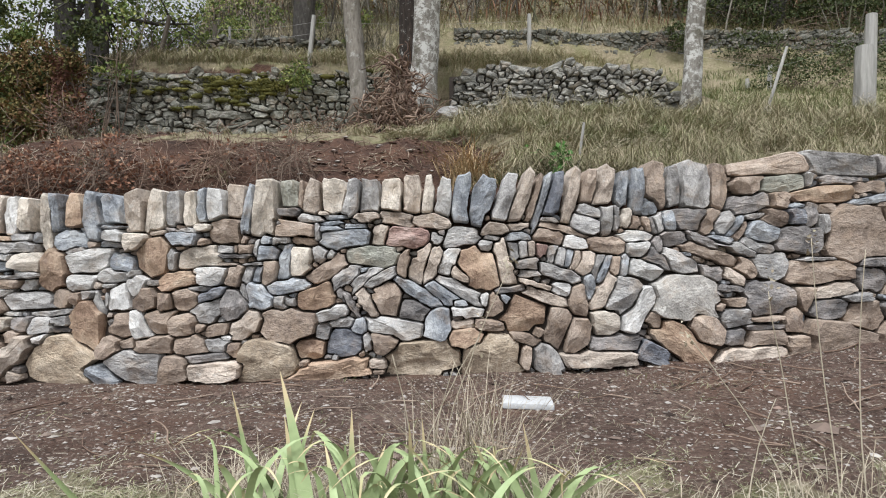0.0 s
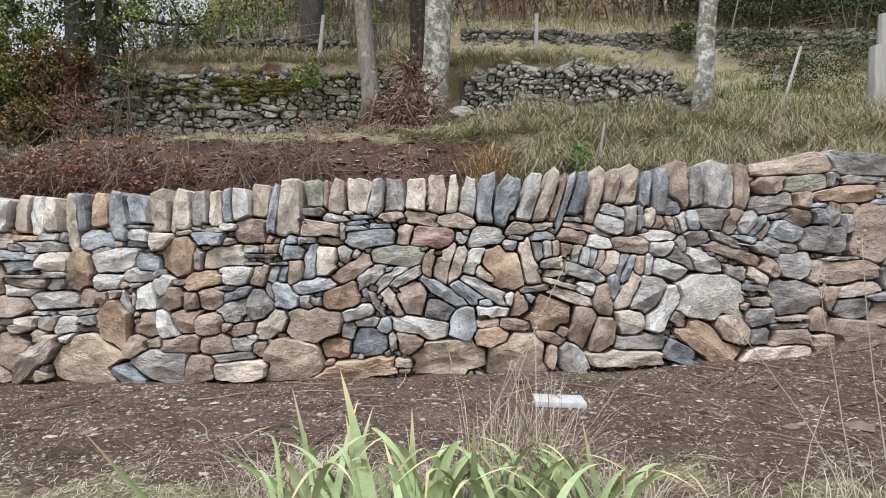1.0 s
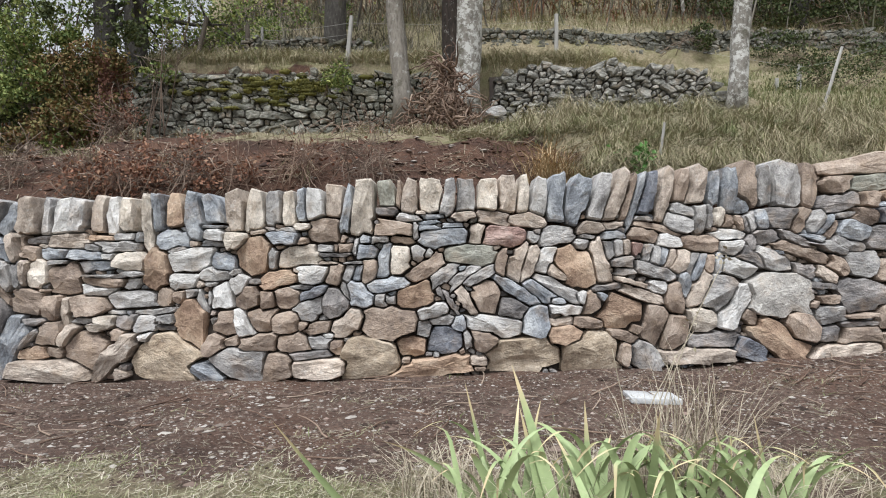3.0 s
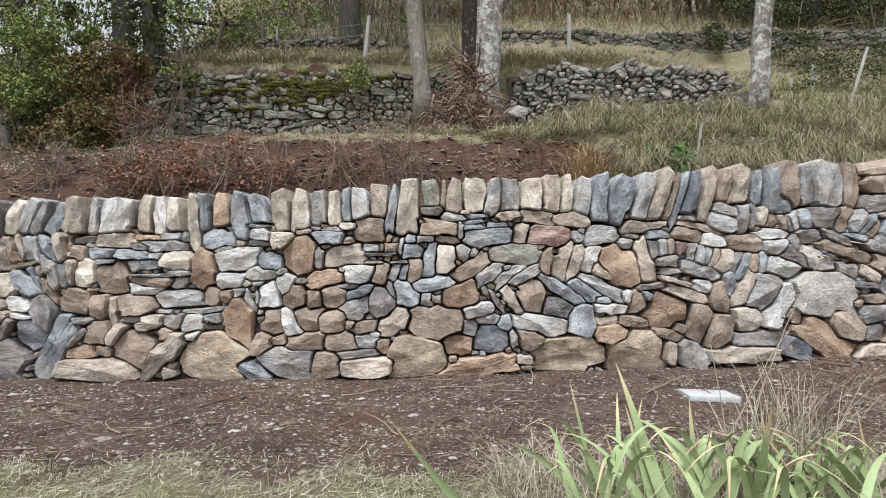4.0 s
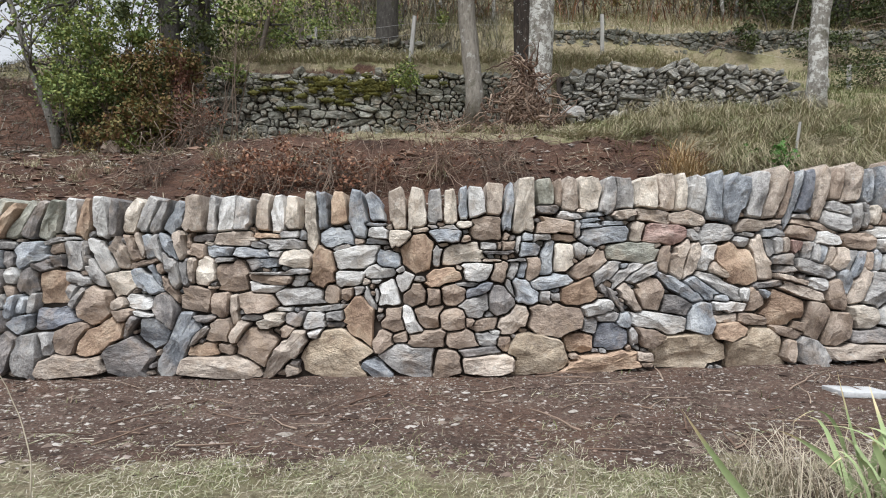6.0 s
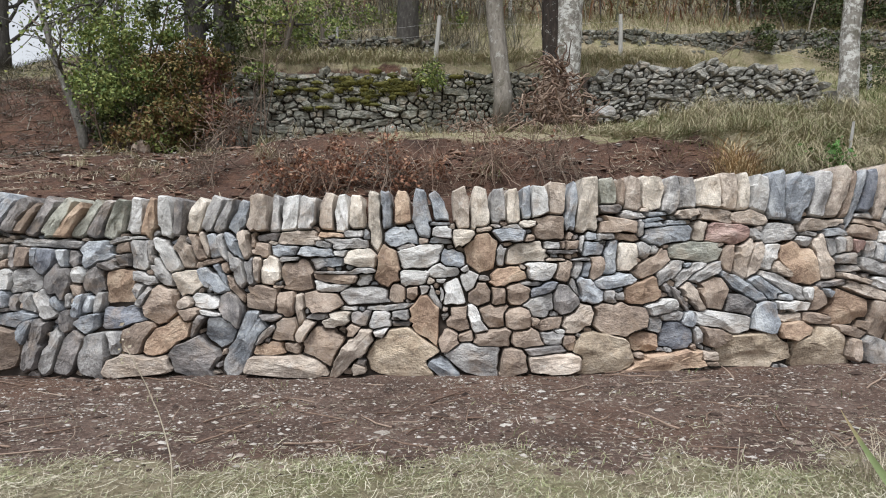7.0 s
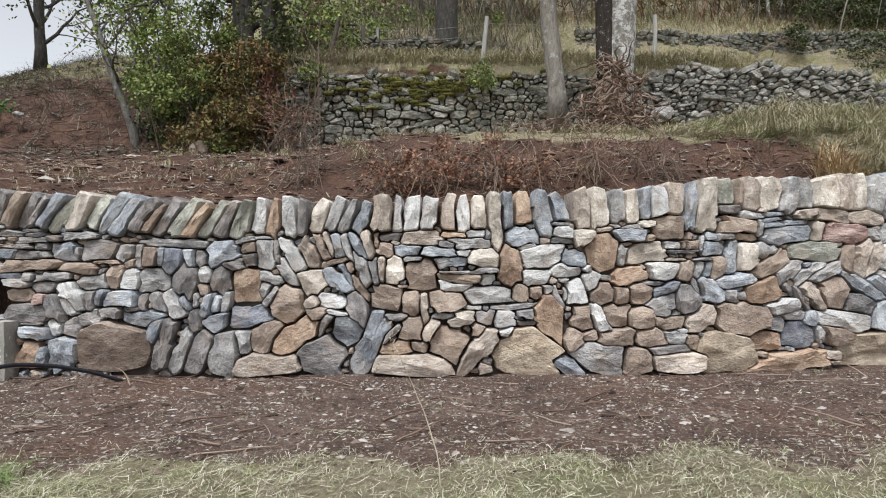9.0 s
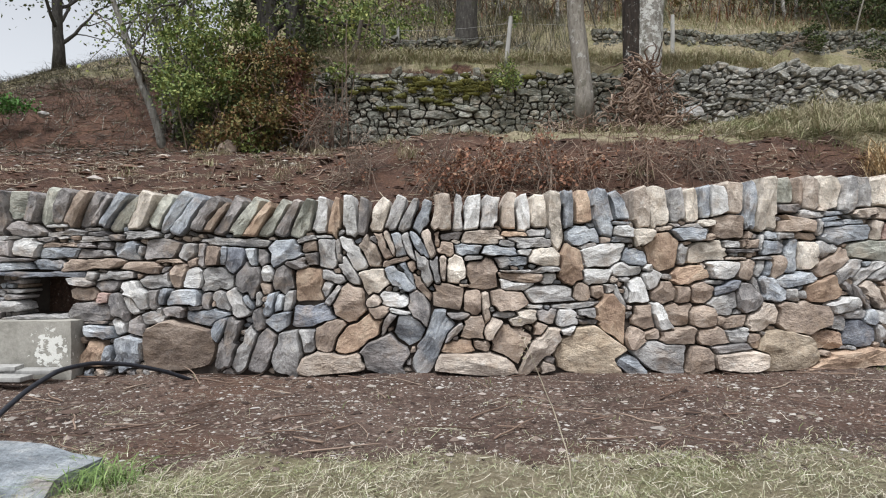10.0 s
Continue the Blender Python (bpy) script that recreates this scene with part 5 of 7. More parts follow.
def clumps(n, lobes, seed, spread=0.35):
    """Points gathered in uneven clumps inside ellipsoid lobes (centre, radii)."""
    r = np.random.default_rng(seed)
    out = []
    for c, rad, share in lobes:
        k = int(n * share)
        m = max(4, k // 45)
        d = r.normal(0, 1, (m, 3))
        d /= np.linalg.norm(d, axis=1)[:, None]
        cen = np.array(c) + d * np.array(rad) * r.uniform(0.35, 1.0, (m, 1)) ** 0.6
        out.append(cen[r.integers(0, m, k)] + r.normal(0, 1, (k, 3)) * np.array(rad) * spread * r.uniform(0.3, 0.75, (k, 1)))
    return np.concatenate(out)


def wander(p, d, length, steps, bend, r):
    pts = [np.array(p, float)]
    d = np.array(d, float)
    for _ in range(steps):
        d = d + r.normal(0, bend, 3)
        d /= np.linalg.norm(d)
        pts.append(pts[-1] + d * length / steps)
    return np.array(pts)


def tree(name, label, base, top, r0, r1, mat, seed, crown=None, limbs=6, limb_from=0.45, leaf=LEAF_GREEN, leafsize=0.09, count=2500, stems=None, limb_len=1.6, crown_lobes=None):
    """A tapered, flared trunk with limbs, and a crown of many small leaves."""
    r = np.random.default_rng(seed)
    root = thing(name, label, "tree")
    base, top = np.array(base, float), np.array(top, float)
    n = 14
    t = np.linspace(0, 1, n)
    pts = base + (top - base) * t[:, None] + np.cumsum(r.normal(0, 0.012, (n, 3)), 0) * np.array([1, 1, 0])
    pts[0, 2] -= 0.25
    rad = r0 + (r1 - r0) * t + r0 * 0.35 * np.exp(-t * 26)
    V, F = tube(pts, rad, 14)
    V = V + np.stack([wave(V[:, 2], V[:, 0] * 5, 0.8, seed, 2), wave(V[:, 2], V[:, 1] * 5, 0.7, seed + 1, 2), 0 * V[:, 0]], 1) * r0 * 0.06
    part("trunk", (V, F), mat, root)
    tips = []
    for i in range(limbs):
        f = limb_from + (1 - limb_from) * (i + r.uniform(0, 0.7)) / limbs
        p = base + (top - base) * f
        a = r.uniform(0, 2 * np.pi)
        q = wander(p, (np.cos(a), np.sin(a), r.uniform(0.2, 0.9)), limb_len * r.uniform(0.6, 1.2), 7, 0.2, r)
        rr = (r0 + (r1 - r0) * f) * 0.42
        limb = part("limb", tube(q, np.linspace(rr, rr * 0.2, len(q)), 6), mat, root)
        for _ in range(4):
            k = r.integers(2, len(q) - 1)
            s = wander(q[k], q[k] - q[k - 1] + r.normal(0, 0.15, 3), limb_len * 0.5, 5, 0.25, r)
            part("branch", tube(s, np.linspace(rr * 0.35, 0.004, len(s)), 5), mat, limb)
            tips += [s[-1], s[-2], s[2]]
        tips += [q[-1], q[-2], q[4]]
    tips = np.array(tips)
    if count:
        c = tips[r.integers(0, len(tips), count)] + r.normal(0, 0.22, (count, 3)) if crown_lobes is None else clumps(count, crown_lobes, seed)
        part("crown", leaves(c, leafsize, seed), leaf, root)
    return root


tree("tree", "grey lichened tree trunk standing behind the terrace bank", (-1.27, 9.75, 2.95), (-1.52, 9.75, 6.6), 0.14, 0.12, BARK_SOFT, 51, leaf=LEAF_AUTUMN, count=1500, limb_from=0.8)
forked = tree("tree", "forked tree with a pale lichened stem and a dark peeled one", (-0.36, 9.8, 3.0), (-0.16, 9.75, 6.9), 0.26, 0.15, BARK, 53, leaf=LEAF_AUTUMN, count=1500, limb_from=0.8)
dark_stem = tube([(-0.47, 9.78, 3.3), (-0.5, 9.76, 3.7), (-0.53, 9.76, 4.2), (-0.53, 9.78, 5.0), (-0.5, 9.8, 6.0), (-0.48, 9.85, 6.9)], [0.17, 0.165, 0.15, 0.145, 0.14, 0.13], 14)
part("stem", dark_stem, BARK_BROWN, forked, "dark peeled stem of the fork")
tree("tree", "straight grey tree mottled with pale lichen", (3.36, 8.65, 2.8), (3.62, 8.6, 6.6), 0.125, 0.11, BARK, 54, leaf=LEAF_AUTUMN, count=1500, limb_from=0.85)
tree("tree", "dark trunk rising behind the bushes", (-6.55, 11.1, 2.7), (-6.7, 11.1, 7.6), 0.19, 0.15, BARK_DARK, 55, count=4200, limb_from=0.35, limbs=10, limb_len=2.0)
tree("tree", "dark grey trunk beside its twin behind the bushes", (-6.1, 11.2, 2.7), (-6.15, 11.2, 7.6), 0.2, 0.16, BARK_DARK, 56, count=3000, limb_from=0.4, limbs=8, limb_len=2.0)
tree("tree", "lone dark tree on the crest against the sky", (-12.4, 14.75, 5.2), (-12.6, 14.75, 9.6), 0.12, 0.09, BARK_DARK, 57, leaf=LEAF_DARK_SHADE, count=3200, limb_from=0.05, limbs=14, limb_len=2.4)
tree("tree", "slender leaning grey tree at the foot of the earth bank", (-8.05, 10.4, 2.45), (-9.3, 10.5, 6.0), 0.07, 0.035, BARK_GREY, 58, count=900, limb_from=0.3, limbs=12, limb_len=1.4, leafsize=0.07)
tree("tree", "thick dark trunk at the edge of the wood", (-2.95, 13.5, 5.0), (-2.9, 13.6, 9.5), 0.24, 0.2, BARK_DARK, 59, leaf=LEAF_AUTUMN, count=1200, limb_from=0.6)
tree("tree", "dark tree in the wood above the upper wall", (7.2, 16.8, 6.5), (7.2, 16.8, 11), 0.22, 0.18, BARK_DARK, 60, leaf=LEAF_DARK_SHADE, count=5000, limb_from=0.1, limbs=12, crown_lobes=[((7.4, 16.9, 8.6), (1.6, 0.9, 1.2), 0.6), ((6.2, 17.2, 8.2), (1.0, 0.8, 0.9), 0.4)])
tree("tree", "dark tree in the wood above the upper wall", (8.6, 16.6, 6.5), (8.7, 16.6, 11), 0.26, 0.2, BARK_DARK, 61, leaf=LEAF_DARK_SHADE, count=6000, limb_from=0.1, limbs=12, crown_lobes=[((9.4, 16.8, 8.2), (1.6, 0.9, 1.3), 0.6), ((11.6, 17.0, 8.2), (1.5, 0.9, 1.4), 0.4)])
# Added trees with crowns above the view, to block sky light from the slope.
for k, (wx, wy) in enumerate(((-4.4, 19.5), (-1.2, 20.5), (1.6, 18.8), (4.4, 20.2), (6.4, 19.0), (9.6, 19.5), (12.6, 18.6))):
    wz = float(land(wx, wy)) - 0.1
    tree("tree", "added wood tree, crown out of view to shade the slope", (wx, wy, wz), (wx + 0.2, wy, wz + 5), 0.16, 0.1, BARK_DARK, 400 + k, leaf=LEAF_DARK_SHADE, count=1300, leafsize=0.3, limb_from=0.5, limbs=6,
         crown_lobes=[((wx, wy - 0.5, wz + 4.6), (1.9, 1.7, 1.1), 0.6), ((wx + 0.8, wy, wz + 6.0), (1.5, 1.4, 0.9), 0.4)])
# ---- bushes, leaning and dead shrubs ----
def shrub(name, label, base, lobes, n, size, leaf, stem_mat, seed, stems=8, stem_r=0.018, spread=0.35, twig=0.5):
    r = np.random.default_rng(seed)
    root = thing(name, label, "shrub")
    base = np.array(base, float)
    for k in range(stems):
        c, rad, _ = lobes[k % len(lobes)]
        end = np.array(c) + r.normal(0, 0.5, 3) * np.array(rad)
        p = base + np.append(r.normal(0, 0.18, 2), -0.08)
        t = np.linspace(0, 1, 8)[:, None]
        q = p + (end - p) * t + np.array([0, 0, 0.4 * twig]) * np.sin(t * np.pi) + np.cumsum(r.normal(0, 0.03 * twig + 0.006, (8, 3)), 0)
        pieces = [tube(q, np.linspace(stem_r, stem_r * 0.25, 8), 5)]
        for _ in range(5):
            j = r.integers(2, 7)
            s = wander(q[j], q[j] - q[j - 1] + r.normal(0, 0.1, 3), twig, 4, 0.3, r)
            pieces.append(tube(s, np.linspace(stem_r * 0.4, 0.003, len(s)), 4))
        part("stem", join(*pieces), stem_mat, root)
    part("crown", leaves(clumps(n, lobes, seed, spread), size, seed), leaf, root)
    return root


def many_lobes(x0, x1, y, z0, z1, n, size, seed):
    r = np.random.default_rng(seed)
    out = []
    for _ in range(n):
        s = size * r.uniform(0.6, 1.3)
        out.append(((r.uniform(x0, x1), y + r.normal(0, 0.25), r.uniform(z0, z1)), (s, s * 0.8, s * 0.7), 1 / n))
    return out


shrub("bush", "large autumn bush with brown and russet leaves", (-6.4, 9.8, 2.25), many_lobes(-6.95, -5.75, 9.75, 2.4, 3.85, 24, 0.34, 5), 14500, 0.055, LEAF_AUTUMN, TWIG, 71, 14, 0.014, 0.4, 0.35)
shrub("bush", "large green bush at the foot of the bank", (-7.1, 9.9, 2.25), many_lobes(-7.75, -6.4, 9.9, 2.4, 4.5, 26, 0.36, 6), 13000, 0.058, LEAF_GREEN, TWIG, 72, 16, 0.014, 0.4, 0.35)
# added dark leaves in place of the shade inside the bushes
shrub("bush", "added dark leaves for the shade inside the bushes", (-6.7, 10.2, 2.4), many_lobes(-7.8, -5.4, 10.1, 2.6, 4.6, 14, 0.4, 7), 3800, 0.065, LEAF_DARK_SHADE, TWIG, 85, 12, 0.014, 0.4, 0.35)
shrub("sapling", "group of thin grey stems beside the leaning tree", (-8.0, 10.6, 2.5), many_lobes(-8.6, -7.2, 10.8, 4.6, 6.0, 10, 0.4, 8), 1500, 0.06, LEAF_GREEN, BARK_GREY, 86, 12, 0.03, 0.4, 0.5)
shrub("bush", "small red-leaved shrub beside the old wall", (-5.7, 9.8, 2.4), [((-5.75, 9.7, 3.45), (0.22, 0.3, 0.4), 0.7), ((-5.5, 9.3, 2.9), (0.3, 0.3, 0.35), 0.3)], 1700, 0.05, LEAF_RED, TWIG, 73, 6)
shrub("sapling", "thin sapling with a few light green leaves", (-5.2, 9.9, 2.5), [((-5.15, 9.8, 3.6), (0.4, 0.3, 0.12), 0.5), ((-5.0, 9.9, 4.4), (0.5, 0.3, 0.3), 0.5)], 420, 0.07, LEAF_GREEN, TWIG, 74, 6, 0.012)
shrub("bush", "yellow-green bush at the top of the old wall", (-2.45, 10.6, 3.55), [((-2.4, 10.5, 3.75), (0.28, 0.2, 0.24), 1.0)], 900, 0.05, LEAF_GREEN, TWIG, 75, 4, 0.008)
shrub("bush", "tall pale green thicket above the old wall", (-6.0, 12.9, 4.4), [((-6.0, 12.9, 5.4), (1.0, 0.6, 0.9), 0.6), ((-4.9, 13.6, 5.6), (0.7, 0.5, 0.6), 0.4)], 5200, 0.065, LEAF_GREEN, TWIG, 76, 14)
shrub("bush", "leafy tree growth hanging against the sky", (-8.0, 11.6, 2.8), [((-7.9, 11.4, 4.9), (1.1, 0.6, 1.0), 0.5), ((-9.0, 12.2, 5.4), (0.9, 0.6, 0.9), 0.25), ((-6.8, 11.5, 5.6), (1.2, 0.6, 0.8), 0.25)], 3000, 0.07, LEAF_GREEN, TWIG, 77, 14, 0.03)
# the wood's shade is put into the leaf colour of brambles and weeds
shrub("bramble", "green bramble patch, wood shade put into its leaf colour", (7.4, 13.2, 4.0), [((7.2, 13.0, 4.4), (0.9, 0.7, 0.45), 0.5), ((9.0, 13.4, 4.6), (1.2, 0.7, 0.5), 0.5)], 2600, 0.06, LEAF_DARK_SHADE, TWIG, 78, 10, 0.01)
shrub("bramble", "bramble growth over the upper wall, darkened for wood shade", (8.0, 15.2, 5.2), [((7.4, 15.2, 5.8), (0.8, 0.3, 0.35), 0.5), ((10.0, 15.2, 5.8), (1.4, 0.3, 0.4), 0.5)], 1900, 0.065, LEAF_DARK_SHADE, TWIG, 79, 8, 0.01)
shrub("bramble", "bramble hanging over the upper wall", (4.6, 15.25, 5.6), [((5.6, 15.3, 6.0), (0.3, 0.2, 0.3), 1.0)], 700, 0.07, LEAF_DARK_SHADE, TWIG, 80, 4, 0.01)
shrub("evergreen", "dark evergreen growth at the edge of the wood", (8.0, 16.4, 6.3), [((7.6, 16.3, 7.0), (1.3, 0.4, 0.6), 0.35), ((10.2, 16.3, 6.9), (1.5, 0.4, 0.6), 0.35), ((12.4, 16.3, 6.9), (1.2, 0.4, 0.7), 0.3)], 6500, 0.09, LEAF_DARK_SHADE, TWIG, 83, 14, 0.015)
shrub("bramble", "green weeds below the upper wall, darkened for wood shade", (8.6, 14.9, 5.0), [((7.6, 14.9, 5.4), (1.0, 0.3, 0.25), 0.5), ((10.0, 14.9, 5.4), (1.3, 0.3, 0.3), 0.5)], 2200, 0.06, LEAF_DARK_SHADE, TWIG, 84, 10, 0.008)
shrub("bush", "sparse yellowing brushwood at the edge of the wood", (-1.0, 17.0, 6.8), many_lobes(-5.5, 5.5, 17.2, 7.0, 9.0, 26, 0.5, 9), 2600, 0.08, LEAF_AUTUMN, TWIG, 87, 18, 0.012, 0.4, 0.5)
shrub("bush", "thin grey-green brushwood behind the far wall", (-3.5, 14.6, 5.4), many_lobes(-6.0, -1.5, 14.8, 5.6, 7.2, 18, 0.4, 10), 1800, 0.07, LEAF_GREEN, TWIG, 88, 14, 0.01, 0.4, 0.5)
shrub("weeds", "green weeds on the earth bank", (-10.9, 10.4, 3.0), [((-10.9, 10.3, 3.2), (0.6, 0.5, 0.15), 1.0)], 1200, 0.06, LEAF_NETTLE, TWIG, 81, 5, 0.006)
shrub("shrub", "bare dark shrub in front of the old wall", (-5.3, 8.9, 2.25), [((-5.2, 8.8, 2.6), (0.4, 0.3, 0.3), 1.0)], 260, 0.035, LEAF_DEAD, TWIG, 82, 16, 0.009)

for k, (bx, by, wd, n) in enumerate(((-3.55, 4.95, 0.24, 700), (-3.2, 5.0, 0.3, 1100), (-2.75, 5.05, 0.32, 850), (-2.4, 5.1, 0.25, 400), (-4.3, 5.2, 0.2, 60), (-1.85, 5.2, 0.3, 130), (-1.3, 5.2, 0.25, 60))):
    z = float(land(bx, by))
    shrub("dead_shrub", "dried russet shrub lying on the bare bank", (bx, by, z), [((bx, by, z + 0.14), (wd, 0.22, 0.17), 0.8), ((bx + 0.1, by + 0.1, z + 0.3), (wd * 0.5, 0.15, 0.15), 0.2)],
          n, 0.034, LEAF_DEAD, ROOT if k % 2 else TWIG, 90 + k, 22, 0.0035, 0.5, 0.26)


def nettle(at, seed, spread, n):
    r = np.random.default_rng(seed)
    root = thing("nettle", "fresh green broad-leaved weed growing at the wall top", "plant", at=(0, 0, 0))
    for k in range(n):
        p = np.array(at) + np.array([r.normal(0, spread), r.normal(0, 0.06), 0])
        q = wander(p, (r.normal(0, 0.3), r.normal(0, 0.2) - 0.15, 1), 0.24 * r.uniform(0.6, 1.2), 5, 0.12, r)
        part("stem", tube(q, np.linspace(0.006, 0.003, 6), 5), LEAF_NETTLE, root)
        c = np.repeat(q[1:], 5, 0) + r.normal(0, 0.035, (25, 3))
        part("foliage", leaves(c, 0.06, seed + k, 0.5), LEAF_NETTLE, root)


nettle((0.93, 4.95, 1.42), 101, 0.06, 5)


# ---- uprooted stump and its roots ----
def root_heap():
    r = np.random.default_rng(111)
    root = thing("uprooted_stump", "uprooted tree stump with a heap of tangled dry roots", "stump")
    c = np.array([-0.62, 8.9, 2.5])
    part("stump", rock((0.3, 0.25, 0.5), 5, 3, 0.4), ROOT, root, m=Matrix.Translation((-0.62, 9.05, 2.95)))
    tangle = []
    for k in range(330):
        a = r.uniform(0, 2 * np.pi)
        h = r.uniform(0, 1) ** 1.5
        wd = (1 - h) * 0.58 + 0.1
        p = c + np.array([np.cos(a) * wd * r.uniform(0.1, 1.0), -abs(np.sin(a)) * 0.4 * (1 - h) + r.normal(0, 0.08), h * 1.0])
        d = np.array([np.cos(a) * 0.8, -0.3 + r.normal(0, 0.3), r.normal(-0.1, 0.6)])
        q = wander(p, d, r.uniform(0.18, 0.55), 8, 0.42, r)
        q[:, 2] = np.maximum(q[:, 2], land(q[:, 0], q[:, 1], False) + 0.01)
        rad = r.uniform(0.006, 0.022)
        v = tube(q, np.linspace(rad, rad * 0.3, len(q)), 5)
        if k < 14:
            part("root", v, ROOT, root)
        else:
            tangle.append(v)
    part("root_tangle", join(*tangle), ROOT, root, kind="stuff")
    left = []
    for k in range(90):
        p = np.array([r.uniform(-2.2, -1.1), 8.9 + r.normal(0, 0.25), 0])
        p[2] = land(p[0], p[1], False) + r.uniform(0.0, 0.2)
        q = wander(p, (r.normal(), r.normal(0, 0.4), r.normal(0, 0.4)), r.uniform(0.2, 0.6), 7, 0.35, r)
        q[:, 2] = np.maximum(q[:, 2], land(q[:, 0], q[:, 1], False) + 0.01)
        left.append(tube(q, np.linspace(0.008, 0.003, 8), 5))
    ob = part("brushwood", join(*left), ROOT)
    tagged(ob, "heap of cut brown brushwood and roots", "brushwood", kind="stuff")


root_heap()


# ---- fence posts, stakes and wire ----
def stake(name, label, base, top, r0, mat, seed, square=False, group="fence posts"):
    root = thing(name, label, "post", group)
    p0, p1 = np.array(base, float), np.array(top, float)
    p0[2] -= 0.15
    t = np.linspace(0, 1, 7)
    V, F = tube(p0 + (p1 - p0) * t[:, None], np.array([1, 1, 0.99, 0.98, 0.97, 0.95, 0.86]) * r0, 6 if square else 9)
    V = V + np.stack([wave(V[:, 2] * 2, V[:, 0] * 9, 0.6, seed, 2), wave(V[:, 2] * 2, V[:, 1] * 9, 0.6, seed + 1, 2), 0 * V[:, 0]], 1) * r0 * 0.1
    part("shaft", (V, F), mat, root, sharp=35)
    return root


stake("fence_post", "pale weathered wooden fence post above the mossy wall", (-2.36, 11.15, 4.15), (-2.27, 11.15, 4.97), 0.042, PLANK, 1)
stake("fence_post", "pale wooden fence post on the upper terrace", (2.02, 14.98, 5.5), (2.02, 14.98, 6.42), 0.05, PLANK, 2)
stake("fence_post", "dark wooden gate post on the terrace", (-4.7, 13.1, 4.75), (-4.7, 13.1, 5.5), 0.05, DARKWOOD, 3)
stake("fence_post", "thin grey fence post beside the gate post", (-4.38, 13.1, 4.75), (-4.4, 13.1, 5.45), 0.03, PLANK, 4)
stake("fence_post", "dark leaning fence stake", (-5.18, 11.5, 4.25), (-4.95, 11.5, 5.08), 0.045, DARKWOOD, 5)
stake("fence_post", "grey fence post standing in the grass slope", (6.83, 13.35, 4.1), (6.85, 13.35, 4.75), 0.05, PLANK, 6)
stake("fence_post", "short grey fence stake in the grass slope", (6.35, 13.3, 4.05), (6.35, 13.3, 4.45), 0.045, PLANK, 7)
stake("fence_post", "thin leaning grey stake propped by a stone", (3.58, 7.1, 2.38), (3.87, 7.12, 3.14), 0.018, PLANK, 8)
stake("fence_post", "thick weathered wooden strainer post", (4.79, 7.2, 2.4), (4.8, 7.2, 3.17), 0.112, PLANK, 9)
stake("fence_post", "tall weathered wooden post behind the strainer post", (5.2, 7.75, 2.5), (5.24, 7.75, 3.74), 0.075, PLANK, 10)

stake("stick", "broken pale stick standing among the weeds", (1.06, 5.05, 1.45), (1.13, 5.03, 1.86), 0.012, PLANK, 12, group="sticks")


def wires():
    for pts in (((-4.7, 13.1, 5.4), (-2.28, 11.15, 4.85)), ((-2.28, 11.15, 4.85), (2.02, 14.95, 6.25)), ((-4.7, 13.1, 5.2), (-2.3, 11.15, 4.65)), ((2.02, 14.95, 6.2), (6.84, 13.35, 4.7)), ((6.84, 13.35, 4.7), (5.24, 7.75, 3.5))):
        a, b = (np.array(p) for p in pts)
        t = np.linspace(0, 1, 9)[:, None]
        q = a + (b - a) * t - np.array([0, 0, 0.06]) * np.sin(t * np.pi)
        ob = part("fence_wire", tube(q, 0.002, 4), WIRE)
        tagged(ob, "thin strand of fence wire", "wire", "fence wires")


wires()


def lone_rock(label, at, size, seed, mat, turn=0, lump=0.2):
    ob = part("rock", rock(size, seed, 3, lump), mat, m=pose(*at, 0, 0, turn), sharp=30)
    return tagged(ob, label, "rock")


lone_rock("grey stone lying against the leaning stake", (3.6, 7.05, 2.4), (0.06, 0.06, 0.05), 3, STONE["g"])
lone_rock("grey-brown boulder at the foot of the bush", (-6.7, 9.3, 2.3), (0.13, 0.09, 0.15), 4, STONE["n"])
lone_rock("small pale stone on the bare bank", (-7.3, 8.5, 2.07), (0.1, 0.06, 0.04), 6, STONE["t"])
lone_rock("pale stone half sunk in the bare bank", (-4.9, 7.2, 1.9), (0.05, 0.04, 0.035), 7, STONE["t"], 30)
lone_rock("small grey stone on the bare bank", (-10.2, 10.6, 3.1), (0.1, 0.08, 0.06), 8, STONE["g"])
lone_rock("grey stone on the turf beside the stump", (0.05, 8.9, 2.78), (0.2, 0.12, 0.1), 9, STONE["g"])


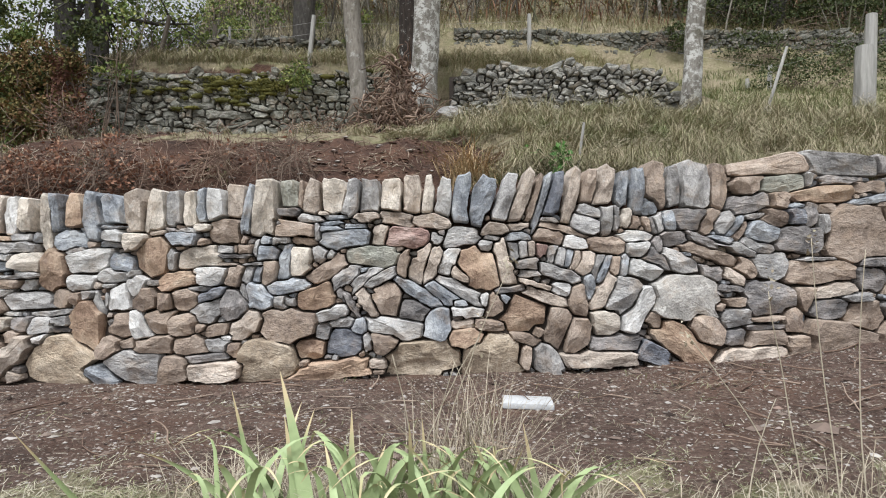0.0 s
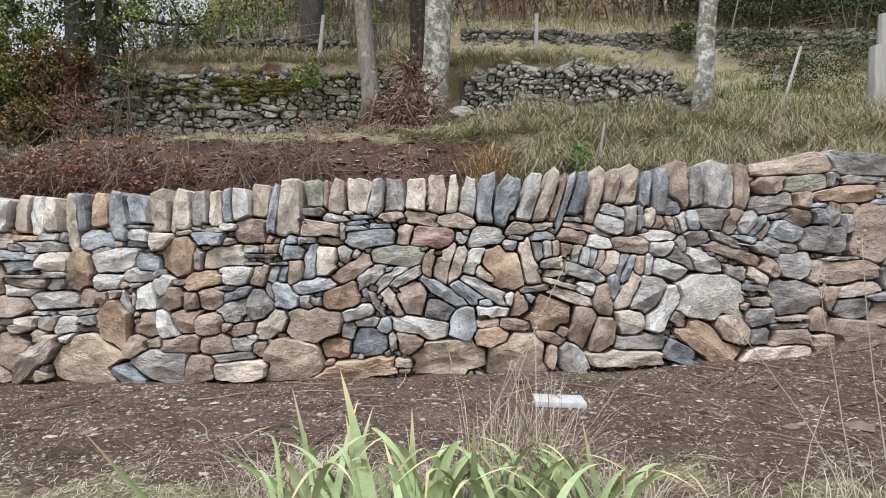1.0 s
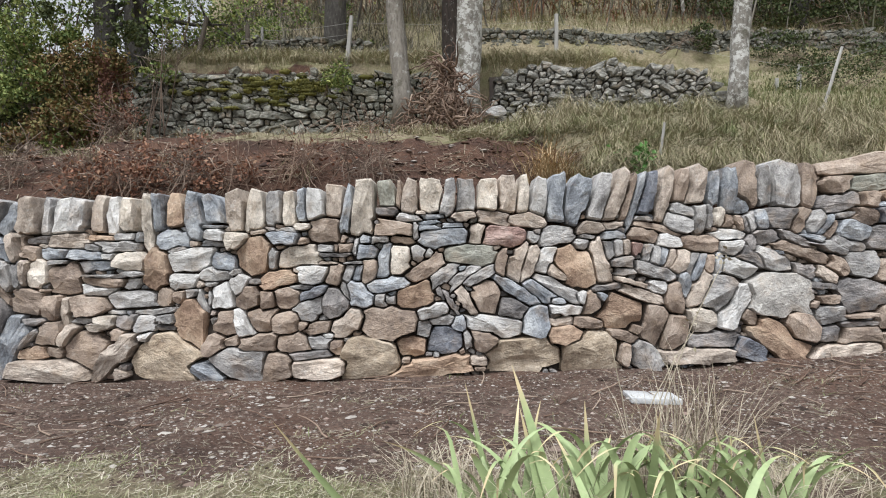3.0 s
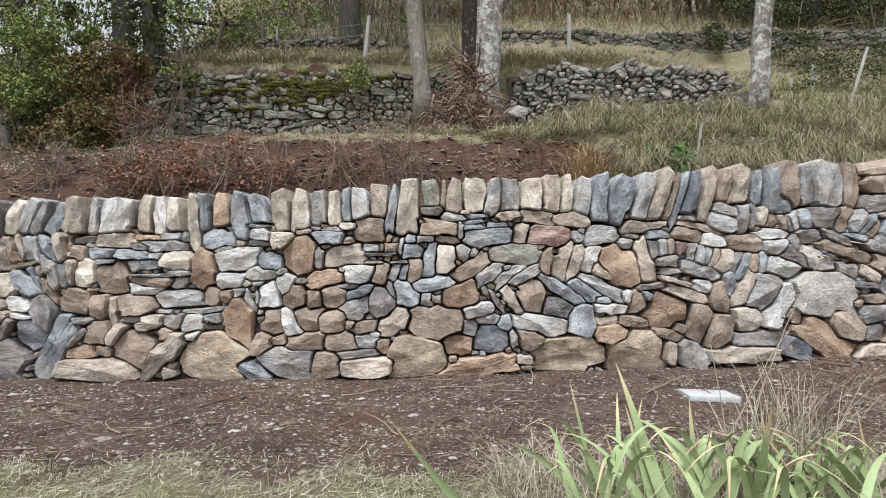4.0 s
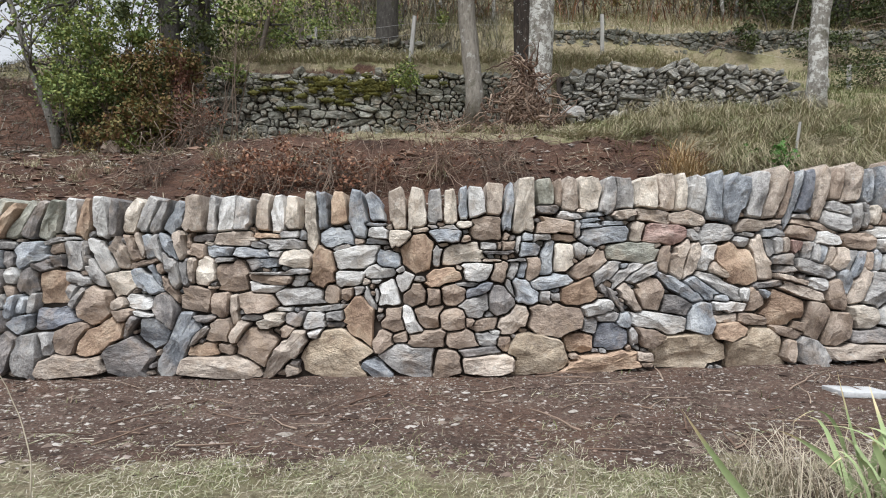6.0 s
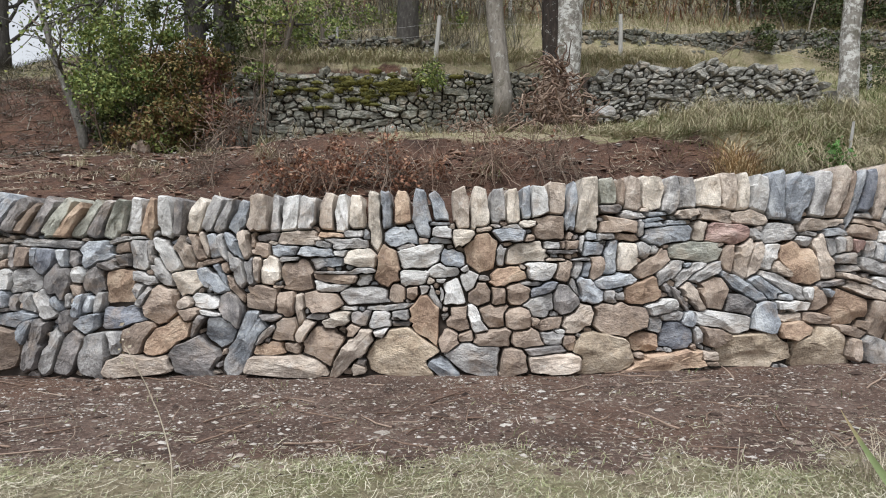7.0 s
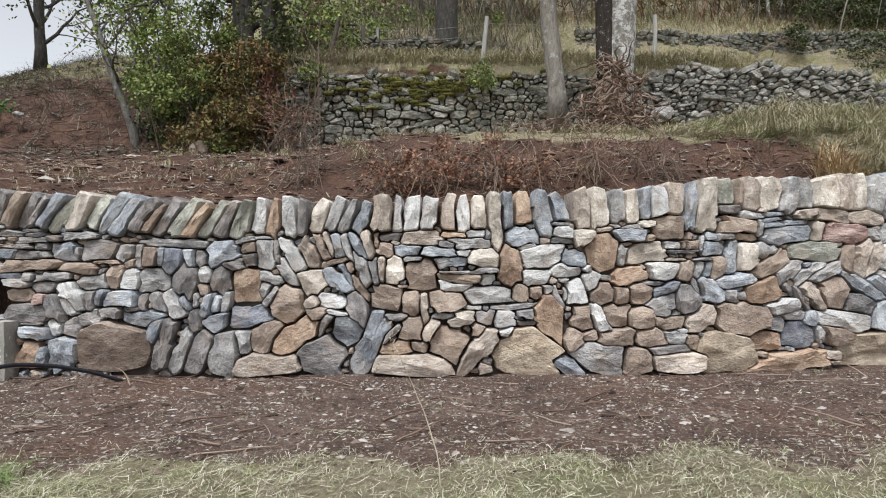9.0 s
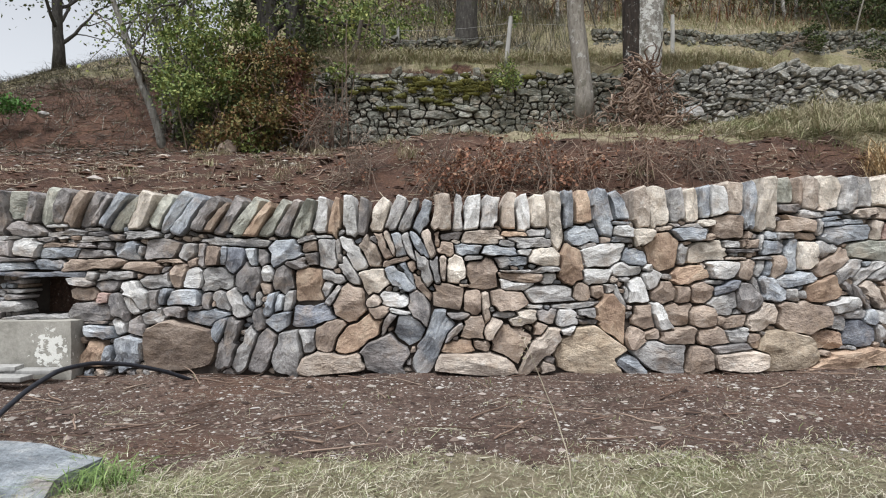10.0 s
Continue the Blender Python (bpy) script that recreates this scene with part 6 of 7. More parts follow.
# ---- left end of the wall: cement block, planks, hose, slab ----
def left_end():
    block = thing("cement_block", "old cement trough block with flaking limewash below the niche", "block")
    part("body", box(-7.2, -5.945, 3.93, 4.3, -0.1, 0.335, 0, 0.012, 9), CEMENT, block, sharp=50)
    for k, (x, y, z, a, ln) in enumerate(((-6.35, 3.82, 0.03, 3, 0.75), (-6.45, 3.68, 0.02, -4, 0.8), (-6.5, 3.78, 0.055, 8, 0.6))):
        ob = part("plank", box(-ln / 2, ln / 2, -0.06, 0.06, -0.014, 0.014, 0.004), PLANK, m=pose(x, y, z, 0, 0, a), sharp=40)
        tagged(ob, "grey weathered board lying on the ground", "plank", "loose boards")
    path = np.array([(-5.2, 2.1, 0.03), (-5.4, 2.35, 0.03), (-5.52, 2.6, 0.05), (-5.54, 2.85, 0.12), (-5.52, 3.08, 0.175), (-5.48, 3.32, 0.17), (-5.38, 3.55, 0.12), (-5.25, 3.72, 0.05), (-5.14, 3.85, -0.03)])
    t = np.linspace(0, 8, 60)
    q = np.stack([np.interp(t, np.arange(9), path[:, k]) for k in range(3)], 1)
    for _ in range(4):
        q[1:-1] = (q[:-2] + 2 * q[1:-1] + q[2:]) / 4
    tagged(part("hose", tube(q, 0.0125, 9), RUBBER), "black plastic water pipe arching over the bare earth", "hose")
    bm = bmesh.new()
    bmesh.ops.create_cube(bm, size=1)
    bmesh.ops.subdivide_edges(bm, edges=bm.edges[:], cuts=5, use_grid_fill=True)
    for v in bm.verts:
        tip = 1 - 0.35 * (v.co.x + 0.5)
        v.co = Vector((v.co.x * 0.85, v.co.y * 0.5 * tip, v.co.z * 0.2 - 0.10 * max(0, -v.co.y - 0.12) * 3 * (v.co.z > 0)))
        v.co += noise.noise_vector(v.co * 4) * 0.03 + noise.noise_vector(v.co * 14) * 0.008
    bm.verts.index_update()
    vf = [tuple(v.co) for v in bm.verts], [tuple(v.index for v in f.verts) for f in bm.faces]
    bm.free()
    tagged(part("stone_slab", vf, SLAB, m=pose(-5.22, 2.0, -0.045, 0, 0, -12), sharp=30), "flat blue-grey stone slab lying in the grass", "stone")
    board = box(-0.13, 0.13, -0.12, 0.12, 0, 0.03, 0.006)
    tagged(part("white_board", board, FOAM, m=pose(0.45, 3.27, 0.022, -3, 1, -5), sharp=40), "white block of board lying on the earth", "board")


left_end()


# ---- grass and litter ----
RUN = lambda x, y: np.ones_like(x)


def straws(name, x, y, length, width, lift, mat, label, seed, swirl=0.0):
    """Cut stalks lying on the ground, nearly straight, some of them combed one way."""
    r = np.random.default_rng(seed)
    n = len(x)
    th = r.uniform(0, 2 * np.pi, n) * (1 - swirl) + swirl * (wave(x, y, 0.8, seed, 2) * 2.2 + r.normal(0, 0.4, n))
    ln = length * np.exp(r.normal(0, 0.45, n))
    bend = r.normal(0, 0.18, n)
    z0 = land(x, y) + 0.004 + lift * r.uniform(0, 1, n) ** 2
    tilt = r.normal(0, 0.5, n) * lift
    w = width * r.uniform(0.6, 1.4, n)
    V = np.zeros((n, 6, 3))
    for k, f in enumerate((-0.5, 0.0, 0.5)):
        a = th + bend * f
        cx, cy = x + np.cos(a) * ln * f, y + np.sin(a) * ln * f
        cz = np.maximum(z0 + tilt * f * 2, land(cx, cy) + 0.002)
        for e, s in enumerate((-0.5, 0.5)):
            V[:, 2 * k + e] = np.stack([cx - np.sin(a) * w * s, cy + np.cos(a) * w * s, cz + s * w * 0.4], 1)
    o = np.arange(n)[:, None] * 6
    F = (o + np.array([0, 1, 3, 2])).tolist() + (o + np.array([2, 3, 5, 4])).tolist()
    return tagged(new(name, mesh_of(name, V.reshape(-1, 3), F, mat)), label, "straw", kind="stuff")


x, y = scatter(95000, -6.6, 2.8, 1.55, 3.0, lambda x, y: turf_at(x, y) * (0.35 + 0.6 * step(-0.5, 0.3, wave(x, y, 0.9, 93, 3))) + 0.015, 131)
straws("cut_hay", x, y, 0.03, 0.0016, 0.014, HAY, "pale cut hay and dry grass lying flat", 132, 0.15)
x, y = scatter(30000, -6.6, 2.8, 1.55, 2.7, lambda x, y: turf_at(x, y) * step(-0.4, 0.5, wave(x, y, 0.6, 91, 2)), 231)
blades("hay_wisps", x, y, 0.028, 0.0019, 1.8, HAY, "wisps of dry grass standing out of the hay", droop=0.5, seed=232)
x, y = scatter(90000, -6.6, 2.8, 1.55, 2.75, lambda x, y: turf_at(x, y) * step(-0.35, 0.5, wave(x, y, 0.7, 55, 2)), 133)
blades("short_grass", x, y, 0.036, 0.0019, 1.4, MOWN, "short green grass coming through the hay", seed=134)
x, y = scatter(5200, -5.4, -4.2, 1.6, 2.3, lambda x, y: step(0.24, 0.0, np.hypot(x + 4.75, (y - 1.95) * 1.3)), 135)
blades("grass_tuft", x, y, 0.13, 0.004, 1.3, TUFT, "fresh green grass tuft beside the slab", seed=136)
x, y = scatter(26000, -6.6, 3.2, 2.1, 4.1, lambda x, y: 0.25 + 0.5 * step(-0.2, 0.6, wave(x, y, 0.6, 57, 3)) + 0.25 * step(0, 1.5, x), 137)
straws("straw_litter", x, y, 0.022, 0.0022, 0.006, LITTER, "bits of straw scattered on the bare earth", 138)
x, y = scatter(16000, -6.4, 3.0, 2.1, 3.6, lambda x, y: step(0.42, 0.85, wave(x, y, 0.75, 355, 3)) * (0.45 + 0.55 * step(0, 1.2, x)), 356)
straws("hay_patches", x, y, 0.05, 0.0019, 0.016, HAY, "thin patches of trodden hay on the bare earth", 357, 0.5)
x, y = scatter(5000, -6.6, 3.2, 2.2, 4.05, lambda x, y: step(0.45, 0.8, wave(x, y, 0.5, 59, 2)), 139)
blades("sprouting_grass", x, y, 0.06, 0.004, 0.9, GRASS, "thin green grass sprouting from the earth", seed=140)
x, y = scatter(26000, -0.6, 6.5, 4.72, 8.6, lambda x, y: turf_at(x, y), 141)
blades("bank_grass", x, y, 0.1, 0.006, 1.6, BANK_STRAW, "short dry grass covering the bank", droop=0.55, seed=142, comb=0.8)


def tresses(name, label, n, x0, x1, y0, y1, length, width, mat, seed, keep, each=36):
    """Long grass in swept tufts: every tuft rises a little and falls over to one side, mostly downhill."""
    r = np.random.default_rng(seed)
    cx, cy = scatter(n, x0, x1, y0, y1, keep, seed)
    m = len(cx) * each
    way = np.repeat(-1.57 + wave(cx, cy, 1.4, seed + 2, 2) * 1.5 + r.normal(0, 0.8, len(cx)), each) + r.normal(0, 0.6, m)
    size = np.repeat(r.uniform(0.55, 1.2, len(cx)), each) * r.uniform(0.6, 1.15, m) * length
    x, y = np.repeat(cx, each) + r.normal(0, 0.035, m), np.repeat(cy, each) + r.normal(0, 0.035, m)
    rise, curl = r.uniform(0.25, 0.62, m), r.normal(0, 0.5, m)
    w = width * r.uniform(0.6, 1.3, m)
    V = np.zeros((m, 10, 3))
    for k, f in enumerate((0, 0.22, 0.48, 0.76, 1.0)):
        a = way + curl * f
        px, py = x + np.cos(a) * size * 0.85 * f ** 1.25, y + np.sin(a) * size * 0.85 * f ** 1.25
        pz = np.maximum(land(px, py) + 0.012, land(x, y) + size * rise * np.sin(np.pi * min(0.93, 0.12 + f * 0.9)) - 0.02 * (k == 0))
        for e, sg in enumerate((-0.5, 0.5)):
            t = w * (1 - 0.8 * f) * sg
            V[:, 2 * k + e] = np.stack([px - np.sin(a) * t, py + np.cos(a) * t, pz], 1)
    o = np.arange(m)[:, None] * 10
    F = np.concatenate([o + 2 * k + np.array([0, 1, 3, 2]) for k in range(4)]).tolist()
    return tagged(new(name, mesh_of(name, V.reshape(-1, 3), F, mat)), label, "grass", kind="stuff")


tresses("bank_tufts", "long bleached grass lying in swept tufts on the bank", 560, -0.2, 6.4, 4.85, 7.1, 0.42, 0.0042, TRESS, 341, lambda x, y: turf_at(x, y) * (0.1 + 0.9 * step(-0.3, 0.3, wave(x, y, 1.0, 343, 2))))
tresses("bank_tufts", "faded green grass tufts between the dry ones", 700, 0.0, 6.4, 4.95, 8.3, 0.2, 0.0045, GRASS, 351, lambda x, y: turf_at(x, y) * step(-0.2, 0.5, wave(x, y, 1.0, 353, 2)))
tresses("bank_tufts", "straw-coloured grass hanging over the back of the coping", 150, 0.45, 5.0, 4.8, 5.2, 0.36, 0.0045, TRESS, 361, RUN)
tresses("slope_tufts", "dry grass tufts below the upper wall", 160, 3.2, 9.0, 8.5, 13.5, 0.3, 0.006, GRASS, 371, lambda x, y: step(-0.1, 0.5, wave(x, y, 1.6, 373, 2)), 24)
tresses("ledge_tufts", "bleached grass along the ledge above the mossy wall", 420, -6.0, 2.2, 10.9, 12.6, 0.4, 0.007, TRESS, 381, lambda x, y: step(0.1, 0.3, y - terrace_y(x)), 24)
tresses("bare_tufts", "scattered dry grass tufts on the dug earth", 60, -6.5, -0.3, 5.2, 8.2, 0.24, 0.0045, TRESS, 391, RUN, 24)
x, y = scatter(34000, -0.5, 6.5, 4.75, 8.4, lambda x, y: turf_at(x, y) * step(-0.7, 0.2, wave(x, y, 0.8, 95, 3)), 241)
straws("bank_thatch", x, y, 0.18, 0.0045, 0.075, BANK_STRAW, "bleached grass combed flat over the bank", 242, 0.65)
x, y = scatter(14000, -0.2, 6.0, 5.2, 8.8, lambda x, y: step(-0.1, 0.6, wave(x, y, 1.0, 61, 2)), 143)
blades("bank_grass", x, y, 0.13, 0.005, 1.0, GRASS, "green grass among the dry bank grass", seed=144, comb=0.5)
x, y = scatter(2600, -0.1, 0.6, 4.75, 5.4, lambda x, y: step(0.3, 0.05, np.hypot(x - 0.27, (y - 5.05))), 145)
blades("rusty_tuft", x, y, 0.37, 0.006, 1.1, RUST_GRASS, "rust-coloured drooping grass tuft", seed=146)
x, y = scatter(1500, 0.25, 0.8, 4.75, 5.2, lambda x, y: step(0.2, 0.05, np.hypot(x - 0.5, (y - 4.95))), 147)
blades("green_tuft", x, y, 0.2, 0.006, 1.0, GRASS, "green grass tuft at the wall top", seed=148)
x, y = scatter(9000, -3.0, 3.0, 5.75, 10.2, lambda x, y: turf_at(x, y) * (0.35 + 0.65 * step(0, 0.8, wave(x, y, 0.9, 63, 2))), 149)
blades("terrace_turf", x, y, 0.08, 0.006, 1.4, BANK_STRAW, "short faded turf on the terrace", seed=150)
x, y = scatter(16000, -6.6, 3.4, 10.0, 13.4, lambda x, y: step(0.05, 0.3, y - terrace_y(x)) * (0.4 + 0.6 * step(2.0, 0.2, y - terrace_y(x))), 151)
blades("terrace_grass", x, y, 0.3, 0.007, 1.1, TERRACE, "tall dry grass along the top of the old walls", seed=152, comb=0.5)
x, y = scatter(16000, -3.0, 12.0, 9.0, 15.4, lambda x, y: (step(0.2, 0.8, y - terrace_y(x)) * step(11.5, 12.5, y + 0.5 * step(1, 3, x)) + step(3, 4, x) * 0.8) * step(15.1, 14.3, y), 153)
blades("slope_grass", x, y, 0.16, 0.008, 1.1, GRASS, "dry grass on the upper slope", seed=154)
x, y = scatter(11000, 3.5, 12.0, 8.0, 14.8, RUN, 155)
blades("shade_grass", x, y, 0.2, 0.01, 0.8, GRASS, "green grass in the shade of the wood", seed=156)
x, y = scatter(7000, -4.5, 12.0, 15.6, 17.0, RUN, 157)
blades("wall_top_grass", x, y, 0.36, 0.011, 1.1, TERRACE, "bleached grass hanging over the upper wall", seed=158)
x, y = scatter(12000, -9.0, 16.0, 16.5, 26.0, lambda x, y: step(-0.5, 0.1, x / y + 0.1), 159)
blades("undergrowth", x, y, 1.1, 0.011, 1.2, BRUSH, "brown leafless undergrowth of the wood", "undergrowth", seed=160, droop=0.3)
x, y = scatter(5000, -9.0, 16.0, 16.5, 24.0, lambda x, y: step(-0.5, 0.1, x / y + 0.1), 161)
blades("undergrowth", x, y, 0.7, 0.03, 0.9, LEAF_DEAD, "brown bracken under the trees", "undergrowth", seed=162, droop=0.4)
x, y = scatter(6000, -6.4, -0.3, 12.6, 17.5, lambda x, y: step(0.3, 0.6, y - np.interp(x, [-5, 0.2], [12.5, 14.2])), 163)
blades("undergrowth", x, y, 0.8, 0.01, 0.8, BRUSH, "grey-brown brush behind the far wall", "undergrowth", seed=164, droop=0.3)
x, y = scatter(9000, -15.0, -3.2, 4.7, 14.5, lambda x, y: 0.15 + 0.85 * step(0.1, 0.7, wave(x, y, 1.3, 65, 3)) * step(5.2, 4.9, y) + 0.8 * step(11.5, 13.5, y), 165)
straws("bank_litter", x, y, 0.09, 0.006, 0.02, STRAW, "dead grass scattered on the earth bank", 166)
x, y = scatter(17000, -17.0, -7.6, 9.3, 15.2, lambda x, y: step(9.6, 12.0, y + wave(x, y, 1.5, 97, 3)) * step(-7.0, -8.0, x) + 0.05, 243)
blades("knoll_brush", x, y, 0.22, 0.007, 1.8, BRUSH, "dead grass and twigs on the crest of the bank", "undergrowth", seed=244, droop=0.45)
x, y = scatter(15000, -17.0, -6.6, 8.8, 15.0, lambda x, y: 0.3 + 0.7 * step(-0.3, 0.5, wave(x, y, 1.6, 99, 3)), 247)
straws("knoll_litter", x, y, 0.2, 0.009, 0.06, BRUSH, "dead stalks and twigs lying on the earth bank", 248)
x, y = scatter(18000, -9.0, -0.2, 4.6, 8.6, lambda x, y: step(0.7, 0.3, turf_at(x, y)) * step(-0.3, 0.6, wave(x, y, 0.8, 100, 3)), 249)
straws("earth_litter", x, y, 0.07, 0.004, 0.015, STRAW, "dry bits of grass strewn on the bare bank", 250)
x, y = scatter(5000, -17.0, -8.2, 11.5, 15.2, lambda x, y: step(0.0, 0.6, wave(x, y, 1.2, 98, 3)), 245)
blades("knoll_grass", x, y, 0.14, 0.008, 1.2, GRASS, "green grass on the crest of the bank", seed=246)
x, y = scatter(8000, -11.0, -4.8, 4.6, 6.2, lambda x, y: step(0.0, 0.5, wave(x, y, 0.9, 67, 2)), 167)
blades("bank_grass", x, y, 0.13, 0.006, 1.5, STRAW, "flattened straw-coloured grass behind the coping", seed=168)


def bare_stems():
    r = np.random.default_rng(171)
    pieces = []
    for k in range(420):
        x, y = r.uniform(-7.5, 14), r.uniform(15.9, 25)
        if x / y < -0.32:
            continue
        z = float(land(x, y)) - 0.1
        q = wander((x, y, z), (r.normal(0, 0.12), r.normal(0, 0.1), 1), r.uniform(1.2, 4.5), 7, 0.07, r)
        rad = r.uniform(0.008, 0.03)
        pieces.append(tube(q, np.linspace(rad, rad * 0.4, 8), 4, False))
        for _ in range(3):
            j = r.integers(2, 7)
            s = wander(q[j], (r.normal(), r.normal(), 0.7), r.uniform(0.3, 0.9), 4, 0.2, r)
            pieces.append(tube(s, np.linspace(rad * 0.4, 0.004, 5), 3, False))
    tagged(part("thicket", join(*pieces), BRUSH), "thicket of thin bare stems in the wood", "thicket", kind="stuff")
    for k, (px, py) in enumerate(((0.75, 17.5), (0.95, 17.6), (-0.4, 16.6), (5.8, 17.0), (6.3, 17.4), (-6.9, 14.5), (1.2, 18.5), (9.8, 18.0), (3.0, 19.0), (-1.8, 17.0))):
        z = float(land(px, py)) - 0.1
        root = thing("sapling", "slender pale bare sapling in the wood", "tree", "saplings")
        q = wander((px, py, z), (r.normal(0, 0.08), 0, 1), 4.5, 9, 0.05, r)
        part("trunk", tube(q, np.linspace(0.055, 0.025, 10), 6), BARK, root)
        tw = []
        for _ in range(8):
            j = r.integers(3, 9)
            s = wander(q[j], (r.normal(), r.normal(), 0.7), r.uniform(0.4, 1.0), 4, 0.2, r)
            tw.append(tube(s, np.linspace(0.014, 0.004, 5), 4))
        part("limb", join(*tw), BARK, root)


bare_stems()


def pebbles(name, label, n, x0, x1, y0, y1, size, seed, keep, mat=PEBBLE):
    r = np.random.default_rng(seed)
    x, y = scatter(n, x0, x1, y0, y1, keep, seed)
    n = len(x)
    z = land(x, y)
    base = np.array([(1, 0, 0), (0.3, 0.9, 0.1), (-0.8, 0.5, 0), (-0.7, -0.6, 0.1), (0.4, -0.9, 0), (0.1, 0.1, 0.7), (0, 0, -0.6)])
    s = size * np.exp(r.normal(0, 0.55, n))
    th = r.uniform(0, 2 * np.pi, n)
    B = base[None] * (1 + r.normal(0, 0.22, (n, 7, 3))) * s[:, None, None]
    X = B[..., 0] * np.cos(th)[:, None] - B[..., 1] * np.sin(th)[:, None] * 0.75
    Y = B[..., 0] * np.sin(th)[:, None] + B[..., 1] * np.cos(th)[:, None] * 0.75
    V = np.stack([X + x[:, None], Y + y[:, None], B[..., 2] * 0.5 + z[:, None] + s[:, None] * 0.05], -1).reshape(-1, 3)
    o = np.arange(n)[:, None] * 7
    F = []
    for k in range(5):
        F += (o + np.array([k, (k + 1) % 5, 5])).tolist() + (o + np.array([(k + 1) % 5, k, 6])).tolist()
    tagged(part(name, (V, F), mat, smooth=False), label, "pebbles", kind="stuff")


pebbles("pebbles", "small stones and chips strewn along the wall foot", 26000, -6.6, 3.2, 2.2, 4.12, 0.005, 181, lambda x, y: 0.5 + 0.5 * step(0, 0.6, wave(x, y, 0.8, 69, 2)))
pebbles("clods", "larger stones and clods on the bare earth", 420, -6.6, 3.2, 2.2, 4.1, 0.011, 182, RUN)
pebbles("bank_stones", "small pale stones on the earth bank", 3200, -13, 0.2, 4.6, 11.5, 0.018, 183, lambda x, y: step(0.6, 0.2, turf_at(x, y)))

pebbles("soil_crumbs", "dark crumbs of loose soil along the wall foot", 15000, -6.6, 3.2, 2.1, 4.12, 0.009, 184, lambda x, y: 0.25 + 0.75 * step(-0.2, 0.5, wave(x, y, 0.5, 71, 3)), CRUMB)
pebbles("soil_clods", "lumps of dug red-brown earth on the bank", 9000, -9.5, 0.8, 4.6, 8.8, 0.02, 185, lambda x, y: step(0.7, 0.3, turf_at(x, y)) * (0.3 + 0.7 * step(-0.2, 0.5, wave(x, y, 0.7, 72, 3))), CLOD)


def lying_twigs():
    r = np.random.default_rng(191)
    pieces = []
    for k in range(420):
        bank = k > 220
        x, y = (r.uniform(-8, 0.3), r.uniform(4.6, 6.5)) if bank else (r.uniform(-6, 3), r.uniform(2.3, 4.05))
        z = float(land(x, y)) + 0.006
        a = r.uniform(0, np.pi)
        q = wander((x, y, z), (np.cos(a), np.sin(a) * 0.5, 0), r.uniform(0.08, 0.4), 6, 0.16, r)
        q[:, 2] = land(q[:, 0], q[:, 1]) + 0.008 + abs(r.normal(0, 0.02)) * np.linspace(0, 1, 7)
        rad = r.uniform(0.002, 0.006)
        pieces.append(tube(q, np.linspace(rad, rad * 0.5, 7), 5))
    tagged(part("twigs", join(*pieces), ROOT), "dry twigs strewn on the earth", "twigs", kind="stuff")
    pieces = []
    for k in range(120):
        x = r.uniform(-3.0, 0.2)
        y = r.uniform(5.0, 5.9)
        q = wander((x, y, float(land(x, y))), (r.normal(0, 0.7), -0.6, r.normal(0.1, 0.5)), r.uniform(0.12, 0.4), 6, 0.35, r)
        q[:, 2] = np.maximum(q[:, 2], land(q[:, 0], q[:, 1]) + 0.006)
        pieces.append(tube(q, np.linspace(0.005, 0.0015, 7), 4))
    tagged(part("torn_roots", join(*pieces), ROOT), "torn roots hanging from the cut bank", "roots", kind="stuff")


lying_twigs()


def mosses():
    r = np.random.default_rng(201)
    root = thing("moss_cushions", "cushions of olive moss on the old wall", "moss", kind="stuff")
    pieces, fuzz = [], []
    for k in range(64):
        x, z = (r.normal(-3.6, 0.55), r.normal(3.55, 0.14)) if k < 34 else (r.normal(-2.55, 0.4), r.normal(3.72, 0.1)) if k < 52 else (r.uniform(-5.4, -1.2), r.uniform(3.55, 3.95))
        if not -5.6 < x < -1.0 or z > 3.96:
            continue
        y = 10.74 + 0.12 * (z - 2.5) - 0.02
        s = (r.uniform(0.06, 0.19), 0.05, r.uniform(0.025, 0.06))
        v, f = rock(s, k, 2, 0.5)
        pieces.append((np.array(v) + np.array([x, y, z]), f))
        n = int(60 * s[0] / 0.08)
        fuzz.append(np.array([x, y - 0.025, z]) + r.normal(0, 0.6, (n, 3)) * np.array(s))
    part("moss", join(*pieces), MOSS, root)
    part("moss_fronds", leaves(np.concatenate(fuzz), 0.028, 202), MOSS, root)


mosses()


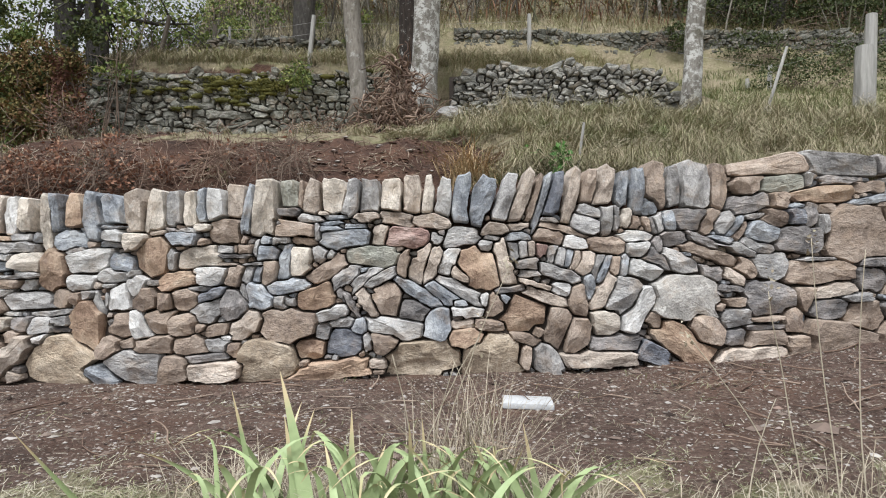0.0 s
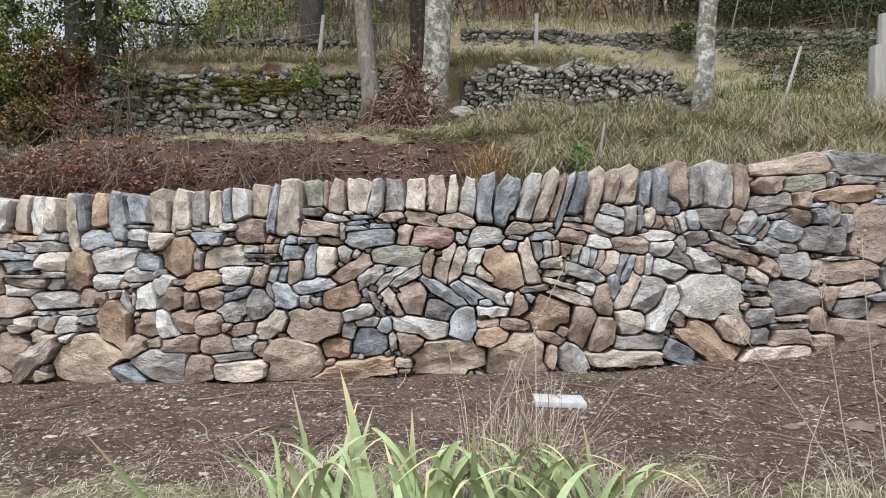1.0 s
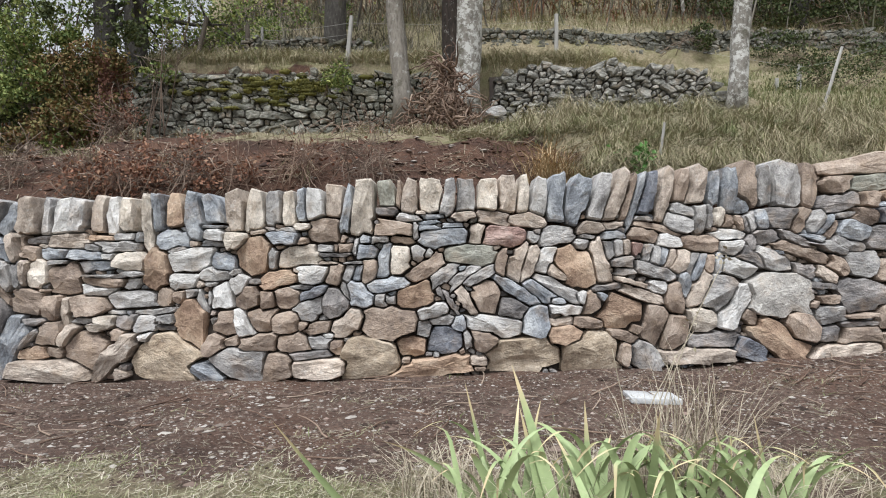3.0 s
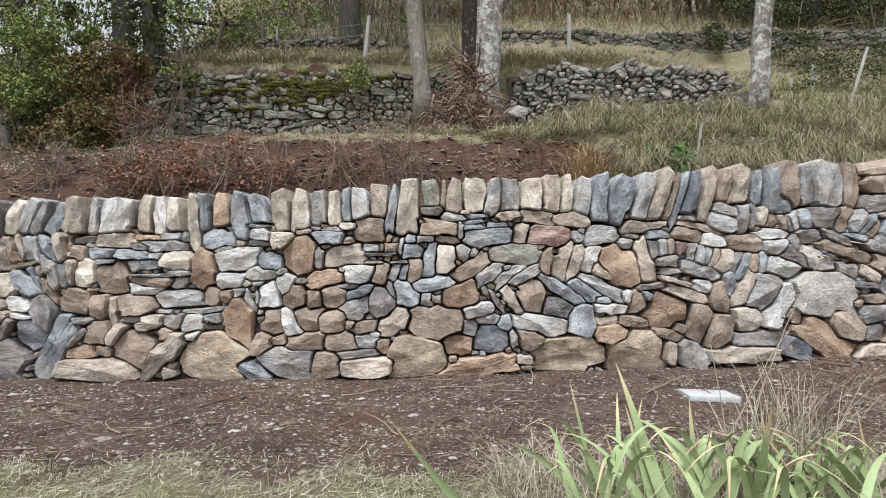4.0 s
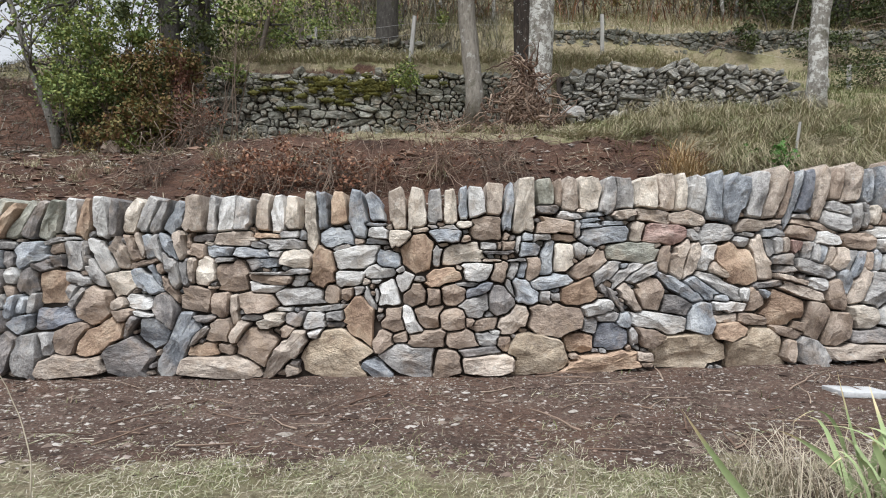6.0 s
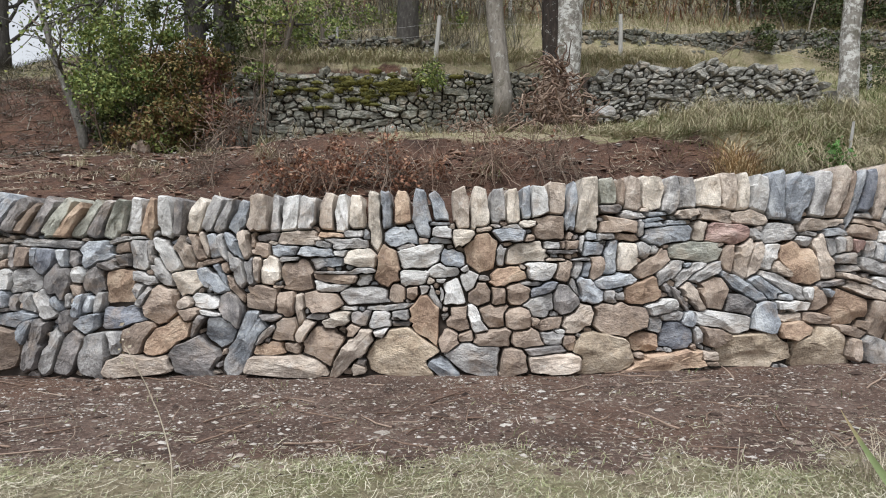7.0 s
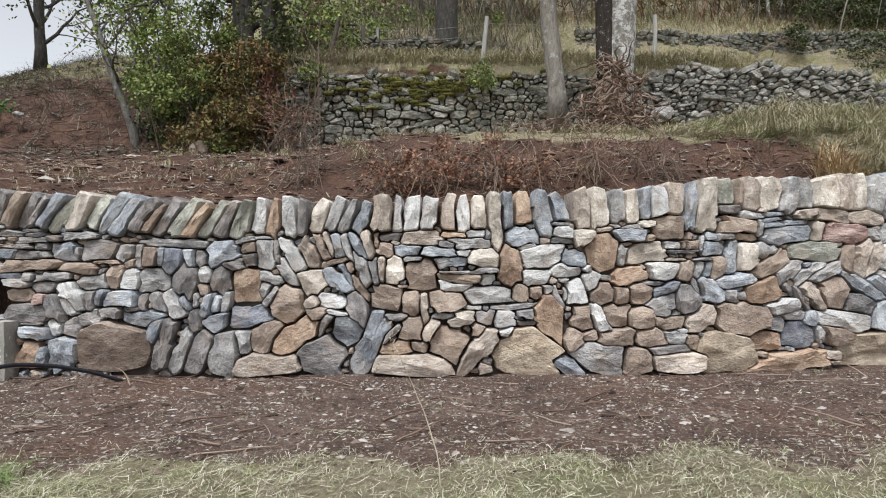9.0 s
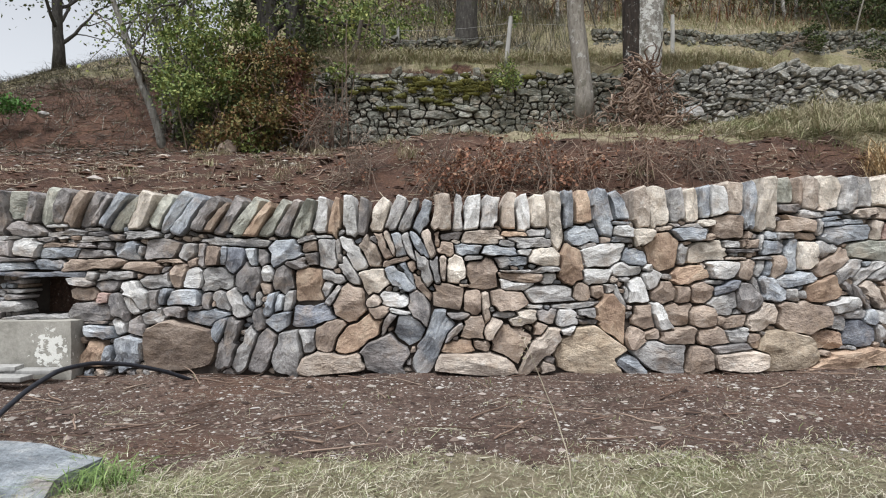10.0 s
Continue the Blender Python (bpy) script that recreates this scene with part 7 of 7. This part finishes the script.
# ---- iris clump and tall dry stems in the foreground ----
def sword(parent, base, tip, width, bow, seed, fold=0.0):
    """One iris leaf: a long blade from base to tip, bowed, its end folding over where it has dried."""
    r = np.random.default_rng(seed)
    p0, p1 = np.array(base, float), np.array(tip, float)
    n = 13
    t = np.linspace(0, 1, n)
    mid = (p0 + p1) / 2 + np.array(bow)
    q = (1 - t[:, None]) ** 2 * p0 + 2 * t[:, None] * (1 - t[:, None]) * mid + t[:, None] ** 2 * p1
    if fold:
        k = t > 0.72
        q[k, 2] -= (t[k] - 0.72) ** 1.3 * fold
        q[k, 0] += (t[k] - 0.72) * fold * r.choice([-0.5, 0.5])
    a = r.uniform(-0.7, 0.7)
    side = np.array([np.cos(a), np.sin(a), 0.0])
    prof = np.minimum(1, (t + 0.15) * 3) * np.clip((1 - t) * 1.7, 0, 1) ** 0.9 + 0.02
    nrm = np.array([-side[1], side[0], 0.15])
    V = []
    for k in range(n):
        w = side * width * prof[k] / 2
        V += [q[k] - w, q[k] + nrm * width * 0.1 * prof[k], q[k] + w]
    F = []
    for k in range(n - 1):
        for e in (0, 1):
            F.append((3 * k + e, 3 * k + e + 1, 3 * k + 4 + e, 3 * k + 3 + e))
    ob = part("leaf", (V, F), IRIS, parent)
    at = ob.data.attributes.new("along", "FLOAT", "POINT")
    at.data.foreach_set("value", np.repeat(t, 3).astype(np.float32))


def irises():
    root = thing("iris_clump", "clump of fading green iris leaves with dried tips", "plant", at=(0, 0, 0))
    D = 1.66
    for k, (bx, tx, tz, w, bow, fold) in enumerate((
            (-0.32, -0.46, 0.48, 0.04, 0.03, 0), (-0.84, -1.13, 0.35, 0.03, -0.02, 0), (-0.48, -0.84, 0.28, 0.036, 0.1, 0), (-0.24, -0.25, 0.38, 0.03, 0, 0),
            (-0.07, -0.08, 0.385, 0.03, 0.02, 0), (0.03, 0.02, 0.3, 0.03, 0, 0.3), (0.31, 0.23, 0.35, 0.034, -0.02, 0), (-0.5, -0.6, 0.43, 0.02, 0.02, 0),
            (-0.46, -0.62, 0.3, 0.036, 0.08, 0.2), (-0.42, -0.36, 0.32, 0.036, 0.03, 0.4), (-0.36, -0.44, 0.36, 0.032, 0.02, 0), (-0.3, -0.12, 0.25, 0.032, 0.08, 0.2),
            (-0.06, 0.14, 0.2, 0.032, 0.1, 0.2), (-0.02, -0.05, 0.36, 0.026, 0, 0), (0.06, 0.2, 0.2, 0.03, 0.08, 0.3), (-0.14, 0.04, 0.22, 0.032, 0.1, 0.3), (-0.2, -0.06, 0.31, 0.03, 0.03, 0))):
        sword(root, (bx, D + 0.03 * ((k * 7) % 5 - 2), -0.02), (tx, D - 0.03 * ((k * 5) % 7 - 3), tz), w, (0, 0.02, bow), 210 + k, fold)
    r = np.random.default_rng(231)
    for k in range(74):
        bx = r.uniform(-0.62, 0.32)
        out = r.choice([-1, 1]) * r.uniform(0.04, 0.34)
        far = abs(out) > 0.1
        arch = r.uniform(0.2, 0.36) if far else 0.04
        tip = r.uniform(0.13, 0.28) if far else r.uniform(0.24, 0.37)
        sword(root, (bx, D + r.normal(0, 0.09), -0.02), (bx + out, D + r.normal(0, 0.12), tip), r.uniform(0.013, 0.028), (-out * 0.2, 0, arch), 240 + k, r.choice([0, 0, 0.4]))


irises()


def dry_stems():
    r = np.random.default_rng(251)
    for k, (bx, by, tx, tz) in enumerate(((1.1, 1.82, 0.98, 0.7), (1.22, 1.85, 1.14, 0.88), (1.3, 1.85, 1.29, 0.83), (1.06, 1.8, 0.72, 0.59), (0.9, 1.8, 0.98, 0.4), (-0.03, 1.85, 0.2, 0.78),
                                         (-0.06, 1.8, -0.14, 0.52), (-0.04, 1.8, 0.05, 0.5), (-0.1, 1.85, 0.12, 0.56), (-3.12, 1.85, -3.28, 0.5), (-1.44, 1.52, -1.45, 0.29), (-1.46, 1.54, -1.43, 0.26))):
        root = thing("dry_stem", "tall thin dry grass stem", "grass stem", "dry stems")
        t = np.linspace(0, 1, 12)
        q = np.stack([bx + (tx - bx) * t ** 1.5, by + 0.03 * np.sin(t * 3), tz * t], 1) + np.cumsum(r.normal(0, 0.0022, (12, 3)), 0)
        part("stalk", tube(q, np.linspace(0.0028, 0.0012, 12), 5), STRAW, root)
        if k in (0, 1, 3, 5, 8, 9):
            c = q[-1] + r.normal(0, 1, (14, 3)) * np.array([0.01, 0.008, 0.03])
            part("seed_head", leaves(c, 0.016, 260 + k), STRAW, root, kind="stuff")
    x, y = scatter(1600, -0.8, 0.5, 1.5, 2.1, RUN, 271)
    blades("dry_grass_clump", x, y, 0.26, 0.003, 1.0, STRAW, "dry wispy grass growing through the irises", seed=272, droop=0.5)
    x, y = scatter(500, -0.25, 0.2, 1.7, 1.95, RUN, 273)
    blades("dry_grass_clump", x, y, 0.4, 0.0025, 0.7, STRAW, "bleached grass stems beside the irises", seed=274, droop=0.3)
    x, y = scatter(260, 0.8, 1.7, 1.6, 2.1, RUN, 275)
    blades("dry_grass_clump", x, y, 0.2, 0.003, 1.0, STRAW, "bleached grass tuft in the foreground", seed=276, droop=0.5)


dry_stems()
